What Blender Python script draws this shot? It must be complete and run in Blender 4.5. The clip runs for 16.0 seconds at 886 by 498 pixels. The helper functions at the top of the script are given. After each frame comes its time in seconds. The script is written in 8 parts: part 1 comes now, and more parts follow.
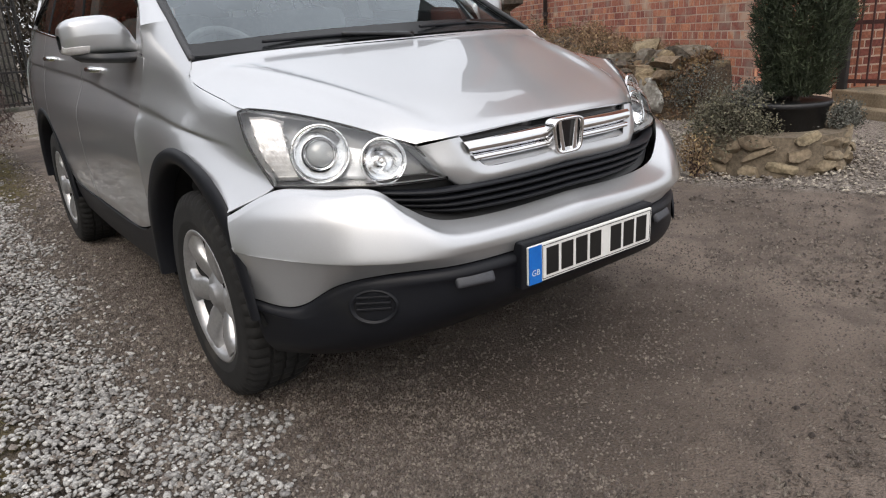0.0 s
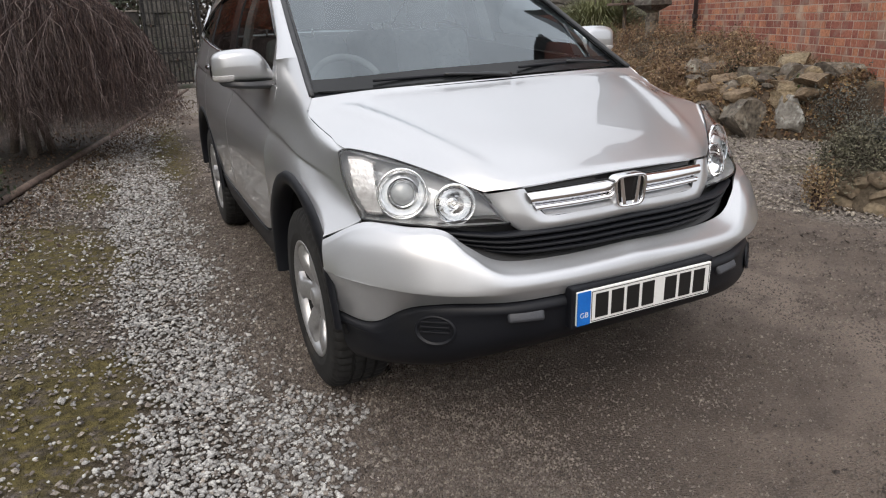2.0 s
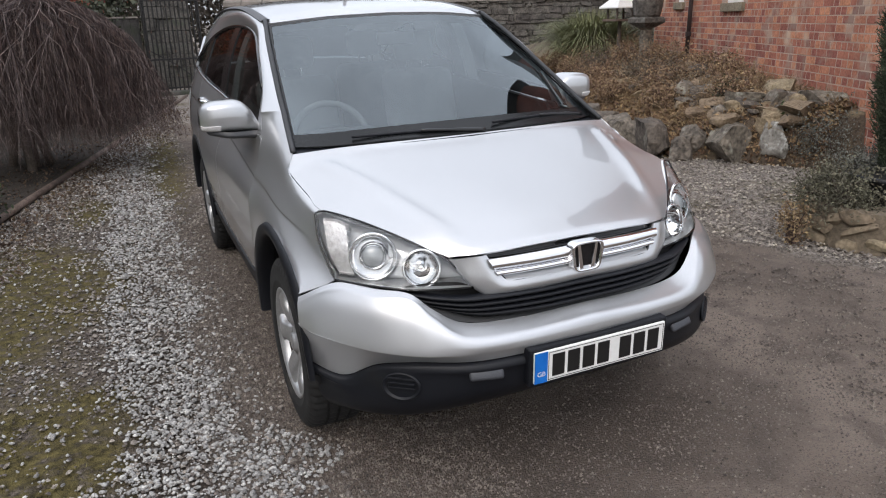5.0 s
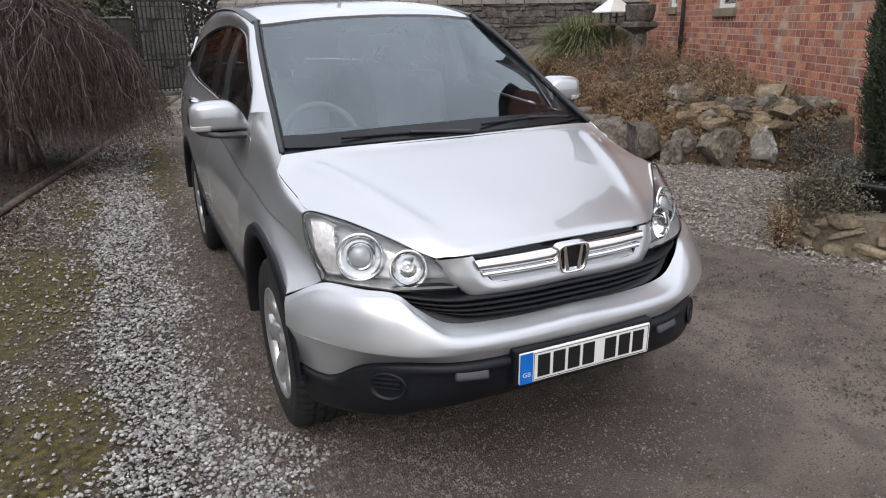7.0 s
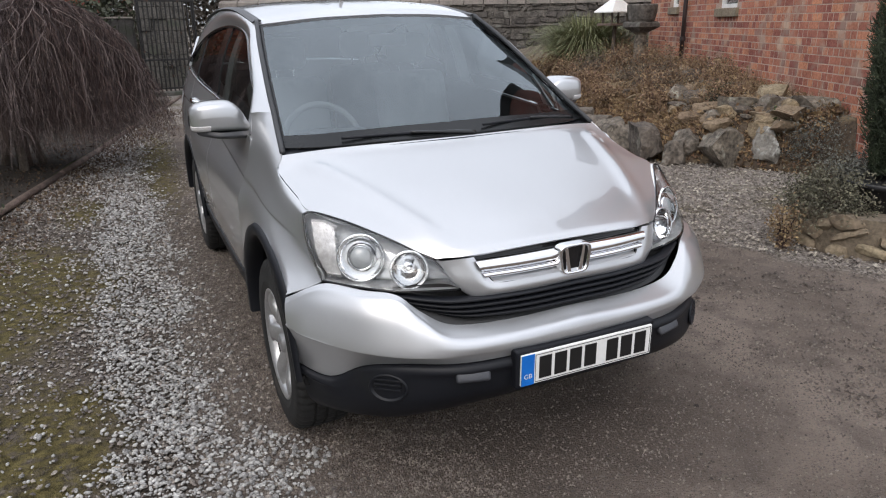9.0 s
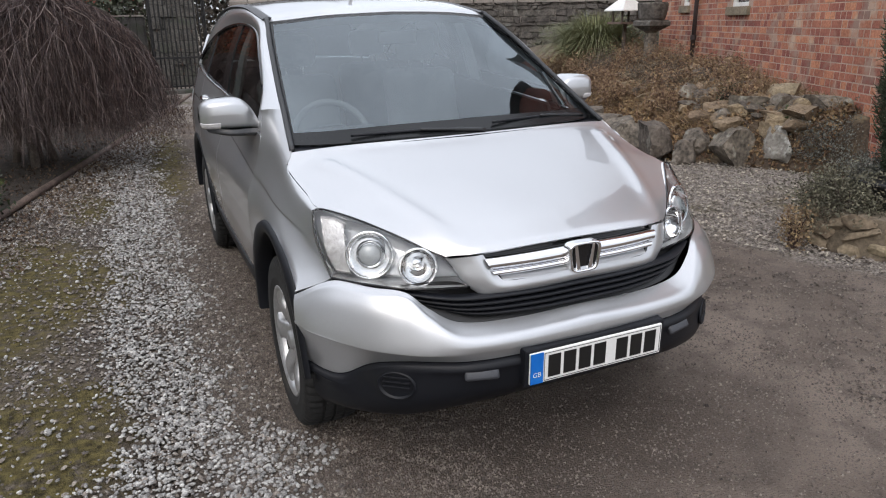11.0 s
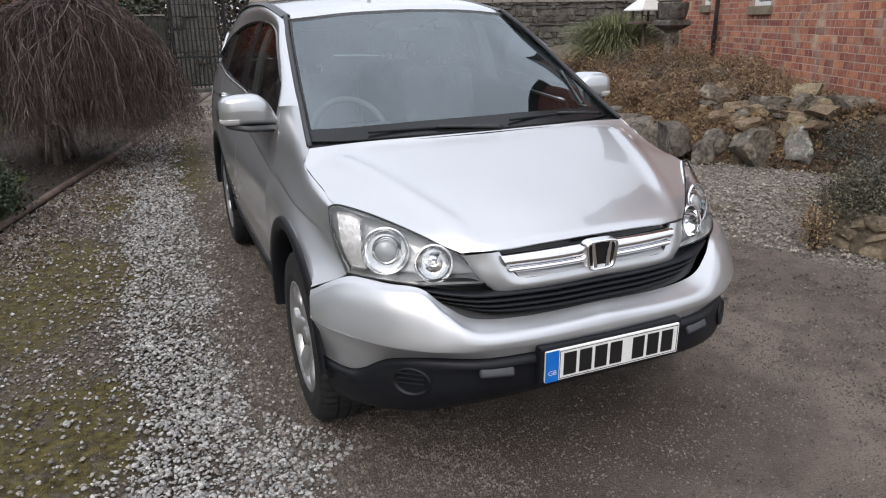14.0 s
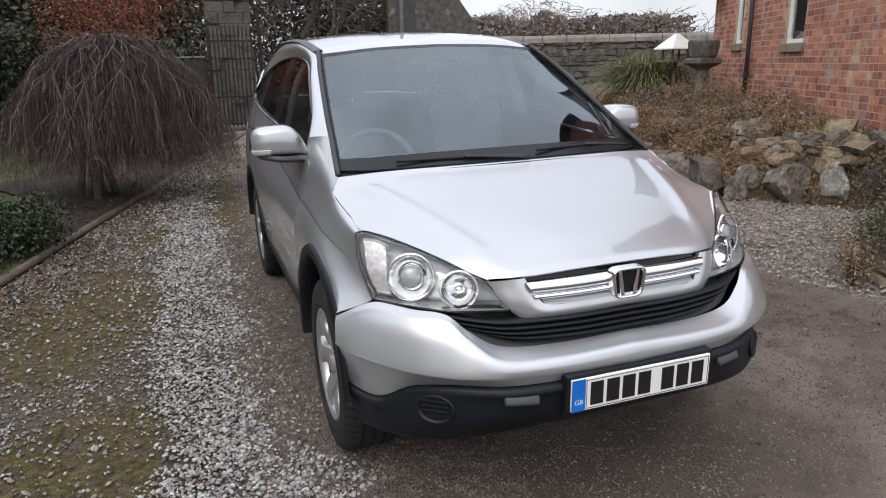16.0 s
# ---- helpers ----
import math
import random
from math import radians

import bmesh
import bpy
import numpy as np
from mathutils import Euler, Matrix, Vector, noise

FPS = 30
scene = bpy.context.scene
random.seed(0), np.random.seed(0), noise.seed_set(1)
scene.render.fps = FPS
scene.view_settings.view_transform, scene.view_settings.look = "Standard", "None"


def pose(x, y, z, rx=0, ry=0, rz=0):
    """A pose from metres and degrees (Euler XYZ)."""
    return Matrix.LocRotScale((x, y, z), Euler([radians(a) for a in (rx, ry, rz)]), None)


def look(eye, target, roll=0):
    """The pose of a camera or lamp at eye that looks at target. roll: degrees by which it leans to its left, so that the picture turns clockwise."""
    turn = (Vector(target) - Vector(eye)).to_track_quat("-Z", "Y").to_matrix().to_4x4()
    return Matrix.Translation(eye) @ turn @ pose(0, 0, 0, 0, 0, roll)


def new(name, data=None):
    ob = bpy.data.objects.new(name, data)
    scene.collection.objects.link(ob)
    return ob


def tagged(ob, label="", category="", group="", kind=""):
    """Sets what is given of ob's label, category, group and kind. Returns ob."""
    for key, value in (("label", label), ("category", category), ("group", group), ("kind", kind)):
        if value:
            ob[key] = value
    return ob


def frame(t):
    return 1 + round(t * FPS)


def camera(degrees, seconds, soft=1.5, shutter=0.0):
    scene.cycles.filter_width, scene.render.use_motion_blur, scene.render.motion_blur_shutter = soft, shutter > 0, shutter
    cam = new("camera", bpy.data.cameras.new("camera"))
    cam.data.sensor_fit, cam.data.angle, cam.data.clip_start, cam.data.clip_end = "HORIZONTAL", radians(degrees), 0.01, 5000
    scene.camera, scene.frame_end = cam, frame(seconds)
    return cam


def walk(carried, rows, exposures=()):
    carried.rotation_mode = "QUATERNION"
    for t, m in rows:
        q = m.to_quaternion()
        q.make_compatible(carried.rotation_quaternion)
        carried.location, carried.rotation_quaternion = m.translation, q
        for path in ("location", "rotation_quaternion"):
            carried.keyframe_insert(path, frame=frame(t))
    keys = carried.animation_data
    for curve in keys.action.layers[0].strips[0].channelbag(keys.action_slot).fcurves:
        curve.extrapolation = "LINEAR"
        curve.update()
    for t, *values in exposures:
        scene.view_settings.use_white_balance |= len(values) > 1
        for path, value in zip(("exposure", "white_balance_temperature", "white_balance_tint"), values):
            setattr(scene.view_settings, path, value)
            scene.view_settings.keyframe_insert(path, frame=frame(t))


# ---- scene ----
cam = camera(65.1, 16.0, soft=1.1)
PATH = [
    (0, (-1.484, -2.224, 1.15), (-0.367, -0.678, 0.547), -3.6),
    (0.5, (-1.415, -2.418, 1.163), (-0.322, -0.859, 0.552), -1.9),
    (1, (-1.31, -2.552, 1.153), (-0.221, -0.993, 0.533), -1.5),
    (1.5, (-1.351, -2.554, 1.237), (-0.402, -0.906, 0.617), -2.0),
    (2, (-1.402, -2.498, 1.358), (-0.623, -0.766, 0.731), -1.9),
    (2.5, (-1.364, -2.515, 1.439), (-0.6, -0.775, 0.816), -1.7),
    (3, (-1.35, -2.532, 1.52), (-0.589, -0.79, 0.898), -1.5),
    (3.5, (-1.33, -2.569, 1.563), (-0.553, -0.832, 0.946), -1.2),
    (4, (-1.323, -2.593, 1.586), (-0.547, -0.856, 0.966), -1.1),
    (6.3, (-1.344, -2.616, 1.584), (-0.545, -0.894, 0.954), -0.8),
    (6.5, (-1.32, -2.636, 1.588), (-0.52, -0.911, 0.968), -0.7),
    (7, (-1.316, -2.626, 1.584), (-0.518, -0.9, 0.963), -0.6),
    (7.5, (-1.315, -2.621, 1.583), (-0.517, -0.895, 0.962), -0.7),
    (8, (-1.309, -2.617, 1.584), (-0.511, -0.891, 0.962), -0.7),
    (8.5, (-1.309, -2.618, 1.584), (-0.51, -0.893, 0.963), -0.6),
    (9, (-1.31, -2.616, 1.582), (-0.516, -0.889, 0.962), -0.6),
    (11.5, (-1.311, -2.607, 1.574), (-0.551, -0.864, 0.951), -0.5),
    (12, (-1.313, -2.599, 1.57), (-0.572, -0.848, 0.95), -0.5),
    (12.5, (-1.308, -2.599, 1.566), (-0.583, -0.843, 0.941), -0.6),
    (13, (-1.288, -2.603, 1.567), (-0.558, -0.849, 0.942), -0.6),
    (13.5, (-1.303, -2.615, 1.569), (-0.575, -0.857, 0.952), -0.6),
    (14, (-1.309, -2.612, 1.564), (-0.581, -0.857, 0.942), -0.5),
    (14.5, (-1.316, -2.612, 1.555), (-0.595, -0.82, 1.035), -0.5),
    (15, (-1.311, -2.602, 1.548), (-0.604, -0.802, 1.038), -0.6),
    (15.5, (-1.306, -2.618, 1.535), (-0.61, -0.814, 1.025), -0.5),
    (16, (-1.298, -2.628, 1.526), (-0.639, -0.812, 1.011), -0.8),
]
walk(cam, [(t, look(eye, target, roll)) for t, eye, target, roll in PATH], exposures=((0, 0.45, 6850, 10), (2, 0.45, 6850, 10), (3.2, 0.45, 6500, 10), (16, 0.45, 6500, 10)))

# ---------------------------------------------------------------- light
world = bpy.data.worlds.new("overcast_sky")
scene.world = world
world.use_nodes = True
_n, _l = world.node_tree.nodes, world.node_tree.links
_n.clear()
_sky = _n.new("ShaderNodeTexSky")
_sky.sky_type = "NISHITA"
_sky.sun_disc = False
_sky.sun_elevation, _sky.sun_rotation = radians(46), radians(221)
_sky.air_density, _sky.dust_density, _sky.ozone_density = 1.0, 4.0, 1.0
_cloud = _n.new("ShaderNodeMix")
_cloud.data_type = "RGBA"
_cloud.inputs[0].default_value = 0.72
_cloud.inputs[7].default_value = (7.5, 7.75, 8.35, 1)
# an overcast dome is brighter overhead than at the horizon
_tc, _sep, _lift, _dome = _n.new("ShaderNodeTexCoord"), _n.new("ShaderNodeSeparateXYZ"), _n.new("ShaderNodeMapRange"), _n.new("ShaderNodeVectorMath")
_lift.inputs["From Min"].default_value, _lift.inputs["From Max"].default_value = 0.03, 0.85
_lift.inputs["To Min"].default_value, _lift.inputs["To Max"].default_value = 0.92, 1.76
_dome.operation = "SCALE"
_l.new(_tc.outputs["Generated"], _sep.inputs[0])
_l.new(_sep.outputs["Z"], _lift.inputs[0])
# soft unevenness of the cloud
_cl, _cm, _ck = _n.new("ShaderNodeTexNoise"), _n.new("ShaderNodeMapRange"), _n.new("ShaderNodeMath")
_cl.inputs["Scale"].default_value, _cl.inputs["Detail"].default_value = 2.6, 5
_cm.inputs["From Min"].default_value, _cm.inputs["From Max"].default_value = 0.3, 0.7
_cm.inputs["To Min"].default_value, _cm.inputs["To Max"].default_value = 0.80, 1.20
_ck.operation = "MULTIPLY"
_l.new(_tc.outputs["Generated"], _cl.inputs["Vector"])
_l.new(_cl.outputs["Fac"], _cm.inputs[0])
_l.new(_cm.outputs[0], _ck.inputs[0])
_l.new(_lift.outputs[0], _ck.inputs[1])
_l.new(_ck.outputs[0], _dome.inputs["Scale"])
_bg, _out = _n.new("ShaderNodeBackground"), _n.new("ShaderNodeOutputWorld")
_bg.inputs["Strength"].default_value = 0.106
_l.new(_sky.outputs[0], _cloud.inputs[6])
_l.new(_cloud.outputs[2], _dome.inputs[0])
_l.new(_dome.outputs[0], _bg.inputs[0])
_l.new(_bg.outputs[0], _out.inputs[0])
sun = new("sun", bpy.data.lights.new("sun", "SUN"))
sun.data.energy, sun.data.angle, sun.data.color = 0.55, radians(40), (1.0, 0.97, 0.93)
sun.matrix_world = look((-7, -8, 11), (0, 0, 0))


# ---------------------------------------------------------------- materials
def material(name):
    m = bpy.data.materials.new(name)
    m.use_nodes = True
    return m, m.node_tree.nodes, m.node_tree.links, m.node_tree.nodes["Principled BSDF"]


def surface(name, dark, light, scale=8.0, rough=0.8, bump=0.3, fine=60.0, metal=0.0, island=0.0, per_object=0.0,
            stain=None, stain_scale=2.0, stain_at=0.55, spec=0.5, depth=0.01, coat=0.0, placed=False):
    """Two scales of noise between two colours, a stain with its own shape, grain as relief."""
    m, n, l, b = material(name)
    where = n.new("ShaderNodeNewGeometry").outputs["Position"] if placed else n.new("ShaderNodeTexCoord").outputs["Object"]
    big, small = n.new("ShaderNodeTexNoise"), n.new("ShaderNodeTexNoise")
    big.inputs["Scale"].default_value, small.inputs["Scale"].default_value = scale, fine
    big.inputs["Detail"].default_value, small.inputs["Detail"].default_value = 6, 4
    for t in (big, small):
        l.new(where, t.inputs["Vector"])
    mean = n.new("ShaderNodeMath")
    mean.operation = "MULTIPLY_ADD"
    mean.inputs[1].default_value = 0.5
    l.new(small.outputs["Fac"], mean.inputs[0])
    half = n.new("ShaderNodeMath")
    half.operation = "MULTIPLY"
    half.inputs[1].default_value = 0.5
    l.new(big.outputs["Fac"], half.inputs[0])
    l.new(half.outputs[0], mean.inputs[2])
    ramp = n.new("ShaderNodeValToRGB")
    ramp.color_ramp.elements[0].position, ramp.color_ramp.elements[1].position = 0.36, 0.64
    ramp.color_ramp.elements[0].color, ramp.color_ramp.elements[1].color = (*dark, 1), (*light, 1)
    l.new(mean.outputs[0], ramp.inputs[0])
    col = ramp.outputs[0]
    if stain:
        sn = n.new("ShaderNodeTexNoise")
        sn.inputs["Scale"].default_value, sn.inputs["Detail"].default_value = stain_scale, 7
        l.new(where, sn.inputs["Vector"])
        sr = n.new("ShaderNodeValToRGB")
        sr.color_ramp.elements[0].position, sr.color_ramp.elements[1].position = stain_at, stain_at + 0.12
        l.new(sn.outputs["Fac"], sr.inputs[0])
        mx = n.new("ShaderNodeMix")
        mx.data_type = "RGBA"
        mx.inputs[7].default_value = (*stain, 1)
        l.new(sr.outputs[0], mx.inputs[0])
        l.new(col, mx.inputs[6])
        col = mx.outputs[2]
    if island or per_object:
        src = n.new("ShaderNodeNewGeometry").outputs["Random Per Island"] if island else n.new("ShaderNodeObjectInfo").outputs["Random"]
        k = island or per_object
        mp = n.new("ShaderNodeMapRange")
        mp.inputs["To Min"].default_value, mp.inputs["To Max"].default_value = 1 - k, 1 + k
        l.new(src, mp.inputs[0])
        hs = n.new("ShaderNodeHueSaturation")
        l.new(mp.outputs[0], hs.inputs["Value"])
        mh = n.new("ShaderNodeMapRange")
        mh.inputs["To Min"].default_value, mh.inputs["To Max"].default_value = 0.5 - k * 0.035, 0.5 + k * 0.035
        l.new(src, mh.inputs[0])
        l.new(mh.outputs[0], hs.inputs["Hue"])
        l.new(col, hs.inputs["Color"])
        col = hs.outputs[0]
    l.new(col, b.inputs["Base Color"])
    b.inputs["Roughness"].default_value, b.inputs["Metallic"].default_value = rough, metal
    b.inputs["Specular IOR Level"].default_value = spec
    b.inputs["Coat Weight"].default_value = coat
    b.inputs["Coat Roughness"].default_value = 0.05
    if bump:
        bp = n.new("ShaderNodeBump")
        bp.inputs["Strength"].default_value, bp.inputs["Distance"].default_value = bump, depth
        l.new(mean.outputs[0], bp.inputs["Height"])
        l.new(bp.outputs[0], b.inputs["Normal"])
    return m


M = {}
M["brick"] = surface("brick", (0.25, 0.086, 0.055), (0.50, 0.200, 0.128), 3.0, 0.92, 0.7, 38, per_object=0.36, stain=(0.40, 0.27, 0.205), stain_scale=3.4, stain_at=0.53, placed=True)
M["brick_far"] = surface("brick_far", (0.25, 0.086, 0.055), (0.50, 0.200, 0.128), 3.0, 0.92, 0.7, 38, island=0.36, stain=(0.40, 0.27, 0.205), stain_scale=3.4, stain_at=0.53, placed=True)
# darker copy of brick_far: the end wall's shade is put into its colour
M["brick_shaded"] = surface("brick_shaded", (0.15, 0.05, 0.034), (0.32, 0.115, 0.075), 1.6, 0.92, 0.7, 38, island=0.3, stain=(0.30, 0.22, 0.18), stain_scale=3.0, stain_at=0.6, placed=True)
M["mortar"] = surface("mortar", (0.33, 0.225, 0.17), (0.58, 0.45, 0.365), 2.4, 0.95, 0.5, 70)
M["sandstone"] = surface("sandstone", (0.15, 0.12, 0.08), (0.31, 0.255, 0.18), 4, 0.92, 0.5, 50, stain=(0.12, 0.12, 0.09), stain_scale=3)
M["rubble"] = surface("rubble", (0.034, 0.031, 0.028), (0.15, 0.136, 0.122), 5, 0.95, 0.9, 22, island=0.35, stain=(0.20, 0.21, 0.19), stain_scale=2.5, stain_at=0.6, depth=0.03)
M["dark_stone"] = surface("dark_stone", (0.035, 0.033, 0.030), (0.130, 0.123, 0.112), 3, 0.95, 0.6, 30, stain=(0.06, 0.065, 0.05), depth=0.03)
M["coping"] = surface("coping", (0.13, 0.115, 0.105), (0.26, 0.23, 0.205), 3, 0.95, 0.5, 30, island=0.25, stain=(0.12, 0.12, 0.10))
M["rock"] = surface("rock", (0.040, 0.034, 0.028), (0.200, 0.170, 0.138), 5, 0.95, 1.0, 26, per_object=0.25, stain=(0.30, 0.295, 0.25), stain_scale=7, stain_at=0.60, depth=0.03)
M["rock_pale"] = surface("rock_pale", (0.12, 0.11, 0.095), (0.33, 0.31, 0.275), 6, 0.95, 0.8, 30, stain=(0.52, 0.52, 0.48), stain_scale=9, stain_at=0.54, depth=0.02)
M["mud"] = surface("mud", (0.085, 0.068, 0.047), (0.20, 0.16, 0.115), 9, 0.95, 0.8, 50)
M["crumb"] = surface("crumb", (0.030, 0.024, 0.020), (0.120, 0.098, 0.082), 20, 0.95, 0.0, 120, island=0.5)
M["rock_tan"] = surface("rock_tan", (0.11, 0.08, 0.05), (0.29, 0.22, 0.145), 9, 0.95, 1.0, 40, per_object=0.25, stain=(0.09, 0.07, 0.05), stain_scale=6, stain_at=0.58, depth=0.02)
M["trail_leaf"] = surface("trail_leaf", (0.055, 0.055, 0.036), (0.165, 0.15, 0.105), 8, 0.85, 0.0, 60, island=0.5)
M["ring_stone"] = surface("ring_stone", (0.10, 0.078, 0.052), (0.28, 0.222, 0.15), 9, 0.93, 0.9, 40, per_object=0.25, stain=(0.10, 0.10, 0.06), stain_scale=4, stain_at=0.6, depth=0.012)
M["bed_soil"] = surface("bed_soil", (0.014, 0.011, 0.008), (0.045, 0.034, 0.025), 8, 0.97, 1.0, 40, depth=0.03)
M["soil"] = surface("soil", (0.045, 0.033, 0.024), (0.12, 0.088, 0.06), 6, 0.97, 1.0, 40, stain=(0.17, 0.13, 0.08), stain_scale=5, depth=0.03)
M["brown_leaf"] = surface("brown_leaf", (0.115, 0.074, 0.045), (0.33, 0.22, 0.14), 8, 0.9, 0.0, 60, island=0.5)
M["litter"] = surface("litter", (0.10, 0.06, 0.033), (0.28, 0.18, 0.10), 9, 0.9, 0.2, 60, island=0.5)
M["wet_litter"] = surface("wet_litter", (0.045, 0.030, 0.020), (0.150, 0.098, 0.062), 9, 0.8, 0.2, 60, island=0.5)
M["dry_grass"] = surface("dry_grass", (0.13, 0.085, 0.05), (0.30, 0.21, 0.12), 9, 0.9, 0.0, 60, island=0.5)
M["grass_blade"] = surface("grass_blade", (0.08, 0.10, 0.04), (0.27, 0.27, 0.14), 6, 0.7, 0.0, 40, island=0.45)
M["lawn"] = surface("lawn", (0.038, 0.052, 0.013), (0.105, 0.120, 0.034), 9, 0.95, 0.8, 60, depth=0.02)
M["green_leaf"] = surface("green_leaf", (0.035, 0.055, 0.02), (0.10, 0.13, 0.05), 9, 0.6, 0.0, 60, island=0.45)
M["box_leaf"] = surface("box_leaf", (0.010, 0.017, 0.006), (0.042, 0.058, 0.020), 9, 0.6, 0.0, 60, island=0.5)
M["dark_leaf"] = surface("dark_leaf", (0.02, 0.026, 0.014), (0.055, 0.06, 0.033), 4, 0.7, 0.0, 60, island=0.5)
M["wood_leaf"] = surface("wood_leaf", (0.030, 0.026, 0.019), (0.105, 0.088, 0.066), 0.7, 0.85, 0.0, 6, island=0.5)
M["cypress"] = surface("cypress", (0.017, 0.026, 0.013), (0.060, 0.075, 0.038), 7, 0.75, 0.0, 60, island=0.45)
M["grey_leaf"] = surface("grey_leaf", (0.07, 0.073, 0.062), (0.18, 0.18, 0.155), 8, 0.8, 0.0, 60, island=0.4)
M["dead_leaf"] = surface("dead_leaf", (0.075, 0.06, 0.045), (0.19, 0.155, 0.115), 8, 0.85, 0.0, 60, island=0.5)
M["red_leaf"] = surface("red_leaf", (0.11, 0.027, 0.014), (0.30, 0.080, 0.040), 4, 0.75, 0.0, 60, island=0.5)
M["twig"] = surface("twig", (0.020, 0.012, 0.011), (0.085, 0.052, 0.046), 10, 0.85, 0.0, 60, island=0.65)
M["twig_pale"] = surface("twig_pale", (0.045, 0.033, 0.031), (0.185, 0.140, 0.130), 10, 0.85, 0.0, 60, island=0.6)
M["bark"] = surface("bark", (0.05, 0.04, 0.032), (0.14, 0.115, 0.095), 9, 0.95, 0.8, 50, depth=0.015)
M["far_twig"] = surface("far_twig", (0.10, 0.085, 0.075), (0.19, 0.165, 0.15), 1, 0.95, 0.0, 6, island=0.35)
M["far_leaf"] = surface("far_leaf", (0.095, 0.076, 0.066), (0.20, 0.160, 0.138), 0.6, 0.95, 0.0, 5, island=0.4)
M["wood_edge"] = surface("wood_edge", (0.065, 0.045, 0.036), (0.18, 0.13, 0.105), 7, 0.9, 0.6, 60)
M["dark_board"] = surface("dark_board", (0.020, 0.019, 0.018), (0.060, 0.056, 0.052), 6, 0.9, 0.5, 50, stain=(0.03, 0.036, 0.022), stain_scale=2.5)
M["iron"] = surface("iron", (0.006, 0.006, 0.0065), (0.016, 0.015, 0.015), 12, 0.6, 0.2, 80, stain=(0.07, 0.035, 0.02), stain_scale=9, stain_at=0.62)
M["iron_red"] = surface("iron_red", (0.03, 0.012, 0.012), (0.07, 0.025, 0.022), 12, 0.5, 0.2, 80)
M["white_paint"] = surface("white_paint", (0.66, 0.66, 0.64), (0.82, 0.82, 0.80), 6, 0.5, 0.1, 60)
M["pot"] = surface("pot", (0.006, 0.006, 0.007), (0.016, 0.016, 0.018), 6, 0.5, 0.1, 60)
M["pipe"] = surface("pipe", (0.03, 0.022, 0.022), (0.06, 0.045, 0.045), 6, 0.5, 0.1, 60)
M["slate"] = surface("slate", (0.05, 0.05, 0.055), (0.11, 0.11, 0.12), 5, 0.8, 0.3, 40, island=0.3)
M["chip"] = surface("chip", (0.145, 0.138, 0.130), (0.51, 0.50, 0.48), 30, 0.85, 0.0, 200, island=0.42)
M["chip_tan"] = surface("chip_tan", (0.06, 0.050, 0.043), (0.30, 0.262, 0.232), 30, 0.9, 0.0, 200, island=0.5)
M["border_chip"] = surface("border_chip", (0.07, 0.060, 0.050), (0.38, 0.335, 0.285), 30, 0.9, 0.0, 200, island=0.55)
M["moss_blade"] = surface("moss_blade", (0.040, 0.034, 0.012), (0.15, 0.125, 0.048), 8, 0.9, 0.0, 60, island=0.45)
M["grit"] = surface("grit", (0.045, 0.036, 0.030), (0.195, 0.165, 0.143), 20, 0.92, 0.0, 200, island=0.5)
# dark grey in place of the shade inside rooms
M["interior_dark"] = surface("interior_dark", (0.03, 0.03, 0.032), (0.06, 0.06, 0.063), 6, 0.8, 0.1, 60)


def glass(name, tint=(0.9, 0.95, 0.95), rough=0.0, ior=1.55, gleam=(1, 1, 1)):
    m, n, l, b = material(name)
    b.inputs["Base Color"].default_value = (*tint, 1)
    b.inputs["Roughness"].default_value = rough
    b.inputs["Transmission Weight"].default_value = 1.0
    b.inputs["IOR"].default_value = 1.02
    # thin pane: clear straight through, with the mirror of a real pane on top
    gl, tr, mix, fr = n.new("ShaderNodeBsdfGlossy"), n.new("ShaderNodeBsdfTransparent"), n.new("ShaderNodeMixShader"), n.new("ShaderNodeFresnel")
    tr.inputs[0].default_value = (*tint, 1)
    gl.inputs["Roughness"].default_value = rough
    gl.inputs[0].default_value = (*gleam, 1)
    fr.inputs[0].default_value = ior
    l.new(fr.outputs[0], mix.inputs[0])
    l.new(tr.outputs[0], mix.inputs[1])
    l.new(gl.outputs[0], mix.inputs[2])
    l.new(mix.outputs[0], n["Material Output"].inputs[0])
    n.remove(b)
    return m


M["window_glass"] = glass("window_glass", (0.8, 0.85, 0.85))


# mossy patches of the drive: centre and half widths
MOSS = ((-2.12, 2.15, 0.60, 1.05), (-1.84, 0.20, 0.36, 0.56), (-0.95, 6.8, 0.26, 2.6), (-2.3, -0.9, 0.5, 0.5), (-1.75, 4.3, 0.2, 0.5))


def moss_at(x, y):
    """How mossy the drive is at a point, 0 to 1."""
    d = min(math.hypot((x - cx) / rx, (y - cy) / ry) for cx, cy, rx, ry in MOSS)
    d += 0.55 * noise.noise(Vector((x * 2.6, y * 2.6, 3))) + 0.4 * noise.noise(Vector((x * 7, y * 7, 3)))
    return min(1.0, max(0.0, (1.3 - d) / 0.6))


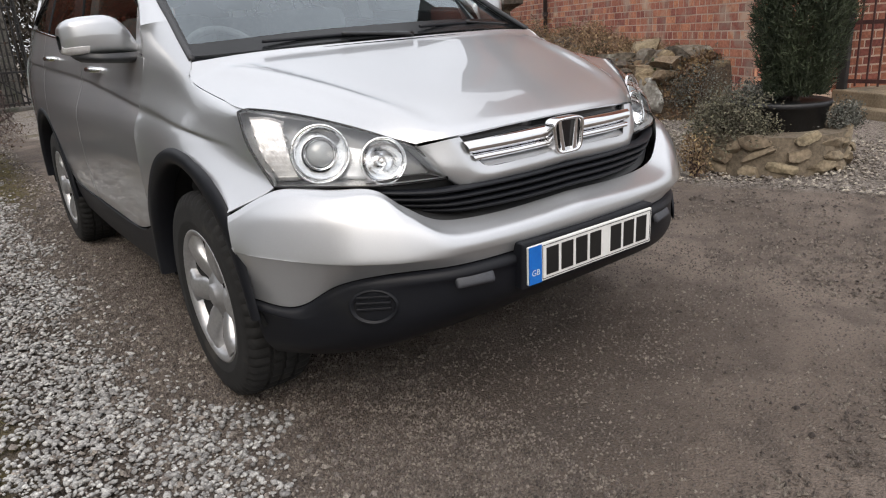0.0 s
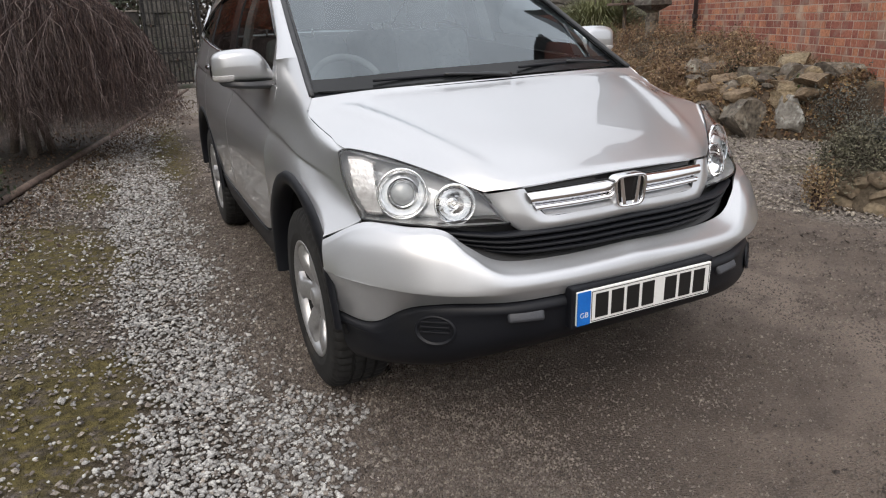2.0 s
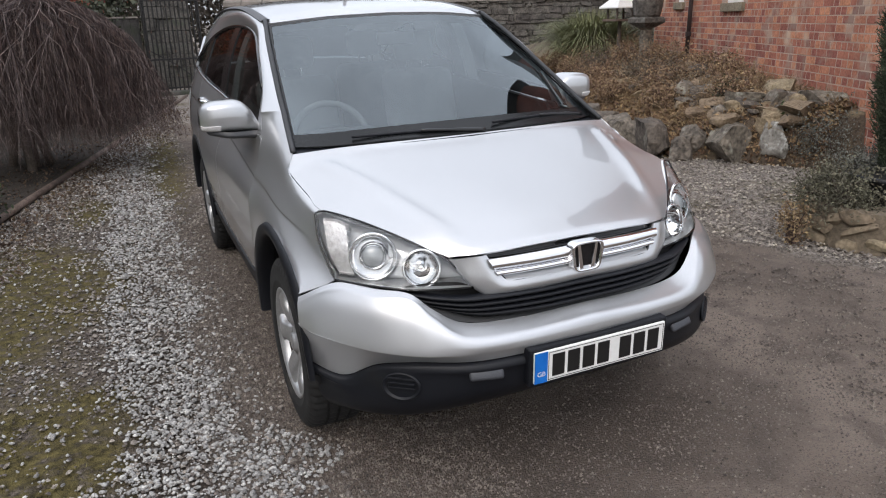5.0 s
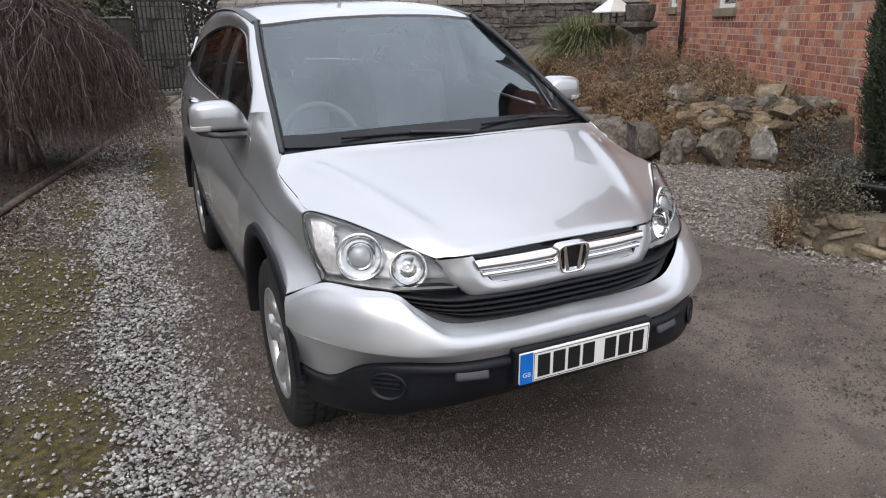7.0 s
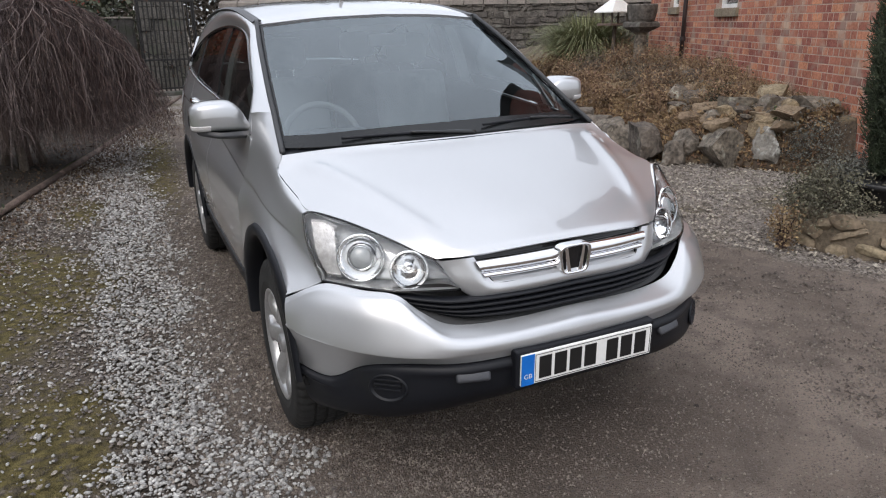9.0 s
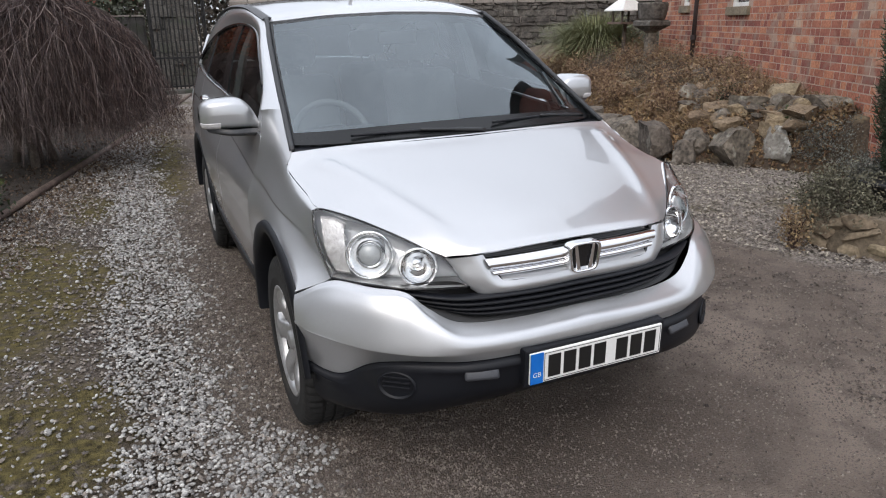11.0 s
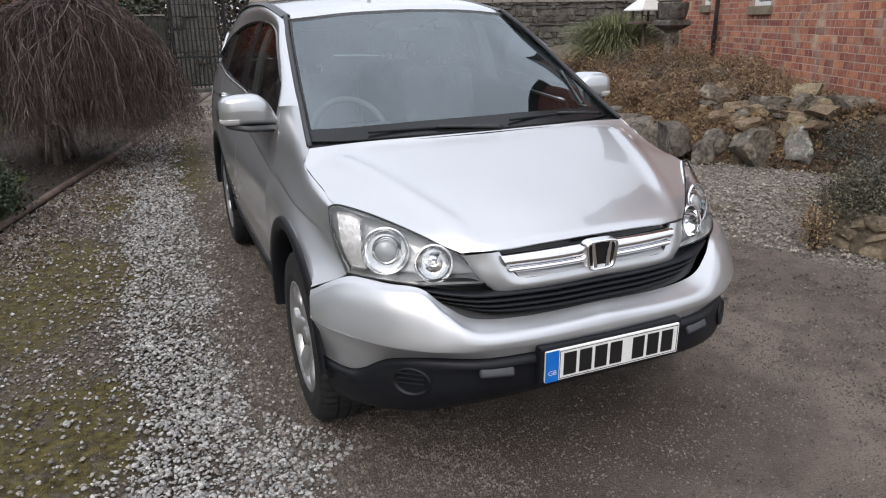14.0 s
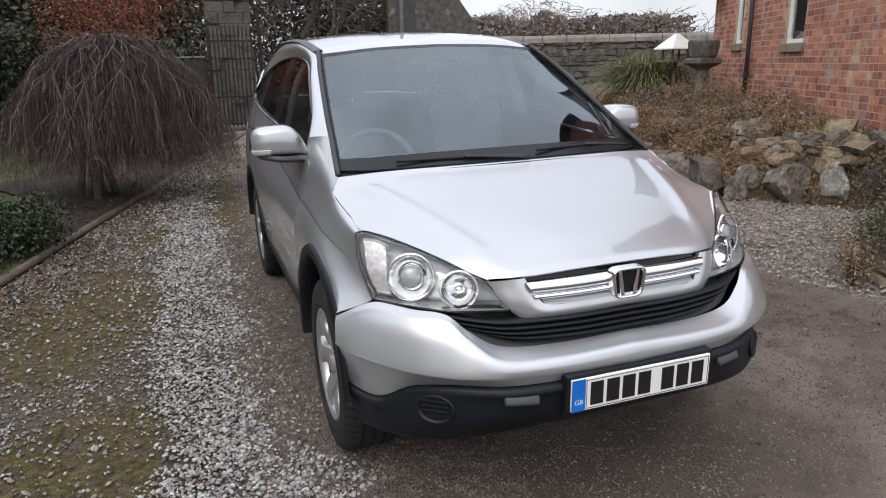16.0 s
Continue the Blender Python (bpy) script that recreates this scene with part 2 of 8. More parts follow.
def ground_material():
    """Trodden drive with grit; a gravel strip with moss beside it; stains of its own shape; a partly shade-toned patch
    before the car.
    """
    m, n, l, b = material("drive_ground")
    tc = n.new("ShaderNodeTexCoord")
    sep = n.new("ShaderNodeSeparateXYZ")
    l.new(tc.outputs["Object"], sep.inputs[0])

    def noise_tex(scale, detail=5, kind="ShaderNodeTexNoise"):
        t = n.new(kind)
        t.inputs["Scale"].default_value = scale
        if kind == "ShaderNodeTexNoise":
            t.inputs["Detail"].default_value = detail
        l.new(tc.outputs["Object"], t.inputs["Vector"])
        return t

    def ramp(src, a, c, p0, p1):
        r = n.new("ShaderNodeValToRGB")
        r.color_ramp.elements[0].position, r.color_ramp.elements[1].position = p0, p1
        r.color_ramp.elements[0].color, r.color_ramp.elements[1].color = (*a, 1), (*c, 1)
        l.new(src, r.inputs[0])
        return r.outputs[0]

    def mix(f, a, c):
        x = n.new("ShaderNodeMix")
        x.data_type = "RGBA"
        l.new(f, x.inputs[0])
        l.new(a, x.inputs[6])
        l.new(c, x.inputs[7])
        return x.outputs[2]

    def math_node(op, a, c):
        x = n.new("ShaderNodeMath")
        x.operation = op
        for i, v in enumerate((a, c)):
            if isinstance(v, (int, float)):
                x.inputs[i].default_value = v
            else:
                l.new(v, x.inputs[i])
        return x.outputs[0]

    def fade(src, lo, hi):
        r = n.new("ShaderNodeMapRange")
        r.inputs["From Min"].default_value, r.inputs["From Max"].default_value = lo, hi
        l.new(src, r.inputs[0])
        return r.outputs[0]

    def wobble(scale, amount):
        return math_node("MULTIPLY", math_node("SUBTRACT", noise_tex(scale, 7).outputs["Fac"], 0.5), amount)

    grit = noise_tex(120, 4)
    cells = noise_tex(150, kind="ShaderNodeTexVoronoi")
    broad, blot = noise_tex(1.1, 7), noise_tex(5.5, 6)
    # trodden brown mud with darker damp blots and a little fine grit
    dirt = ramp(broad.outputs["Fac"], (0.108, 0.085, 0.069), (0.205, 0.166, 0.139), 0.33, 0.66)
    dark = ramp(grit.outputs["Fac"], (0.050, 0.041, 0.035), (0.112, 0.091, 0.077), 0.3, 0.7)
    drive = mix(ramp(blot.outputs["Fac"], (0, 0, 0), (0.8, 0.8, 0.8), 0.47, 0.68), dirt, dark)
    # gritty patch before the car; some of the nose's shade is in its colour
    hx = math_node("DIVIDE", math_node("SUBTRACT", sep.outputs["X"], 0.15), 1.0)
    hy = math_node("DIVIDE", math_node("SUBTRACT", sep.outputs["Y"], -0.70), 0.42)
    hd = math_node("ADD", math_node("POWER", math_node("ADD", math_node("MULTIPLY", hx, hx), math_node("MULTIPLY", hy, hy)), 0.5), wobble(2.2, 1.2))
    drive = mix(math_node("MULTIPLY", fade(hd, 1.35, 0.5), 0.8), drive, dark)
    pebble = ramp(cells.outputs["Color"], (0.038, 0.030, 0.026), (0.20, 0.168, 0.146), 0.2, 0.95)
    drive = mix(ramp(grit.outputs["Fac"], (0, 0, 0), (0.85, 0.85, 0.85), 0.46, 0.70), drive, pebble)
    big_cells = noise_tex(70, kind="ShaderNodeTexVoronoi")
    strip = ramp(big_cells.outputs["Color"], (0.042, 0.033, 0.026), (0.150, 0.125, 0.105), 0.15, 0.9)
    moss = ramp(noise_tex(26, 7).outputs["Fac"], (0.040, 0.032, 0.013), (0.140, 0.114, 0.042), 0.34, 0.68)
    ragged = math_node("ADD", wobble(2.6, 1.6), wobble(9.0, 0.7))
    cover = None
    for cx, cy, rx, ry in MOSS:
        dx = math_node("DIVIDE", math_node("SUBTRACT", sep.outputs["X"], cx), rx)
        dy = math_node("DIVIDE", math_node("SUBTRACT", sep.outputs["Y"], cy), ry)
        d = math_node("POWER", math_node("ADD", math_node("MULTIPLY", dx, dx), math_node("MULTIPLY", dy, dy)), 0.5)
        c = fade(math_node("ADD", d, ragged), 1.32, 0.70)
        cover = c if cover is None else math_node("MAXIMUM", cover, c)
    cover = math_node("MULTIPLY", cover, fade(noise_tex(13, 6).outputs["Fac"], 0.30, 0.50))
    strip = mix(cover, strip, moss)
    # how far left of the wheel track a point lies, with a ragged edge
    lean = math_node("ADD", math_node("SUBTRACT", math_node("MULTIPLY", sep.outputs["Y"], 0.05), sep.outputs["X"]), wobble(2.4, 0.5))
    col = mix(fade(lean, 0.92, 1.22), drive, strip)
    # the gravelled border in front of the rockery
    right = math_node("ADD", math_node("ADD", sep.outputs["X"], math_node("MULTIPLY", sep.outputs["Y"], 0.33)), wobble(2.0, 0.45))
    border = ramp(big_cells.outputs["Color"], (0.10, 0.085, 0.072), (0.36, 0.32, 0.285), 0.15, 0.9)
    border = mix(ramp(noise_tex(1.6, 7).outputs["Fac"], (0, 0, 0), (0.6, 0.6, 0.6), 0.52, 0.66), border, moss)
    col = mix(fade(right, 2.70, 2.88), col, border)
    l.new(col, b.inputs["Base Color"])
    b.inputs["Roughness"].default_value = 0.92
    b.inputs["Specular IOR Level"].default_value = 0.25
    bp = n.new("ShaderNodeBump")
    bp.inputs["Strength"].default_value, bp.inputs["Distance"].default_value = 0.9, 0.008
    l.new(math_node("ADD", math_node("MULTIPLY", cells.outputs["Distance"], -0.9), grit.outputs["Fac"]), bp.inputs["Height"])
    l.new(bp.outputs[0], b.inputs["Normal"])
    return m


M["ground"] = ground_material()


# ---------------------------------------------------------------- mesh tools
def rng(seed):
    return np.random.default_rng(seed)


def mesh_np(name, verts, faces, mat=None, smooth=False):
    """A mesh from an array of corners and an array (or list) of faces."""
    me = bpy.data.meshes.new(name)
    me.from_pydata([tuple(v) for v in np.asarray(verts, float)] if not isinstance(verts, list) else verts, [], faces if isinstance(faces, list) else np.asarray(faces).tolist())
    if mat:
        me.materials.append(mat)
    if smooth:
        me.polygons.foreach_set("use_smooth", [True] * len(me.polygons))
    me.update()
    return me


def part(name, data, mat, parent=None, label="", smooth=False):
    """One mesh object, under a thing or a part where one is given. data: a bmesh, a mesh or (verts, faces)."""
    if isinstance(data, bmesh.types.BMesh):
        me = bpy.data.meshes.new(name)
        bmesh.ops.recalc_face_normals(data, faces=data.faces[:])
        data.to_mesh(me)
        data.free()
    elif isinstance(data, tuple):
        me = mesh_np(name, *data)
    else:
        me = data
    if mat and not me.materials:
        me.materials.append(mat)
    if smooth:
        me.polygons.foreach_set("use_smooth", [True] * len(me.polygons))
    ob = new(name, me)
    if parent:
        ob.parent = parent
    if label:
        ob["label"] = label
    return ob


def root(name, m, label, category, group="", kind=""):
    ob = new(name)
    ob.matrix_world = m
    return tagged(ob, label, category, group, kind)


def box(bm, lo, hi, bevel=0.0, m=None):
    """A bevelled box between two corners, added to bm."""
    r = bmesh.ops.create_cube(bm, size=1)
    vs = r["verts"]
    lo, hi = Vector(lo), Vector(hi)
    for v in vs:
        v.co = Vector([(lo[i] + hi[i]) / 2 + v.co[i] * (hi[i] - lo[i]) for i in range(3)])
    if bevel:
        es = list({e for v in vs for e in v.link_edges})
        r = bmesh.ops.bevel(bm, geom=es, offset=bevel, segments=2, profile=0.5, affect="EDGES")
        vs = list({v for f in r["faces"] for v in f.verts} | {v for v in vs if v.is_valid})
    if m:
        bmesh.ops.transform(bm, matrix=m, verts=vs)
    return bm


def tube_np(points, radii, sides=6, caps=True):
    """Corners and faces of a round bar along points."""
    p = np.asarray(points, float)
    r = np.broadcast_to(np.asarray(radii, float), (len(p),))
    t = np.gradient(p, axis=0)
    t /= np.linalg.norm(t, axis=1)[:, None] + 1e-9
    ref = np.array([0.0, 0, 1]) if abs(t[0][2]) < 0.9 else np.array([1.0, 0, 0])
    a = np.cross(t, ref)
    a /= np.linalg.norm(a, axis=1)[:, None] + 1e-9
    b = np.cross(t, a)
    ang = np.linspace(0, 2 * np.pi, sides, endpoint=False)
    v = p[:, None, :] + r[:, None, None] * (np.cos(ang)[None, :, None] * a[:, None, :] + np.sin(ang)[None, :, None] * b[:, None, :])
    n = len(p)
    f = []
    for i in range(n - 1):
        for j in range(sides):
            k = (j + 1) % sides
            f.append((i * sides + j, i * sides + k, (i + 1) * sides + k, (i + 1) * sides + j))
    if caps:
        f.append(tuple(range(sides - 1, -1, -1)))
        f.append(tuple(range((n - 1) * sides, n * sides)))
    return v.reshape(-1, 3), f


def joined(pieces):
    """Several (verts, faces) as one."""
    vs, fs, k = [], [], 0
    for v, f in pieces:
        vs.append(np.asarray(v))
        fs += [tuple(i + k for i in q) for q in f]
        k += len(v)
    return np.concatenate(vs), fs


def leaves_np(centres, size, seed, long=1.8, up=0.0):
    """Small folded leaves (two triangles each) at the centres, turned at random."""
    g = rng(seed)
    c = np.asarray(centres, float)
    n = len(c)
    a = g.normal(size=(n, 3))
    a[:, 2] += up
    a /= np.linalg.norm(a, axis=1)[:, None]
    b = np.cross(a, g.normal(size=(n, 3)))
    b /= np.linalg.norm(b, axis=1)[:, None]
    s = np.broadcast_to(size, (n,)) * g.uniform(0.6, 1.4, n)
    nrm = np.cross(a, b)
    s = s[:, None]
    v = np.stack([c - a * s * long * 0.5, c + b * s * 0.5 + nrm * s * 0.12, c + a * s * long * 0.5, c - b * s * 0.5 + nrm * s * 0.12], 1).reshape(-1, 3)
    i = np.arange(n) * 4
    f = np.concatenate([np.stack([i, i + 1, i + 2], 1), np.stack([i, i + 2, i + 3], 1)])
    return v, f.tolist()


def strands_np(roots, tips, sag, width, seed, seg=5, bend=None, wiggle=0.0):
    """Thin three-sided strands from roots to tips that bow by sag along z (and by bend sideways)."""
    g = rng(seed)
    r, t = np.asarray(roots, float), np.asarray(tips, float)
    n = len(r)
    u = np.linspace(0, 1, seg + 1)
    p = r[:, None, :] * (1 - u)[None, :, None] + t[:, None, :] * u[None, :, None]
    p[:, :, 2] += np.broadcast_to(sag, (n,))[:, None] * (4 * u * (1 - u))[None, :]
    if bend is not None:
        p += np.asarray(bend)[:, None, :] * (u * u)[None, :, None]
    if wiggle:
        j = g.normal(size=(n, seg + 1, 3)) * wiggle
        j[:, 0] = 0
        p += np.cumsum(j, 1)
    w = np.broadcast_to(width, (n,))[:, None] * (1 - 0.75 * u)[None, :]
    a = g.normal(size=(n, 3))
    d = t - r
    a = np.cross(d, a)
    a /= np.linalg.norm(a, axis=1)[:, None] + 1e-9
    b = np.cross(d, a)
    b /= np.linalg.norm(b, axis=1)[:, None] + 1e-9
    rings = []
    for k in range(3):
        ca, sa = math.cos(k * 2.094), math.sin(k * 2.094)
        rings.append(p + w[:, :, None] * (ca * a + sa * b)[:, None, :])
    v = np.stack(rings, 2).reshape(-1, 3)
    m = (seg + 1) * 3
    base = (np.arange(n) * m)[:, None, None]
    quad = []
    for s in range(seg):
        for k in range(3):
            k2 = (k + 1) % 3
            quad.append((s * 3 + k, s * 3 + k2, s * 3 + 3 + k2, s * 3 + 3 + k))
    f = (base + np.array(quad)[None]).reshape(-1, 4)
    return v, f.tolist()


def blades_np(roots, tips, rise, width, seed, seg=4):
    """Flat grass blades that arch from roots to tips."""
    g = rng(seed)
    r, t = np.asarray(roots, float), np.asarray(tips, float)
    n = len(r)
    u = np.linspace(0, 1, seg + 1)
    p = r[:, None, :] * (1 - u)[None, :, None] + t[:, None, :] * u[None, :, None]
    p[:, :, 2] += np.broadcast_to(rise, (n,))[:, None] * (4 * u * (1 - u))[None, :]
    side = np.cross(t - r, np.array([0, 0, 1.0])) + g.normal(size=(n, 3)) * 0.05
    side /= np.linalg.norm(side, axis=1)[:, None] + 1e-9
    w = np.broadcast_to(width, (n,))[:, None] * (1 - u * 0.9)[None, :]
    v = np.stack([p - side[:, None, :] * w[:, :, None], p + side[:, None, :] * w[:, :, None]], 2).reshape(-1, 3)
    m = (seg + 1) * 2
    base = (np.arange(n) * m)[:, None, None]
    quad = [(s * 2, s * 2 + 1, s * 2 + 3, s * 2 + 2) for s in range(seg)]
    f = (base + np.array(quad)[None]).reshape(-1, 4)
    return v, f.tolist()


def stones_np(centres, size, seed, flat=0.65):
    """Small angular stones: squashed, uneven octahedra with two cut corners."""
    g = rng(seed)
    c = np.asarray(centres, float)
    n = len(c)
    base = np.array([(1, 0, 0.1), (0.3, 0.95, -0.1), (-0.8, 0.6, 0.15), (-0.9, -0.5, -0.05), (0.25, -0.95, 0.1), (0.25, 0.2, 1), (-0.2, -0.15, 0.9), (0, 0, -0.8)], float)
    v = base[None] * g.uniform(0.7, 1.3, (n, 8, 3))
    v[:, :, 2] *= flat
    v *= (np.broadcast_to(size, (n,)) * g.uniform(0.55, 1.35, n))[:, None, None]
    a = g.uniform(0, 2 * np.pi, n)
    ca, sa = np.cos(a)[:, None], np.sin(a)[:, None]
    x, y = v[:, :, 0].copy(), v[:, :, 1].copy()
    v[:, :, 0], v[:, :, 1] = ca * x - sa * y, sa * x + ca * y
    tilt = g.normal(size=(n, 1)) * 0.35
    v[:, :, 2] += tilt * v[:, :, 0]
    v += c[:, None, :]
    tri = np.array([(0, 1, 5), (1, 2, 5), (2, 6, 5), (2, 3, 6), (3, 4, 6), (4, 0, 5), (4, 5, 6), (1, 0, 7), (2, 1, 7), (3, 2, 7), (4, 3, 7), (0, 4, 7)])
    f = (np.arange(n)[:, None, None] * 8 + tri[None]).reshape(-1, 3)
    return v.reshape(-1, 3), f.tolist()


def pebbles_np(centres, size, seed, flat=0.62):
    """Rounded stones: uneven, squashed icosahedra."""
    g = rng(seed)
    c = np.asarray(centres, float)
    n = len(c)
    p = (1 + 5 ** 0.5) / 2
    base = np.array([(-1, p, 0), (1, p, 0), (-1, -p, 0), (1, -p, 0), (0, -1, p), (0, 1, p), (0, -1, -p), (0, 1, -p), (p, 0, -1), (p, 0, 1), (-p, 0, -1), (-p, 0, 1)]) / 1.9
    tri = np.array([(0, 11, 5), (0, 5, 1), (0, 1, 7), (0, 7, 10), (0, 10, 11), (1, 5, 9), (5, 11, 4), (11, 10, 2), (10, 7, 6), (7, 1, 8), (3, 9, 4), (3, 4, 2), (3, 2, 6), (3, 6, 8), (3, 8, 9), (4, 9, 5), (2, 4, 11), (6, 2, 10), (8, 6, 7), (9, 8, 1)])
    v = base[None] * g.uniform(0.80, 1.2, (n, 12, 1)) * np.stack([g.uniform(0.8, 1.45, n), g.uniform(0.7, 1.0, n), g.uniform(0.75, 1.15, n) * flat], 1)[:, None, :]
    v *= np.broadcast_to(size, (n,))[:, None, None]
    a, b = g.uniform(0, 2 * np.pi, n), g.normal(size=n) * 0.3
    x, z = v[:, :, 0].copy(), v[:, :, 2].copy()
    cb, sb = np.cos(b)[:, None], np.sin(b)[:, None]
    v[:, :, 0], v[:, :, 2] = cb * x - sb * z, sb * x + cb * z
    ca, sa = np.cos(a)[:, None], np.sin(a)[:, None]
    x, y = v[:, :, 0].copy(), v[:, :, 1].copy()
    v[:, :, 0], v[:, :, 1] = ca * x - sa * y, sa * x + ca * y
    v += c[:, None, :]
    return v.reshape(-1, 3), (np.arange(n)[:, None, None] * 12 + tri[None]).reshape(-1, 3).tolist()


def rock_mesh(name, size, seed, mat, cuts=3, hard=0.97):
    """A weathered boulder: a ball cut by planes, roughened and chipped."""
    bm = bmesh.new()
    bmesh.ops.create_icosphere(bm, subdivisions=cuts, radius=1.0)
    g = rng(seed)
    planes = [(Vector(g.normal(size=3)).normalized(), g.uniform(0.42, 0.72)) for _ in range(9)]
    planes += [(Vector((0.08, 0.05, 1)).normalized(), 0.55), (Vector((0.1, -1, 0.25)).normalized(), 0.62)]
    off = Vector(g.uniform(-50, 50, 3))
    for v in bm.verts:
        for nrm, d in planes:
            h = v.co.dot(nrm)
            if h > d:
                v.co -= nrm * (h - d) * hard
        k = 1 + 0.14 * noise.noise(v.co * 1.7 + off) + 0.09 * noise.noise(v.co * 4.5 + off) + 0.05 * noise.noise(v.co * 10 + off)
        v.co = Vector((v.co.x * size[0], v.co.y * size[1], v.co.z * size[2])) * (k * 1.18)
    me = bpy.data.meshes.new(name)
    bm.to_mesh(me)
    bm.free()
    me.materials.append(mat)
    me.polygons.foreach_set("use_smooth", [True] * len(me.polygons))
    me.set_sharp_from_angle(angle=radians(30))
    return me


# ---------------------------------------------------------------- the car
# origin: on the ground under the front axle; the nose points to -y
def paint_silver():
    m, n, l, b = material("silver_paint")
    tc = n.new("ShaderNodeTexCoord")
    fl, big = n.new("ShaderNodeTexNoise"), n.new("ShaderNodeTexNoise")
    fl.inputs["Scale"].default_value, big.inputs["Scale"].default_value = 900, 3
    big.inputs["Detail"].default_value = 8
    l.new(tc.outputs["Object"], fl.inputs["Vector"])
    l.new(tc.outputs["Object"], big.inputs["Vector"])
    r = n.new("ShaderNodeValToRGB")
    r.color_ramp.elements[0].position, r.color_ramp.elements[1].position = 0.3, 0.7
    r.color_ramp.elements[0].color, r.color_ramp.elements[1].color = (0.45, 0.46, 0.475, 1), (0.57, 0.58, 0.595, 1)
    l.new(fl.outputs["Fac"], r.inputs[0])
    l.new(r.outputs[0], b.inputs["Base Color"])
    rr = n.new("ShaderNodeMapRange")
    rr.inputs["To Min"].default_value, rr.inputs["To Max"].default_value = 0.30, 0.37
    l.new(big.outputs["Fac"], rr.inputs[0])
    l.new(rr.outputs[0], b.inputs["Roughness"])
    b.inputs["Metallic"].default_value = 0.68
    b.inputs["Coat Weight"].default_value = 1.0
    b.inputs["Coat Roughness"].default_value = 0.02
    b.inputs["Coat IOR"].default_value = 1.6
    return m


M["paint"] = paint_silver()
M["black_plastic"] = surface("black_plastic", (0.0042, 0.005, 0.0075), (0.0085, 0.0095, 0.0132), 4, 0.5, 0.25, 400, stain=(0.014, 0.014, 0.014), stain_scale=3, stain_at=0.62, depth=0.0015, spec=0.3)
M["trim_grey"] = surface("trim_grey", (0.03, 0.031, 0.034), (0.055, 0.057, 0.062), 4, 0.45, 0.2, 300, depth=0.001)
M["trim_dark"] = surface("trim_dark", (0.016, 0.017, 0.019), (0.030, 0.031, 0.034), 4, 0.5, 0.2, 300, depth=0.001)
M["frit"] = surface("frit", (0.008, 0.009, 0.010), (0.013, 0.014, 0.015), 4, 0.25, 0.0, 100, spec=0.28)
# black plastic lightened: sky caught by the bumper's recesses is in this grey
M["pad_glint"] = surface("pad_glint", (0.030, 0.032, 0.038), (0.058, 0.061, 0.070), 8, 0.55, 0.25, 300, depth=0.001)
M["gloss_black"] = surface("gloss_black", (0.008, 0.008, 0.009), (0.012, 0.012, 0.013), 4, 0.15, 0.0, 100)
M["rubber"] = surface("rubber", (0.006, 0.006, 0.006), (0.016, 0.0155, 0.015), 14, 0.85, 0.35, 120, stain=(0.04, 0.035, 0.03), stain_scale=7, stain_at=0.6, depth=0.003)
M["chrome"] = surface("chrome", (0.80, 0.80, 0.81), (0.86, 0.86, 0.87), 4, 0.08, 0.0, 100, metal=1.0)
M["alloy"] = surface("alloy", (0.42, 0.42, 0.425), (0.54, 0.54, 0.545), 8, 0.36, 0.05, 90, metal=0.75, stain=(0.20, 0.17, 0.14), stain_scale=6, stain_at=0.64)
M["reflector"] = surface("reflector", (0.86, 0.87, 0.88), (0.95, 0.955, 0.96), 20, 0.07, 0.35, 40, metal=1.0, depth=0.004)
M["lamp_bezel"] = surface("lamp_bezel", (0.70, 0.71, 0.73), (0.90, 0.91, 0.92), 9, 0.22, 0.5, 22, metal=0.35, depth=0.006)
M["cabin"] = surface("cabin", (0.022, 0.023, 0.025), (0.045, 0.046, 0.05), 8, 0.85, 0.2, 120)
M["cabin_grey"] = surface("cabin_grey", (0.13, 0.135, 0.14), (0.19, 0.195, 0.20), 8, 0.9, 0.0, 40)
M["headlining"] = surface("headlining", (0.30, 0.31, 0.31), (0.38, 0.39, 0.39), 8, 0.9, 0.1, 120)
M["plate_white"] = surface("plate_white", (0.74, 0.74, 0.72), (0.80, 0.80, 0.78), 20, 0.35, 0.0, 90)
M["plate_blue"] = surface("plate_blue", (0.005, 0.13, 0.52), (0.008, 0.17, 0.60), 20, 0.35, 0.0, 90)
M["plate_black"] = surface("plate_black", (0.008, 0.008, 0.008), (0.012, 0.012, 0.012), 20, 0.4, 0.0, 90)
M["under"] = surface("under", (0.004, 0.004, 0.004), (0.011, 0.0105, 0.010), 6, 0.9, 0.2, 60)
M["facets"] = surface("facets", (0.55, 0.53, 0.53), (0.80, 0.79, 0.79), 30, 0.30, 0.4, 70, metal=0.45, depth=0.003)
M["lens_pale"] = surface("lens_pale", (0.62, 0.60, 0.60), (0.78, 0.77, 0.77), 20, 0.12, 0.4, 160, spec=0.6, depth=0.002)
M["screen"] = glass("screen", (0.80, 0.90, 0.92), 0.0, 2.15, (0.86, 0.95, 1.0))
M["dark_glass"] = glass("dark_glass", (0.10, 0.105, 0.11), 0.0, 1.18)
M["side_glass"] = glass("side_glass", (0.62, 0.67, 0.66), 0.0, 1.26)
M["lens"] = glass("lens", (0.97, 0.98, 0.98))


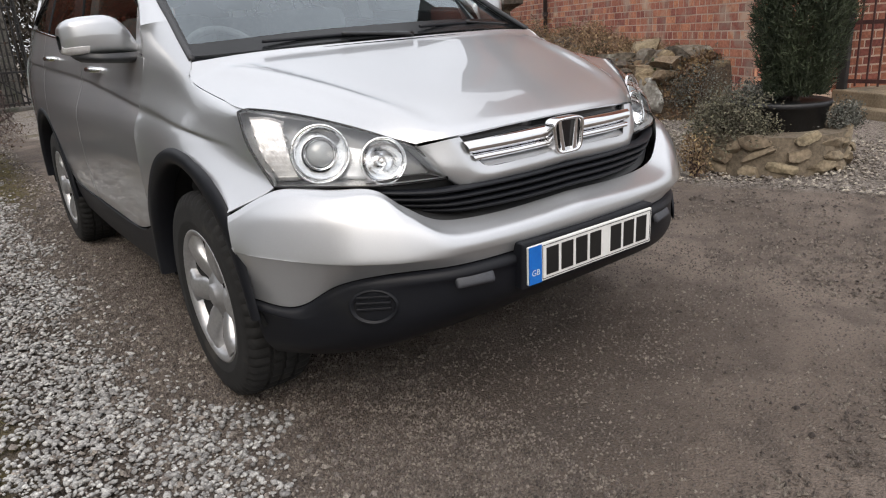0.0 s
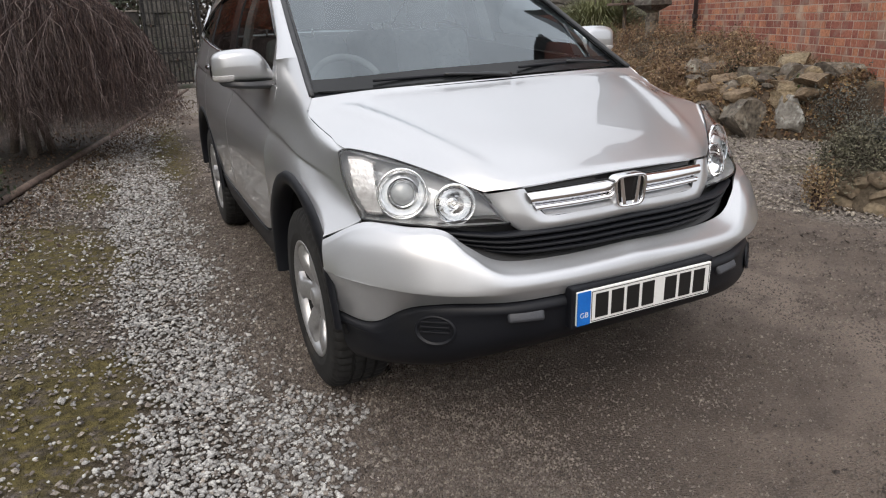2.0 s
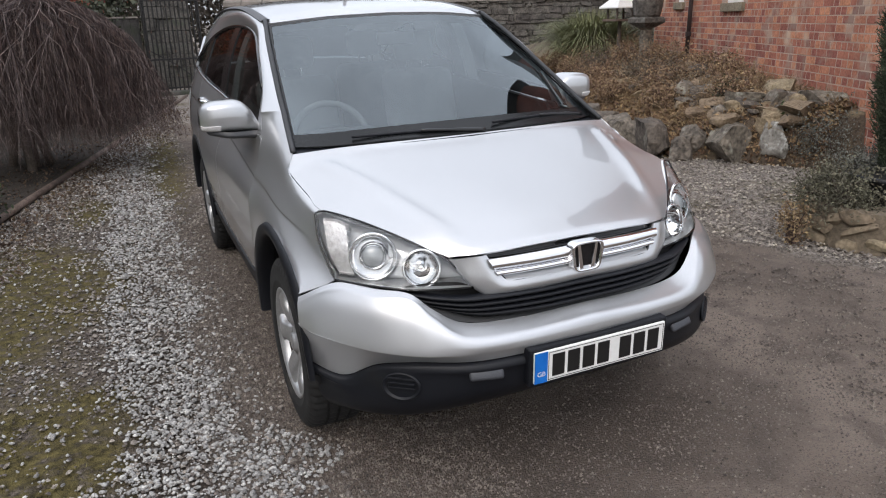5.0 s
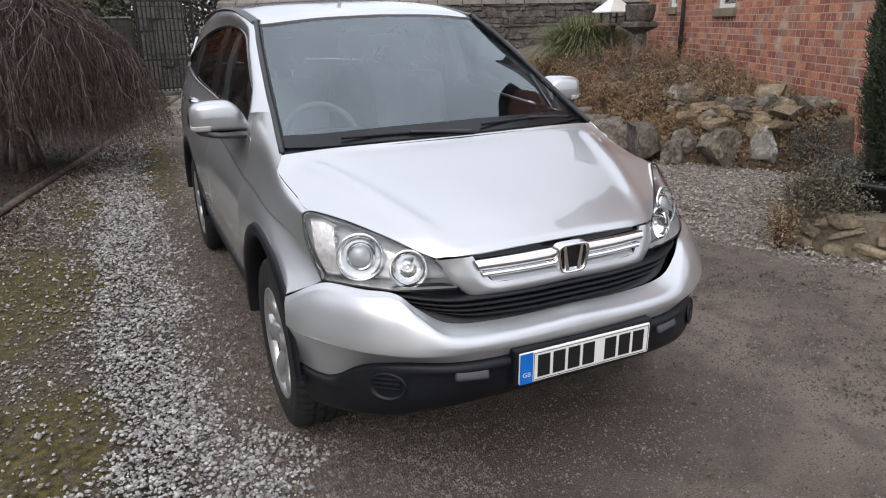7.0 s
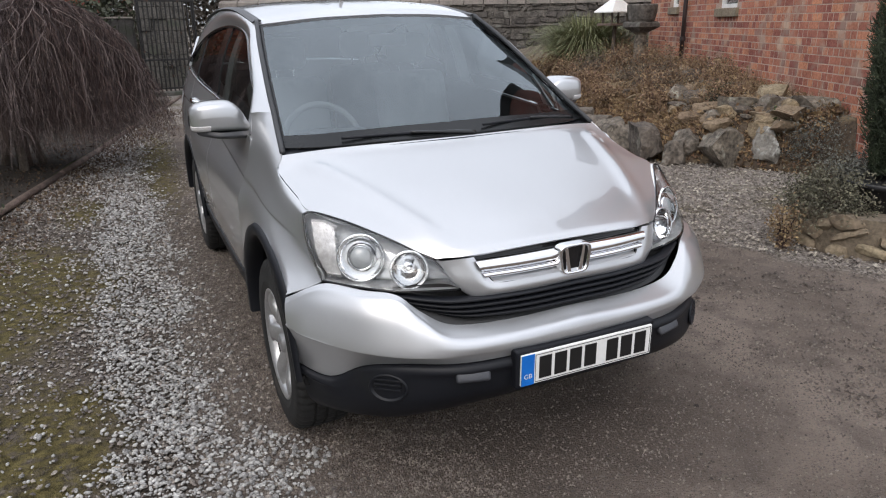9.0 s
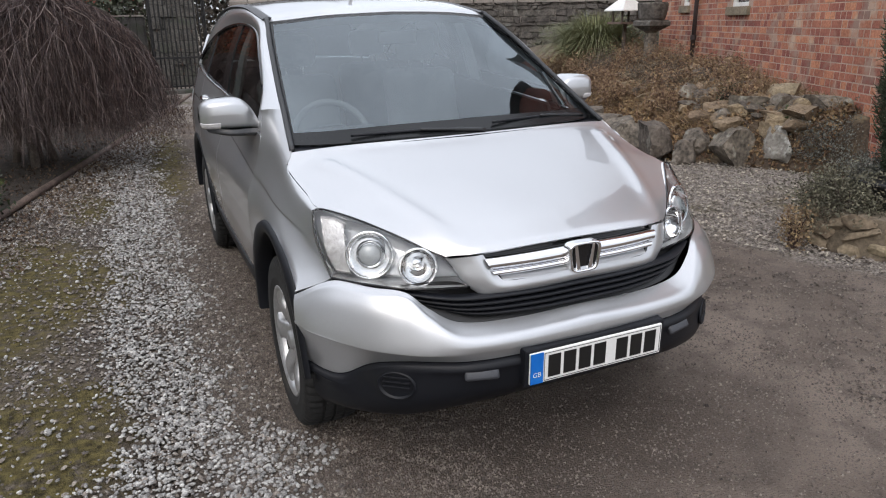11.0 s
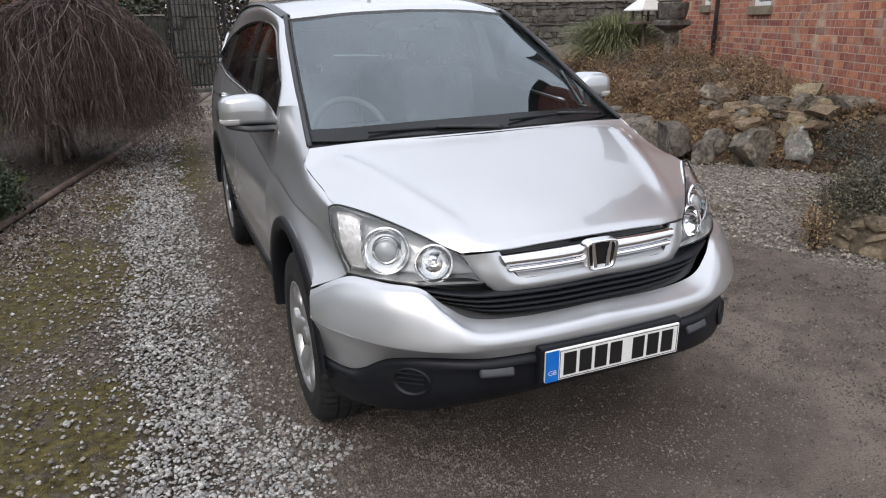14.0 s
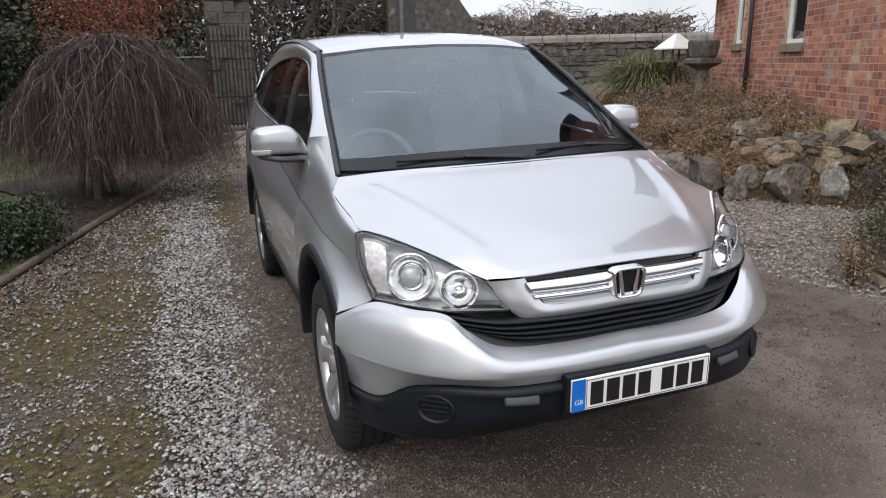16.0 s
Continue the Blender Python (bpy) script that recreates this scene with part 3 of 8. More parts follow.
def spline(pts, n):
    """n + 1 points of a smooth curve through pts, evenly spaced along it."""
    p = np.asarray(pts, float)
    if len(p) == 2:
        t = np.linspace(0, 1, n + 1)[:, None]
        return p[0] * (1 - t) + p[1] * t
    q = np.vstack([2 * p[0] - p[1], p, 2 * p[-1] - p[-2]])
    out = []
    for i in range(1, len(q) - 2):
        t = np.linspace(0, 1, 16, endpoint=False)[:, None]
        a, b, c, d = q[i - 1], q[i], q[i + 1], q[i + 2]
        out.append(0.5 * (2 * b + (c - a) * t + (2 * a - 5 * b + 4 * c - d) * t ** 2 + (3 * b - a - 3 * c + d) * t ** 3))
    out = np.vstack(out + [p[-1:]])
    s = np.concatenate([[0], np.cumsum(np.linalg.norm(np.diff(out, axis=0), axis=1))])
    w = np.linspace(0, s[-1], n + 1)
    return np.stack([np.interp(w, s, out[:, k]) for k in range(3)], 1)


def through_rows(rows, m):
    """A smooth sheet through rows of equal length: m + 1 rows, spaced by the rows' own order."""
    r = np.asarray(rows, float)
    if len(r) == 2:
        t = np.linspace(0, 1, m + 1)[:, None, None]
        return r[0] * (1 - t) + r[1] * t
    q = np.concatenate([(2 * r[0] - r[1])[None], r, (2 * r[-1] - r[-2])[None]])
    k = len(r) - 1
    out = []
    for w in np.linspace(0, k, m + 1):
        i = min(int(w), k - 1)
        t = w - i
        a, b, c, d = q[i], q[i + 1], q[i + 2], q[i + 3]
        out.append(0.5 * (2 * b + (c - a) * t + (2 * a - 5 * b + 4 * c - d) * t ** 2 + (3 * b - a - 3 * c + d) * t ** 3))
    return np.array(out)


def sheet(rows, n, m):
    return through_rows([spline(r, n) for r in rows], m)


def mirrored(g):
    """A sheet whose rows run from the centre line outwards, made whole across the car."""
    f = g[:, ::-1].copy()
    o = g[:, 1:].copy()
    o[:, :, 0] *= -1
    return np.concatenate([f, o], 1)


def flip(g):
    o = g.copy()
    o[:, :, 0] *= -1
    return o


def panel(name, g, mat, parent, label="", edge=0.014, toward=(0, 1.2, 0.7)):
    """A pressed panel: the sheet with its edges turned in towards the middle of the car."""
    m, n = g.shape[:2]
    du, dv = np.gradient(g, axis=0), np.gradient(g, axis=1)
    nr = np.cross(du, dv)
    nr /= np.linalg.norm(nr, axis=2)[:, :, None] + 1e-9
    inward = np.array(toward, float) - g.reshape(-1, 3).mean(0)
    if (nr.reshape(-1, 3) @ inward).sum() > 0:
        nr = -nr
    v = [tuple(p) for p in g.reshape(-1, 3)]
    f = [(i * n + j, i * n + j + 1, (i + 1) * n + j + 1, (i + 1) * n + j) for i in range(m - 1) for j in range(n - 1)]
    if edge:
        ring = [(0, j) for j in range(n)] + [(i, n - 1) for i in range(1, m)] + [(m - 1, j) for j in range(n - 2, -1, -1)] + [(i, 0) for i in range(m - 2, 0, -1)]
        base = len(v)
        v += [tuple(g[i, j]) for i, j in ring] + [tuple(g[i, j] - nr[i, j] * edge) for i, j in ring]
        k = len(ring)
        f += [(base + i, base + (i + 1) % k, base + k + (i + 1) % k, base + k + i) for i in range(k)]
    me = mesh_np(name, v, f, mat, True)
    bm = bmesh.new()
    bm.from_mesh(me)
    bmesh.ops.recalc_face_normals(bm, faces=bm.faces[:])
    inner = np.array(toward, float)
    s = sum((fc.calc_center_median() - Vector(inner)).dot(fc.normal) * fc.calc_area() for fc in list(bm.faces)[:(m - 1) * (n - 1)])
    if s < 0:
        bmesh.ops.reverse_faces(bm, faces=bm.faces[:])
    bm.to_mesh(me)
    bm.free()
    return part(name, me, None, parent, label)


def both(name, g, mat, parent, label="", edge=0.014, toward=(0, 1.2, 0.7)):
    a = panel(name, g, mat, parent, label, edge, toward)
    panel(name, flip(g), mat, parent, label, edge, toward)
    return a


def ease(t):
    t = min(1.0, max(0.0, t))
    return t * t * (3 - 2 * t)


def tuck(y, z):
    """How far the shoulder draws in below the front windows."""
    return 0.045 * ease((z - 0.84) / 0.2) * (1 - 0.65 * ease((z - 1.2) / 0.25)) * ease((y + 0.25) / 0.5) * (1 - ease((y - 1.3) / 1.2))


# the flank: half width of the body at height z and length y
def flank(y, z):
    w = float(np.interp(z, (0.25, 0.40, 0.50, 0.62, 0.75, 0.90, 1.00, 1.12, 1.30, 1.48, 1.58, 1.66), (0.80, 0.845, 0.862, 0.872, 0.877, 0.872, 0.86, 0.835, 0.772, 0.690, 0.635, 0.57)))
    w -= groove(y, z) + tuck(y, z)
    w -= 0.09 * max(0.0, (y - 2.7) / 0.9) ** 2 + 0.02 * max(0.0, (0.5 - y)) ** 1.5
    return -w


def crease(y):
    return float(np.interp(y, (-0.35, 0.4, 1.7, 2.4, 3.5), (0.872, 0.952, 1.045, 1.085, 1.13)))


def flank_sheet(lower, upper, n, m, off=0.0):
    """The part of the flank between two curves given in (y, z)."""
    lo = spline([(y, z, 0) for y, z in lower], n)
    hi = spline([(y, z, 0) for y, z in upper], n)
    g = np.zeros((m + 1, n + 1, 3))
    for i in range(m + 1):
        t = i / m
        for j in range(n + 1):
            y, z = (lo[j] * (1 - t) + hi[j] * t)[:2]
            g[i, j] = (flank(y, z) + off, y, z)
    return g


CAR = root("car", Matrix.Translation((-0.8, 0, 0)) @ pose(0, 0, 0, 0, -1.1, 0) @ Matrix.Translation((0.8, 0, 0)), "silver five-door off-road estate car parked on the drive", "car")

ARCH_R = 0.488
FRONT_AXLE, REAR_AXLE, AXLE_Z = -0.01, 2.60, 0.352


def arch_pts(yc, a0, a1, n, r=ARCH_R):
    """Points (y, z) of a wheel arch from angle a0 to a1 (0: rearwards, 90: up)."""
    return [(yc + r * math.cos(radians(a)), 0.36 + r * math.sin(radians(a))) for a in np.linspace(a0, a1, n)]


# bonnet: rows from the nose to the windscreen, each from the centre line to its edge
HOOD = ([(0, -0.785, 0.882), (-0.17, -0.780, 0.879), (-0.335, -0.760, 0.871), (-0.438, -0.706, 0.858)],
        [(0, -0.755, 0.904), (-0.18, -0.748, 0.902), (-0.36, -0.718, 0.896), (-0.500, -0.645, 0.886)],
        [(0, -0.640, 0.946), (-0.22, -0.630, 0.946), (-0.44, -0.590, 0.940), (-0.585, -0.545, 0.922)],
        [(0, -0.430, 0.998), (-0.25, -0.420, 1.000), (-0.52, -0.390, 0.995), (-0.7375, -0.339, 0.969)],
        [(0, -0.250, 1.040), (-0.26, -0.240, 1.042), (-0.55, -0.220, 1.036), (-0.7495, -0.180, 0.9945)],
        [(0, -0.100, 1.077), (-0.26, -0.090, 1.078), (-0.56, -0.070, 1.070), (-0.7615, -0.040, 1.0255)],
        [(0, -0.025, 1.098), (-0.26, -0.015, 1.098), (-0.56, 0.010, 1.089), (-0.7640, 0.026, 1.0515)],
        [(0, 0.000, 1.114), (-0.26, 0.010, 1.114), (-0.54, 0.040, 1.110), (-0.734, 0.077, 1.097)])
HOOD_G = mirrored(sheet(HOOD, 40, 44))
# a soft pressed ridge from the grille's corner to each rear corner
for _q in HOOD_G.reshape(-1, 3):
    _xr = 0.42 + 0.27 * min(1.0, max(0.0, (_q[1] + 0.70) / 0.75))
    _q[2] += 0.013 * math.exp(-((abs(_q[0]) - _xr + 0.02) / 0.034) ** 2) * min(1, max(0, (_q[1] + 0.74) / 0.15)) * min(1, max(0, (0.06 - _q[1]) / 0.12))
panel("bonnet", HOOD_G, M["paint"], CAR, "smooth silver bonnet", 0.007)

# front wing: columns from the headlamp back to the door, each from the bonnet's seam down to the arch
WING = ([(-0.742, -0.338, 0.967), (-0.767, -0.346, 0.960), (-0.776, -0.385, 0.900), (-0.772, -0.450, 0.832), (-0.764, -0.506, 0.780), (-0.870, -0.415, 0.716)],
        [(-0.752, -0.180, 0.993), (-0.797, -0.200, 0.962), (-0.822, -0.235, 0.898), (-0.842, -0.285, 0.850), (-0.858, -0.320, 0.815), (-0.870, -0.330, 0.772)],
        [(-0.764, -0.040, 1.024), (-0.811, -0.045, 0.976), (-0.838, -0.050, 0.914), (-0.854, -0.060, 0.880), (-0.864, -0.070, 0.860), (-0.870, -0.080, 0.842)],
        [(-0.7665, 0.028, 1.050), (-0.812, 0.045, 1.000), (-0.842, 0.055, 0.924), (-0.857, 0.058, 0.882), (-0.866, 0.060, 0.858), (-0.871, 0.060, 0.836)],
        [(-0.737, 0.078, 1.097), (-0.810, 0.122, 1.028), (-0.848, 0.150, 0.932), (-0.860, 0.170, 0.880), (-0.868, 0.180, 0.845), (-0.872, 0.180, 0.804)],
        [(-0.722, 0.205, 1.158), (-0.806, 0.235, 1.076), (-0.852, 0.280, 0.946), (-0.868, 0.310, 0.870), (-0.875, 0.325, 0.785), (-0.874, 0.335, 0.690)],
        [(-0.705, 0.335, 1.228), (-0.822, 0.372, 1.112), (-0.863, 0.393, 0.958), (-0.873, 0.405, 0.850), (-0.876, 0.412, 0.740), (-0.869, 0.418, 0.605)],
        [(-0.797, 0.460, 1.224), (-0.838, 0.440, 1.105), (-0.866, 0.435, 0.960), (-0.875, 0.433, 0.840), (-0.876, 0.434, 0.690), (-0.862, 0.438, 0.525)])
WING_G = sheet(WING, 80, 40)
for _q in WING_G.reshape(-1, 3):
    _q[0] += tuck(_q[1], _q[2]) * ease((abs(_q[0]) - 0.765) / 0.06)


def fair(g, times):
    """Even out the inside of a sheet, its edges held."""
    o = g.copy()
    for _ in range(times):
        o[1:-1, 1:-1] = 0.5 * o[1:-1, 1:-1] + 0.125 * (o[:-2, 1:-1] + o[2:, 1:-1] + o[1:-1, :-2] + o[1:-1, 2:])
    return o


def groove(y, z):
    """The pressed line along the flank: a sharp step in below it that runs out downwards."""
    d = crease(y) - z
    if d < -0.02:
        return 0.0
    return 0.011 * (0.5 + 0.5 * math.tanh((d - 0.003) / 0.0035)) * math.exp(-max(d, 0) / 0.045)


def with_crease(g):
    o = g.copy()
    for i in range(o.shape[0]):
        for j in range(o.shape[1]):
            y, z = o[i, j, 1], o[i, j, 2]
            o[i, j, 0] += groove(y, z) * min(1, max(0, (y + 0.33) / 0.2))
    return o


both("front_wing", with_crease(fair(WING_G, 220)), M["paint"], CAR, "", 0.005)

# front bumper, from the wheel arch to the centre line, upper edge downwards
BUMPER = ([(-0.872, -0.420, 0.708), (-0.762, -0.513, 0.771), (-0.665, -0.628, 0.769), (-0.580, -0.703, 0.762), (-0.520, -0.748, 0.712), (-0.430, -0.785, 0.662), (-0.250, -0.815, 0.652), (0, -0.833, 0.662)],
          [(-0.876, -0.427, 0.699), (-0.772, -0.521, 0.762), (-0.674, -0.640, 0.760), (-0.583, -0.713, 0.755), (-0.525, -0.768, 0.700), (-0.436, -0.822, 0.644), (-0.250, -0.852, 0.638), (0, -0.868, 0.647)],
          [(-0.880, -0.434, 0.688), (-0.784, -0.530, 0.748), (-0.685, -0.655, 0.746), (-0.588, -0.728, 0.742), (-0.530, -0.790, 0.686), (-0.440, -0.850, 0.630), (-0.250, -0.881, 0.626), (0, -0.895, 0.636)],
          [(-0.884, -0.445, 0.660), (-0.815, -0.545, 0.700), (-0.706, -0.678, 0.694), (-0.598, -0.762, 0.684), (-0.530, -0.815, 0.645), (-0.440, -0.862, 0.610), (-0.250, -0.892, 0.610), (0, -0.905, 0.617)],
          [(-0.886, -0.455, 0.622), (-0.840, -0.556, 0.618), (-0.726, -0.696, 0.604), (-0.602, -0.790, 0.595), (-0.522, -0.834, 0.592), (-0.439, -0.864, 0.590), (-0.250, -0.894, 0.590), (0, -0.908, 0.594)],
          [(-0.880, -0.457, 0.605), (-0.834, -0.555, 0.600), (-0.720, -0.690, 0.588), (-0.600, -0.782, 0.580), (-0.520, -0.828, 0.577), (-0.437, -0.858, 0.575), (-0.250, -0.889, 0.576), (0, -0.903, 0.580)],
          [(-0.858, -0.450, 0.478), (-0.800, -0.530, 0.456), (-0.755, -0.575, 0.462), (-0.690, -0.655, 0.518), (-0.600, -0.745, 0.545), (-0.437, -0.842, 0.550), (-0.250, -0.880, 0.555), (0, -0.897, 0.562)])
BUMP_G = through_rows([spline(r, 70) for r in BUMPER], 48)
panel("front_bumper", mirrored(BUMP_G[:, ::-1]), M["paint"], CAR, "silver front bumper cover")

# black lower bumper under it
SEAM = BUMPER[-1]
LOWER = ([(x, y + 0.004, z - 0.004) for x, y, z in SEAM],
         [(x * 1.004, y - 0.010, z - 0.012) for x, y, z in SEAM],
         [(x * 1.006, y - 0.016, z - 0.028) for x, y, z in SEAM],
         [(-0.852, -0.448, 0.440), (-0.800, -0.545, 0.418), (-0.745, -0.612, 0.425), (-0.685, -0.690, 0.462), (-0.600, -0.762, 0.490), (-0.437, -0.852, 0.502), (-0.250, -0.890, 0.508), (0, -0.905, 0.515)],
         [(-0.845, -0.442, 0.395), (-0.790, -0.545, 0.385), (-0.735, -0.620, 0.385), (-0.675, -0.695, 0.395), (-0.600, -0.758, 0.405), (-0.437, -0.840, 0.425), (-0.250, -0.876, 0.435), (0, -0.890, 0.440)],
         [(-0.830, -0.435, 0.330), (-0.775, -0.530, 0.325), (-0.715, -0.605, 0.325), (-0.655, -0.670, 0.330), (-0.580, -0.725, 0.340), (-0.430, -0.790, 0.365), (-0.250, -0.820, 0.380), (0, -0.830, 0.385)],
         [(-0.80, -0.430, 0.285), (-0.74, -0.500, 0.280), (-0.68, -0.560, 0.280), (-0.62, -0.610, 0.285), (-0.550, -0.650, 0.290), (-0.42, -0.690, 0.305), (-0.250, -0.710, 0.310), (0, -0.72, 0.315)])
panel("lower_bumper", mirrored(sheet(LOWER, 60, 36)[:, ::-1]), M["black_plastic"], CAR, "unpainted black plastic lower bumper")

# flanks behind the wing
DOOR_LO = 0.46
def arch_top(yc, y):
    return 0.36 + math.sqrt(max(0.0, ARCH_R ** 2 - (y - yc) ** 2))


both("front_door", flank_sheet([(0.445, 0.52), (0.75, 0.455), (1.1, 0.455), (1.505, 0.46)], [(0.425, 1.118), (0.75, 1.142), (1.1, 1.166), (1.505, 1.192)], 34, 100), M["paint"], CAR, "silver front door")
rear_lo = [(1.515, 0.46), (1.80, 0.46), (2.06, 0.475), (2.13, 0.56), (2.22, 0.675), (2.36, 0.785)]
both("rear_door", flank_sheet(rear_lo, [(1.515, 1.193), (1.75, 1.208), (1.95, 1.222), (2.1, 1.232), (2.22, 1.242), (2.38, 1.254)], 34, 100), M["paint"], CAR, "silver rear door")
both("rear_quarter", flank_sheet([(2.368, 0.79)] + [(y, arch_top(REAR_AXLE, y)) for y in (2.45, 2.6, 2.8, 2.95)] + [(3.06, 0.55), (3.15, 0.50), (3.42, 0.55)], [(2.388, 1.255), (2.46, 1.262), (2.6, 1.275), (2.8, 1.292), (2.95, 1.30), (3.1, 1.305), (3.25, 1.305), (3.45, 1.30)], 40, 80), M["paint"], CAR)
both("sill_cladding", flank_sheet([(0.47, 0.30), (1.0, 0.28), (1.6, 0.28), (2.08, 0.31)], [(0.45, 0.515), (0.75, 0.450), (1.5, 0.452), (2.07, 0.47)], 24, 10, -0.006), M["black_plastic"], CAR, "black plastic sill cladding")

both("door_trim", flank_sheet([(0.50, 0.50), (1.2, 0.50), (2.0, 0.50), (2.9, 0.62)], [(0.50, 1.140), (1.2, 1.198), (2.0, 1.252), (2.9, 1.322)], 16, 8, 0.075), M["cabin"], CAR, "dark inner door trim", 0.02)

both("pillar_trim", flank_sheet([(1.44, 1.10), (1.53, 1.10), (1.64, 1.10)], [(1.44, 1.555), (1.50, 1.555), (1.57, 1.555)], 8, 14, 0.045), M["cabin_grey"], CAR, "grey inner pillar trim", 0.015)
both("pillar_trim", flank_sheet([(2.34, 1.10), (2.45, 1.10), (2.56, 1.10)], [(2.30, 1.50), (2.40, 1.50), (2.50, 1.50)], 8, 14, 0.045), M["cabin_grey"], CAR, "grey inner pillar trim", 0.015)

# window line: roof side and screen pillar in one pressing, between the side glass and roof
DLO_TOP = [(0.445, 1.226), (0.585, 1.315), (0.822, 1.44), (1.12, 1.535), (1.6, 1.572), (2.1, 1.558), (2.5, 1.50), (2.85, 1.40), (3.05, 1.318)]
ROOF_EDGE = [(-0.704, 0.340, 1.231), (-0.690, 0.470, 1.300), (-0.645, 0.800, 1.480), (-0.606, 1.03, 1.590), (-0.606, 1.55, 1.655), (-0.602, 2.10, 1.668), (-0.592, 2.60, 1.650), (-0.575, 3.05, 1.600), (-0.55, 3.38, 1.50)]
_lo = [(flank(y, z) + 0.002, y, z) for y, z in DLO_TOP]
_lo[0] = (-0.775, 0.450, 1.226)
_mid = [((a[0] + b[0]) / 2 - 0.012, (a[1] + b[1]) / 2 - 0.008, (a[2] + b[2]) / 2 + 0.010) for a, b in zip(_lo, ROOF_EDGE)]
_side = sheet([_lo, _mid, ROOF_EDGE], 60, 12)
# the pillar's foot takes over the wing's upper edge
_foot = np.array([[np.interp(w, np.arange(41), WING_G[:, 0, k]) for k in range(3)] for w in np.linspace(40, 240 / 7, 13)])
for _j in range(16):
    _side[:, _j] += (_foot - _side[:, 0]) * (1 - _j / 16) ** 2 if _j else 0
_side[:, 0] = _foot
both("roof_side", _side, M["paint"], CAR, "silver screen pillar and roof side", 0.006)

ROOF = ([(0, 0.905, 1.612), (-0.30, 0.930, 1.604), (-0.52, 0.975, 1.586), (-0.600, 1.015, 1.578)],
        [(0, 1.10, 1.650), (-0.30, 1.11, 1.643), (-0.53, 1.14, 1.622), (-0.602, 1.16, 1.606)],
        [(0, 1.55, 1.697), (-0.30, 1.55, 1.690), (-0.54, 1.55, 1.668), (-0.604, 1.55, 1.652)],
        [(0, 2.20, 1.712), (-0.30, 2.20, 1.705), (-0.54, 2.20, 1.682), (-0.600, 2.20, 1.666)],
        [(0, 2.80, 1.692), (-0.30, 2.80, 1.684), (-0.53, 2.80, 1.660), (-0.584, 2.80, 1.630)],
        [(0, 3.30, 1.640), (-0.30, 3.30, 1.630), (-0.50, 3.30, 1.600), (-0.556, 3.30, 1.540)])
panel("roof", mirrored(sheet(ROOF, 18, 34)), M["paint"], CAR, "silver roof")
# ditch strip between roof and roof side
both("roof_moulding", sheet([[(x + 0.030, y, z + 0.008) for x, y, z in ROOF_EDGE[3:]], [(x + 0.008, y, z + 0.012) for x, y, z in ROOF_EDGE[3:]], [(x - 0.016, y, z + 0.001) for x, y, z in ROOF_EDGE[3:]]], 30, 6), M["trim_grey"], CAR, "grey roof moulding strip", 0.008)

# windscreen: clear pane with a dark band round it
SCREEN = ([(0, 0.010, 1.122), (-0.30, 0.025, 1.121), (-0.56, 0.075, 1.114), (-0.722, 0.155, 1.112)],
          [(0, 0.330, 1.318), (-0.30, 0.345, 1.312), (-0.54, 0.390, 1.295), (-0.684, 0.455, 1.280)],
          [(0, 0.640, 1.482), (-0.30, 0.660, 1.475), (-0.51, 0.710, 1.452), (-0.635, 0.790, 1.455)],
          [(0, 0.900, 1.606), (-0.30, 0.925, 1.598), (-0.50, 0.965, 1.580), (-0.596, 1.005, 1.570)])
SG = mirrored(sheet(SCREEN, 30, 40))
panel("windscreen", SG[3:-1, 1:-1], M["screen"], CAR, "clear windscreen reflecting the sky", 0).visible_shadow = False


def band(name, g, w, mat, label):
    """The frame of a sheet, w cells wide, as one mesh."""
    m, n = g.shape[:2]
    v = [tuple(p) for p in g.reshape(-1, 3)]
    f = [(i * n + j, i * n + j + 1, (i + 1) * n + j + 1, (i + 1) * n + j) for i in range(m - 1) for j in range(n - 1) if i < w[0] or i >= m - 1 - w[1] or j < w[2] or j >= n - 1 - w[2]]
    used = sorted({k for q in f for k in q})
    ix = {k: i for i, k in enumerate(used)}
    return part(name, ([v[k] for k in used], [tuple(ix[k] for k in q) for q in f]), mat, CAR, label, True)


band("screen_surround", SG, (3, 1, 1), M["frit"], "black ceramic edge and seal of the windscreen")

# side glass and pillars
DLO_LO = [(0.44, 1.124), (0.72, 1.146), (1.06, 1.168), (1.4, 1.19), (1.75, 1.212), (2.1, 1.236), (2.4, 1.262), (2.75, 1.29), (3.0, 1.305)]
GLASS = flank_sheet(DLO_LO, [(y + (0.03 if i == 0 else 0), z - 0.008) for i, (y, z) in enumerate(DLO_TOP)], 60, 16, 0.012)
for a, b, nm in ((0, 29, "front_side_window"), (29, 47, "rear_side_window"), (47, 61, "quarter_window")):
    clear = nm == "front_side_window"
    both(nm, GLASS[:, a:b + 1] if b < 60 else GLASS[:, a:], M["side_glass" if clear else "dark_glass"], CAR, "clear side glass" if clear else "dark tinted side glass", 0)
for k in (29, 47):
    both("window_pillar", GLASS[:, k - 2:k + 3] + np.array([-0.006, 0, 0]), M["gloss_black"], CAR, "gloss black window pillar", 0.006)


def strip(name, pts, r, mat, label="", sides=8, n=40):
    for s in (1, -1):
        q = spline(pts, n)
        q[:, 0] *= s
        v, f = tube_np(q, r, sides)
        part(name, (v, f), mat, CAR, label, True)


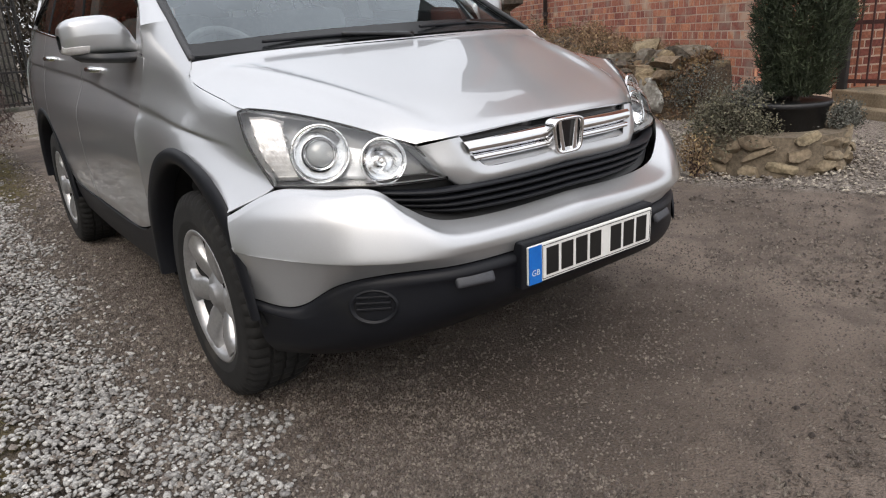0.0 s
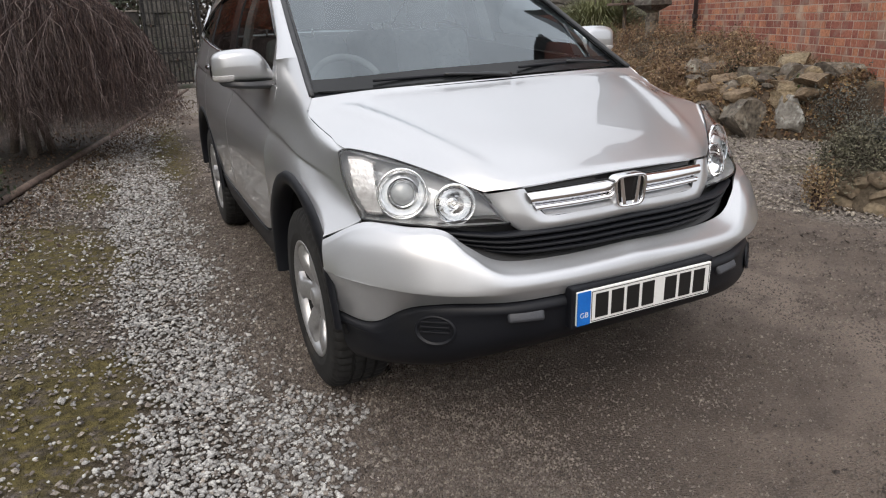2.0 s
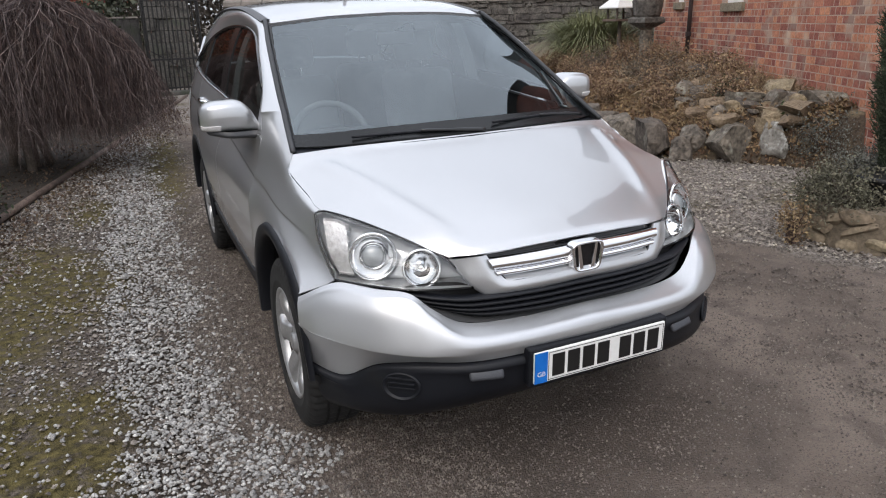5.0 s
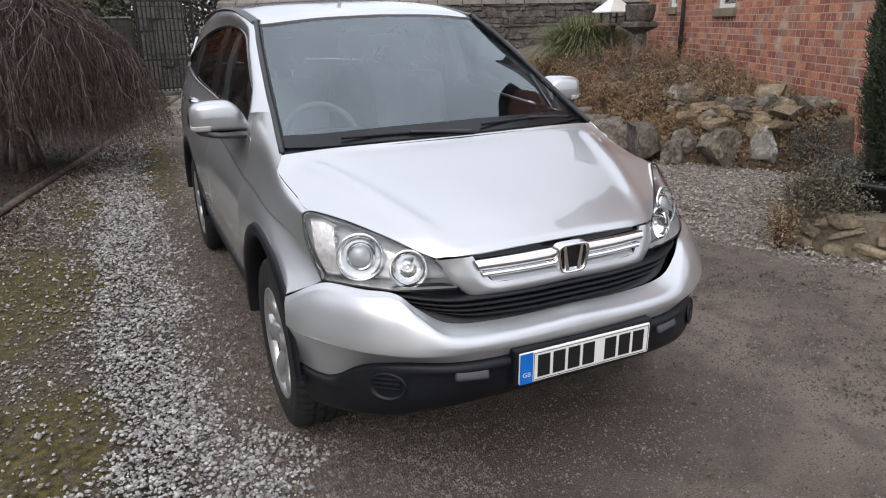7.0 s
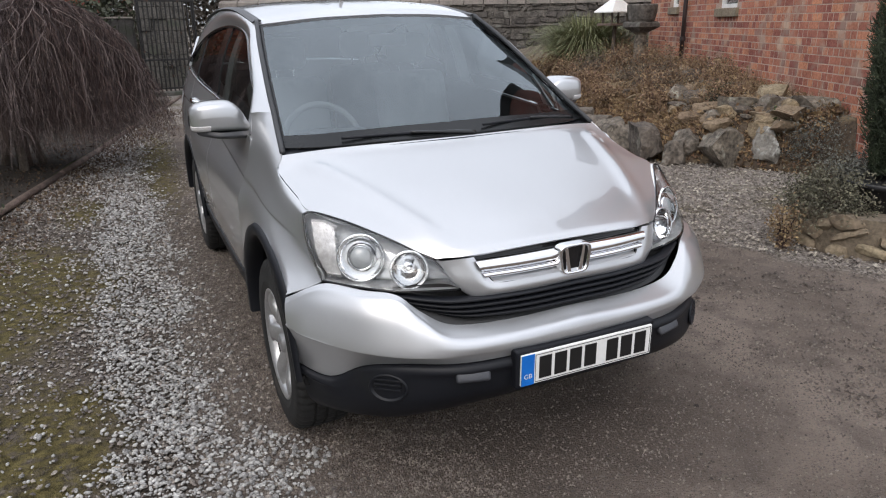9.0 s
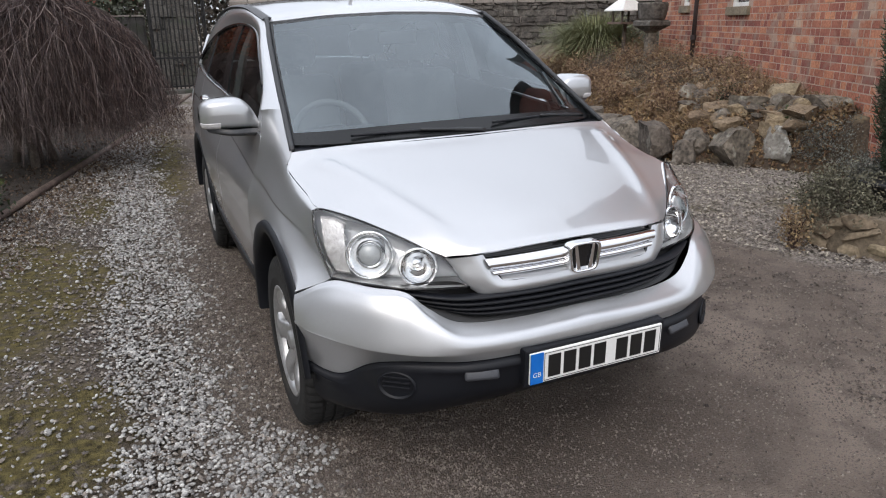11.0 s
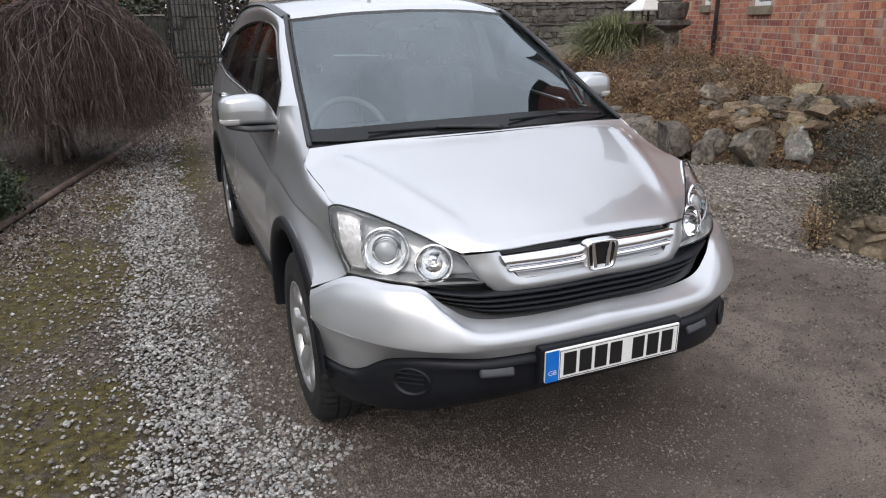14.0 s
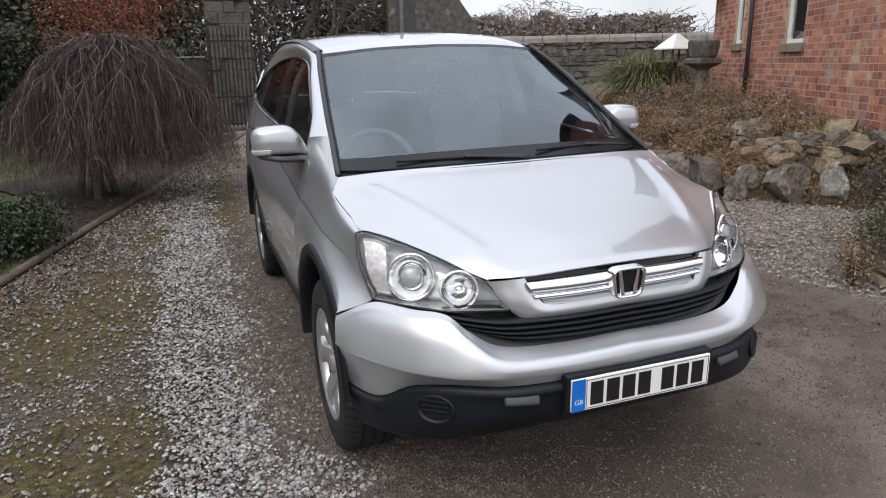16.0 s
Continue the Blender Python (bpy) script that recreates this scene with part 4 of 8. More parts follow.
strip("window_moulding", [(flank(y, z) - 0.003, y, z - 0.004) for y, z in DLO_LO[1:]], 0.007, M["chrome"], "bright window moulding")
strip("window_seal", [(flank(y, z) + 0.004, y, z - 0.004) for y, z in DLO_TOP[1:]], 0.009, M["gloss_black"], "black window seal")
strip("screen_seal", [(x + 0.006, y, z + 0.003) for x, y, z in [(-0.735, 0.088, 1.098), (-0.721, 0.205, 1.158)] + ROOF_EDGE[:4]], 0.0115, M["trim_dark"], "grey windscreen pillar trim")


# ---- nose: grille surround, bright bars, emblem, lower grille
def loft_bar(name, top, bottom, depth, mat, parent, label="", n=30):
    """A bar across the nose between two half curves (centre to end), with a rounded front, whole across the car."""
    t, b = spline(top, n), spline(bottom, n)
    mid = (t + b) / 2 + np.array([0, -depth, 0])
    back_t, back_b = t + np.array([0, 0.03, 0]), b + np.array([0, 0.03, 0])
    q1, q3 = t * 0.75 + b * 0.25 + np.array([0, -depth * 0.8, 0]), t * 0.25 + b * 0.75 + np.array([0, -depth * 0.8, 0])
    g = mirrored(np.array([back_t, t, q1, mid, q3, b, back_b]))
    return panel(name, g, mat, parent, label, 0)


SUR_IN_T = [(0, -0.800, 0.868), (-0.17, -0.794, 0.866), (-0.29, -0.776, 0.862), (-0.325, -0.768, 0.858)]
SUR_IN_B = [(0, -0.832, 0.792), (-0.15, -0.826, 0.788), (-0.25, -0.808, 0.781), (-0.288, -0.792, 0.782)]
# silver surround: a broad U under and beside the bright bars
SUR = ([(-0.335, -0.764, 0.866), (-0.318, -0.776, 0.835), (-0.298, -0.792, 0.800), (-0.270, -0.806, 0.782), (-0.18, -0.824, 0.785), (0, -0.834, 0.792)],
       [(-0.372, -0.758, 0.864), (-0.352, -0.776, 0.825), (-0.325, -0.796, 0.780), (-0.290, -0.810, 0.758), (-0.18, -0.830, 0.760), (0, -0.842, 0.770)],
       [(-0.434, -0.712, 0.852), (-0.398, -0.756, 0.790), (-0.362, -0.772, 0.750), (-0.320, -0.788, 0.733), (-0.18, -0.816, 0.738), (0, -0.832, 0.750)],
       [(-0.436, -0.690, 0.850), (-0.400, -0.730, 0.785), (-0.362, -0.750, 0.745), (-0.320, -0.762, 0.728), (-0.18, -0.790, 0.732), (0, -0.805, 0.745)])
GRILLE = panel("grille_surround", mirrored(sheet(SUR, 40, 16)[:, ::-1]), M["paint"], CAR, "silver surround of the upper grille", 0.01)
# dark recess behind the bars
g = mirrored(sheet(([(0, -0.772, 0.884), (-0.18, -0.766, 0.880), (-0.338, -0.745, 0.872)], [(0, -0.775, 0.84), (-0.18, -0.768, 0.836), (-0.325, -0.748, 0.83)], [(0, -0.790, 0.775), (-0.16, -0.785, 0.772), (-0.285, -0.765, 0.770)]), 16, 8))
panel("grille_back", g, M["gloss_black"], GRILLE, "dark mesh behind the bright bars", 0)
loft_bar("bright_bar", [(0, -0.805, 0.860), (-0.17, -0.799, 0.857), (-0.335, -0.777, 0.853)], [(0, -0.812, 0.824), (-0.17, -0.806, 0.822), (-0.322, -0.784, 0.820)], 0.012, M["chrome"], GRILLE, "bright chrome grille bar")
loft_bar("bright_bar", [(0, -0.814, 0.820), (-0.17, -0.808, 0.818), (-0.318, -0.787, 0.816)], [(0, -0.812, 0.801), (-0.17, -0.806, 0.799), (-0.306, -0.788, 0.797)], 0.010, M["chrome"], GRILLE, "bright chrome grille bar")
g = mirrored(sheet(([(0, -0.800, 0.800), (-0.16, -0.795, 0.798), (-0.288, -0.780, 0.797)], [(0, -0.835, 0.790), (-0.16, -0.828, 0.786), (-0.28, -0.805, 0.782)]), 16, 4))
panel("grille_shelf", g, M["paint"], GRILLE, "silver ledge under the bright bars", 0)


def emblem():
    """Plain bright badge: a rounded frame, wider at the top, round two leaning bars on black."""
    cy, cz = -0.838, 0.826

    def outline(s, n=40):
        pts = []
        for i in range(n):
            a = 2 * math.pi * i / n
            c, sn = math.cos(a), math.sin(a)
            x = math.copysign(abs(c) ** 0.42, c) * 0.059 * s
            z = math.copysign(abs(sn) ** 0.42, sn) * 0.052 * s
            x *= 1 + 0.13 * z / 0.052
            pts.append((x, z))
        return pts

    o, i2 = outline(1.0), outline(0.84)
    n = len(o)
    v = [(x, cy + 0.03, cz + z) for x, z in o] + [(x, cy + 0.002, cz + z) for x, z in o] + [(x * 0.96, cy - 0.006, cz + z * 0.96) for x, z in o] + [(x, cy - 0.004, cz + z) for x, z in i2] + [(x, cy + 0.008, cz + z) for x, z in i2]
    f = []
    for r in range(4):
        f += [(r * n + k, r * n + (k + 1) % n, (r + 1) * n + (k + 1) % n, (r + 1) * n + k) for k in range(n)]
    badge = part("badge", (v, f), M["chrome"], GRILLE, "bright chrome badge frame", True)
    v = [(x * 1.02, cy + 0.007, cz + z * 1.02) for x, z in i2]
    part("badge_field", (v, [tuple(range(n))]), M["gloss_black"], badge, "black badge field")
    for s in (-1, 1):
        bm = bmesh.new()
        pts = [(s * 0.040, 0.045), (s * 0.029, 0.045), (s * 0.014, -0.042), (s * 0.030, -0.042)]
        fr = [bm.verts.new((x, cy - 0.003, cz + z)) for x, z in pts]
        bk = [bm.verts.new((x * 1.0, cy + 0.01, cz + z)) for x, z in pts]
        bm.faces.new(fr)
        bm.faces.new(bk[::-1])
        for k in range(4):
            bm.faces.new((fr[k], bk[k], bk[(k + 1) % 4], fr[(k + 1) % 4]))
        bmesh.ops.bevel(bm, geom=[e2 for e2 in bm.edges if all(w.co.y < cy for w in e2.verts)], offset=0.003, segments=2, profile=0.5, affect="EDGES")
        part("badge_bar", bm, M["chrome"], badge)


emblem()

# lower grille: dark recess with black slats
LG_TOP = [(0, -0.800, 0.752), (-0.18, -0.786, 0.742), (-0.33, -0.752, 0.740), (-0.42, -0.715, 0.775), (-0.575, -0.668, 0.775)]
LG_BOT = [(0, -0.820, 0.655), (-0.25, -0.800, 0.645), (-0.42, -0.762, 0.652), (-0.50, -0.725, 0.690), (-0.58, -0.668, 0.755)]
LGR = panel("lower_grille", mirrored(sheet((LG_TOP, [((a[0] + b[0]) / 2, (a[1] + b[1]) / 2 + 0.02, (a[2] + b[2]) / 2) for a, b in zip(LG_TOP, LG_BOT)], LG_BOT), 30, 6)), M["plate_black"], CAR, "black slatted lower grille", 0)
for z, end in ((0.742, 0.567), (0.722, 0.552), (0.702, 0.528), (0.683, 0.495)):
    a = [(0, -0.838, z + 0.006), (-end * 0.35, -0.826, z + 0.002), (-end * 0.7, -0.786, z), (-end * 0.88, -0.738, z + 0.006), (-end, -0.690, z + 0.014)]
    loft_bar("slat", a, [(x, y - 0.004, zz - 0.012) for x, y, zz in a], 0.007, M["black_plastic"], LGR)


# ---- headlamps
HL_TOP = [(-0.768, -0.346, 0.966), (-0.738, -0.352, 0.971), (-0.665, -0.445, 0.955), (-0.585, -0.548, 0.925), (-0.500, -0.648, 0.884), (-0.438, -0.712, 0.845), (-0.385, -0.757, 0.775)]
HL_BOT = [(-0.762, -0.508, 0.778), (-0.742, -0.535, 0.777), (-0.690, -0.600, 0.776), (-0.625, -0.665, 0.774), (-0.560, -0.705, 0.768), (-0.480, -0.732, 0.764), (-0.380, -0.762, 0.762)]


def headlamp(s):
    mid = [((a[0] + b[0]) / 2 * 1.01, (a[1] + b[1]) / 2 - 0.022, (a[2] + b[2]) / 2 + 0.012) for a, b in zip(HL_TOP, HL_BOT)]
    mid[0] = (-0.778, -0.412, 0.882)
    mid[-1] = (-0.383, -0.764, 0.768)
    gl = sheet((HL_TOP, mid, HL_BOT), 40, 16)
    back = gl.copy()
    back[:, :, 1] += 0.11
    back[:, :, 0] *= 0.965
    if s < 0:
        gl, back = flip(gl), flip(back)
    lamp = panel("headlamp", gl, M["lens"], CAR, "clear headlamp with two round chrome bowls", 0)
    lamp.visible_shadow = False
    # dark seal round the lens
    m, n = gl.shape[:2]
    ring = [gl[0, j] for j in range(n)] + [gl[i, -1] for i in range(1, m)] + [gl[-1, j] for j in range(n - 2, -1, -1)] + [gl[i, 0] for i in range(m - 2, -1, -1)]
    v, f = tube_np(np.array(ring) + [0, 0.004, 0], 0.0038, 6, False)
    part("lamp_seal", (v, f), M["gloss_black"], lamp, "black seal round the lens", True)
    # housing: back wall and sides
    vs = [tuple(p) for p in back.reshape(-1, 3)]
    fs = [(i * n + j, i * n + j + 1, (i + 1) * n + j + 1, (i + 1) * n + j) for i in range(m - 1) for j in range(n - 1)]
    rr = [(0, j) for j in range(n)] + [(i, n - 1) for i in range(1, m)] + [(m - 1, j) for j in range(n - 2, -1, -1)] + [(i, 0) for i in range(m - 2, 0, -1)]
    b0 = len(vs)
    vs += [tuple(gl[i, j] + np.array([0, 0.006, 0])) for i, j in rr]
    k = len(rr)
    fs += [(rr[i][0] * n + rr[i][1], rr[(i + 1) % k][0] * n + rr[(i + 1) % k][1], b0 + (i + 1) % k, b0 + i) for i in range(k)]
    part("lamp_housing", (vs, fs), M["lamp_bezel"], lamp, "silver lamp housing", True)

    def bowl(name, c, r, depth, out, mats, lens_r=0.0):
        """A round reflector bowl that looks along -y and a little outwards."""
        c = np.array([c[0] * (1 if s > 0 else -1), c[1], c[2]])
        ax = np.array([out * (-1 if s > 0 else 1), -1.0, 0.22])
        ax /= np.linalg.norm(ax)
        ux = np.cross(ax, [0, 0, 1.0])
        uz = np.cross(ux, ax)
        prof = [(r * 1.10, 0.004), (r * 1.08, 0.012), (r, 0.010), (r * 0.97, 0.0), (r * 0.86, -depth * 0.35), (r * 0.66, -depth * 0.7), (r * 0.42, -depth * 0.92), (r * 0.12, -depth)]
        vs, fs, N = [], [], 36
        for q, d in prof:
            vs += [tuple(c + ux * q * math.cos(a) + uz * q * math.sin(a) + ax * d) for a in np.linspace(0, 2 * math.pi, N, endpoint=False)]
        for i in range(len(prof) - 1):
            fs += [(i * N + j, i * N + (j + 1) % N, (i + 1) * N + (j + 1) % N, (i + 1) * N + j) for j in range(N)]
        bw = part(name, (vs, fs), M["reflector"], lamp, "round chrome reflector", True)
        if lens_r:
            vs, fs = [], []
            prof = [(lens_r * 1.18, -0.03), (lens_r * 1.18, 0.0), (lens_r * 1.02, 0.004)]
            for q, d in prof:
                vs += [tuple(c + ux * q * math.cos(a) + uz * q * math.sin(a) + ax * d) for a in np.linspace(0, 2 * math.pi, N, endpoint=False)]
            for i in range(len(prof) - 1):
                fs += [(i * N + j, i * N + (j + 1) % N, (i + 1) * N + (j + 1) % N, (i + 1) * N + j) for j in range(N)]
            part("lens_ring", (vs, fs), M["chrome"], bw, "bright ring", True)
            vs, fs = [], []
            rows = 6
            for i in range(rows + 1):
                q = lens_r * math.cos(i / rows * math.pi / 2 * 0.999)
                d = 0.45 * lens_r * math.sin(i / rows * math.pi / 2)
                vs += [tuple(c + ux * q * math.cos(a) + uz * q * math.sin(a) + ax * d) for a in np.linspace(0, 2 * math.pi, N, endpoint=False)]
            for i in range(rows):
                fs += [(i * N + j, i * N + (j + 1) % N, (i + 1) * N + (j + 1) % N, (i + 1) * N + j) for j in range(N)]
            part("projector_lens", (vs, fs), M["projector"], bw, "grey glass projector lens", True)
        else:
            v, f = tube_np([tuple(c + ax * (-depth)), tuple(c + ax * (-depth * 0.3)), tuple(c + ax * (-depth * 0.15))], [r * 0.2, r * 0.2, r * 0.08], 14)
            part("bulb_cap", (v, f), M["chrome"], bw, "bright bulb shield", True)
        return bw

    bowl("dipped_bowl", (-0.640, -0.548, 0.850), 0.074, 0.045, 0.42, None, 0.037)
    bowl("main_bowl", (-0.516, -0.660, 0.822), 0.059, 0.042, 0.34, None)
    # turn-signal block at the outer end, ribbed clear plastic
    blk = sheet(([(-0.750, -0.375, 0.950), (-0.715, -0.405, 0.948), (-0.690, -0.440, 0.935)], [(-0.757, -0.440, 0.860), (-0.730, -0.470, 0.858), (-0.705, -0.500, 0.855)], [(-0.745, -0.500, 0.800), (-0.725, -0.525, 0.800), (-0.708, -0.545, 0.800)]), 12, 30)
    for i in range(blk.shape[0]):
        blk[i, :, 1] += 0.006 * (i % 2)
        blk[i, ::2, 1] += 0.004 * ((i // 3) % 2)
        blk[i, 1::2, 1] += 0.004 * ((i // 3 + 1) % 2)
    if s < 0:
        blk = flip(blk)
    panel("turn_signal", blk, M["facets"], lamp, "ribbed clear turn-signal block", 0.012)


M["projector"] = surface("projector", (0.35, 0.37, 0.38), (0.42, 0.44, 0.45), 6, 0.06, 0.0, 50, spec=0.8, coat=1.0)
headlamp(1)
headlamp(-1)


# ---- number plate: characters are left as plain bars
def number_plate():
    m = Matrix.Translation((0.008, -0.918, 0.512)) @ pose(0, 0, 0, 2, 0, -0.4)
    bm = bmesh.new()
    box(bm, (-0.26, -0.006, -0.0555), (0.26, 0.004, 0.0555), 0.003)
    pl = part("number_plate", bm, M["plate_white"], CAR, "white number plate with a blue end band")
    pl.matrix_basis = m
    bm = bmesh.new()
    box(bm, (-0.275, 0.002, -0.068), (0.275, 0.040, 0.068), 0.006)
    part("plate_mount", bm, M["black_plastic"], pl, "black plastic plinth")
    bm = bmesh.new()
    box(bm, (-0.259, -0.0078, -0.0545), (-0.212, -0.0055, 0.0545), 0.0)
    part("blue_band", bm, M["plate_blue"], pl, "blue end band")
    for lo, hi in (((-0.208, 0.0480), (0.254, 0.0495)), ((-0.208, -0.0495), (0.254, -0.0480)), ((0.2525, -0.0495), (0.254, 0.0495)), ((-0.208, -0.0495), (-0.2065, 0.0495))):
        bm = bmesh.new()
        box(bm, (lo[0], -0.0072, lo[1]), (hi[0], -0.0055, hi[1]))
        part("border_line", bm, M["plate_black"], pl)
    x = -0.193
    for k in range(7):
        if k == 4:
            x += 0.030
        bm = bmesh.new()
        box(bm, (x, -0.0078, -0.0395), (x + 0.046, -0.0055, 0.0395), 0.0)
        part("plain_bar", bm, M["plate_black"], pl)
        x += 0.0585
    cu = bpy.data.curves.new("country_mark", "FONT")
    cu.body, cu.size, cu.align_x, cu.align_y = "GB", 0.024, "CENTER", "CENTER"
    tmp = bpy.data.objects.new("country_mark", cu)
    scene.collection.objects.link(tmp)
    bpy.context.view_layer.update()
    me = bpy.data.meshes.new_from_object(tmp.evaluated_get(bpy.context.evaluated_depsgraph_get()))
    bpy.data.objects.remove(tmp)
    ob = part("country_mark", me, None, pl, "white letters GB")
    me.materials.clear()
    me.materials.append(M["plate_white"])
    ob.matrix_basis = Matrix.Translation((-0.2355, -0.0092, -0.022)) @ pose(0, 0, 0, 90, 0, 0)


number_plate()

# ---- details in the lower bumper
for s in (-1, 1):
    bm = bmesh.new()
    # oblong recess as a tilted pad; its grey holds the light it catches
    box(bm, (-0.056, -0.009, -0.017), (0.056, 0.012, 0.017), 0.0085)
    ob = part("recess_glint", bm, M["pad_glint"], CAR, "oblong bumper recess as a raised pad, its caught light in the grey", True)
    ob.matrix_basis = Matrix.Translation((s * 0.395, -0.868, 0.506)) @ pose(0, 0, 0, -28, 0, s * 16)
    fog = [(0.060, 0.014), (0.056, 0.0080), (0.053, 0.0082), (0.047, 0.022), (0.0, 0.028)]
    vs, fs, N = [], [], 32
    for r, d in fog:
        vs += [(r * 1.12 * math.cos(a), d, r * 0.82 * math.sin(a)) for a in np.linspace(0, 2 * math.pi, N, endpoint=False)]
    for i in range(len(fog) - 1):
        fs += [(i * N + j, i * N + (j + 1) % N, (i + 1) * N + (j + 1) % N, (i + 1) * N + j) for j in range(N)]
    ob = part("fog_lamp_blank", (vs, fs), M["black_plastic"], CAR, "black blanking disc with slats", True)
    ob.matrix_basis = Matrix.Translation((s * 0.645, -0.748, 0.464)) @ pose(0, 0, 0, -4, 0, s * 39)
    for k in range(3):
        bm = bmesh.new()
        box(bm, (-0.046, 0.0075, -0.008 + k * 0.016), (0.046, 0.022, -0.001 + k * 0.016), 0.002)
        part("slat", bm, M["black_plastic"], ob)


# ---- wheel arches and wheels
def arch_trim(yc, a0, a1):
    rows = []
    for r, dx in ((0.0, 0.004), (-0.008, -0.013), (0.462, -0.013), (0.447, -0.008), (0.440, 0.010), (0.440, 0.06)):
        row = []
        for a in np.linspace(a0, a1, 41):
            q = r if r > 0.1 else float(np.interp(a, (0, 16, 29, 45, 95, 110, 122, 134, 146, 160, 180), (0.490, 0.492, 0.508, 0.496, 0.492, 0.500, 0.522, 0.540, 0.525, 0.495, 0.490))) + r
            if yc > 1:
                q = r if r > 0.1 else 0.490 + r
            y, z = yc + q * math.cos(radians(a)), 0.36 + q * math.sin(radians(a))
            row.append((-0.868 + dx + 0.02 * max(0, 0.55 - z), y, z))
        rows.append(row)
    both("arch_trim", np.array(rows), M["black_plastic"], CAR, "black plastic wheel-arch trim", 0)
    rows = []
    for x in (-0.845, -0.52):
        rows.append([(x, yc + 0.452 * math.cos(radians(a)), 0.36 + 0.452 * math.sin(radians(a))) for a in np.linspace(-4, 176, 31)])
    both("arch_liner", np.array(rows), M["under"], CAR, "dark wheel-arch liner", 0)


arch_trim(FRONT_AXLE - 0.01, -4, 172)
arch_trim(REAR_AXLE, 2, 180)


def wheel_meshes():
    # profile: half width, radius, and whether the sideways grooves cut it
    tyre = [(-0.105, 0.226, 0), (-0.113, 0.255, 0), (-0.1145, 0.262, 0), (-0.112, 0.268, 0), (-0.114, 0.300, 0), (-0.109, 0.322, 0), (-0.107, 0.328, 1), (-0.096, 0.344, 1), (-0.078, 0.351, 1), (-0.050, 0.353, 1), (-0.047, 0.344, 0), (-0.039, 0.344, 0), (-0.036, 0.354, 1), (-0.006, 0.354, 1),
            (-0.004, 0.345, 0), (0.004, 0.345, 0), (0.006, 0.354, 1), (0.036, 0.354, 1), (0.039, 0.344, 0), (0.047, 0.344, 0), (0.050, 0.353, 1), (0.078, 0.351, 1), (0.096, 0.344, 1), (0.107, 0.328, 0), (0.113, 0.290, 0), (0.105, 0.226, 0)]
    N = 168
    vs, fs = [], []
    for i, (x, r, cut) in enumerate(tyre):
        for j in range(N):
            a = 2 * math.pi * (j + (0.9 if x > 0 else 0.0)) / N
            rr = r - (0.008 if cut and j % 3 == 0 else 0)
            vs.append((x, rr * math.cos(a), rr * math.sin(a)))
    for i in range(len(tyre) - 1):
        fs += [(i * N + j, i * N + (j + 1) % N, (i + 1) * N + (j + 1) % N, (i + 1) * N + j) for j in range(N)]
    t = mesh_np("tyre", vs, fs, M["rubber"], True)
    t.set_sharp_from_angle(angle=radians(35))
    N = 64
    prof = [(-0.098, 0.229), (-0.106, 0.229), (-0.108, 0.222), (-0.100, 0.212), (-0.088, 0.204), (-0.074, 0.200)]
    vs, fs = [], []
    for x, r in prof:
        vs += [(x, r * math.cos(2 * math.pi * j / N), r * math.sin(2 * math.pi * j / N)) for j in range(N)]
    for i in range(len(prof) - 1):
        fs += [(i * N + j, i * N + (j + 1) % N, (i + 1) * N + (j + 1) % N, (i + 1) * N + j) for j in range(N)]
    rim = mesh_np("rim", vs, fs, M["alloy"], True)
    # one broad spoke, dished, flaring to the rim
    g = []
    for r, w, x in ((0.030, 0.030, -0.060), (0.070, 0.039, -0.072), (0.110, 0.043, -0.088), (0.145, 0.038, -0.097), (0.175, 0.042, -0.100), (0.207, 0.070, -0.096)):
        g.append([(x + 0.035, -w, r * 0.985), (x + 0.006, -w * 0.97, r * 0.985), (x - 0.002, -w * 0.7, r), (x - 0.005, 0, r), (x - 0.002, w * 0.7, r), (x + 0.006, w * 0.97, r * 0.985), (x + 0.035, w, r * 0.985)])
    gs = through_rows(g, 10)
    m, n = gs.shape[:2]
    sp = mesh_np("spoke", gs.reshape(-1, 3), [(i * n + j, i * n + j + 1, (i + 1) * n + j + 1, (i + 1) * n + j) for i in range(m - 1) for j in range(n - 1)], M["alloy"], True)
    hub = [(-0.060, 0.082), (-0.074, 0.078), (-0.078, 0.042), (-0.092, 0.038), (-0.096, 0.030), (-0.097, 0.0)]
    vs, fs = [], []
    for x, r in hub:
        vs += [(x, r * math.cos(2 * math.pi * j / 32), r * math.sin(2 * math.pi * j / 32)) for j in range(32)]
    for i in range(len(hub) - 1):
        fs += [(i * 32 + j, i * 32 + (j + 1) % 32, (i + 1) * 32 + (j + 1) % 32, (i + 1) * 32 + j) for j in range(32)]
    hb = mesh_np("hub", vs, fs, M["alloy"], True)
    # black plug fills the rim: shade between the spokes, put in as colour
    v, f = tube_np([(-0.072, 0, 0), (-0.040, 0, 0), (0.09, 0, 0)], 0.199, 40)
    disc = mesh_np("wheel_well", v, f, M["under"])
    return t, rim, sp, hb, disc


TYRE, RIM, SPOKE, HUB, DISC = wheel_meshes()
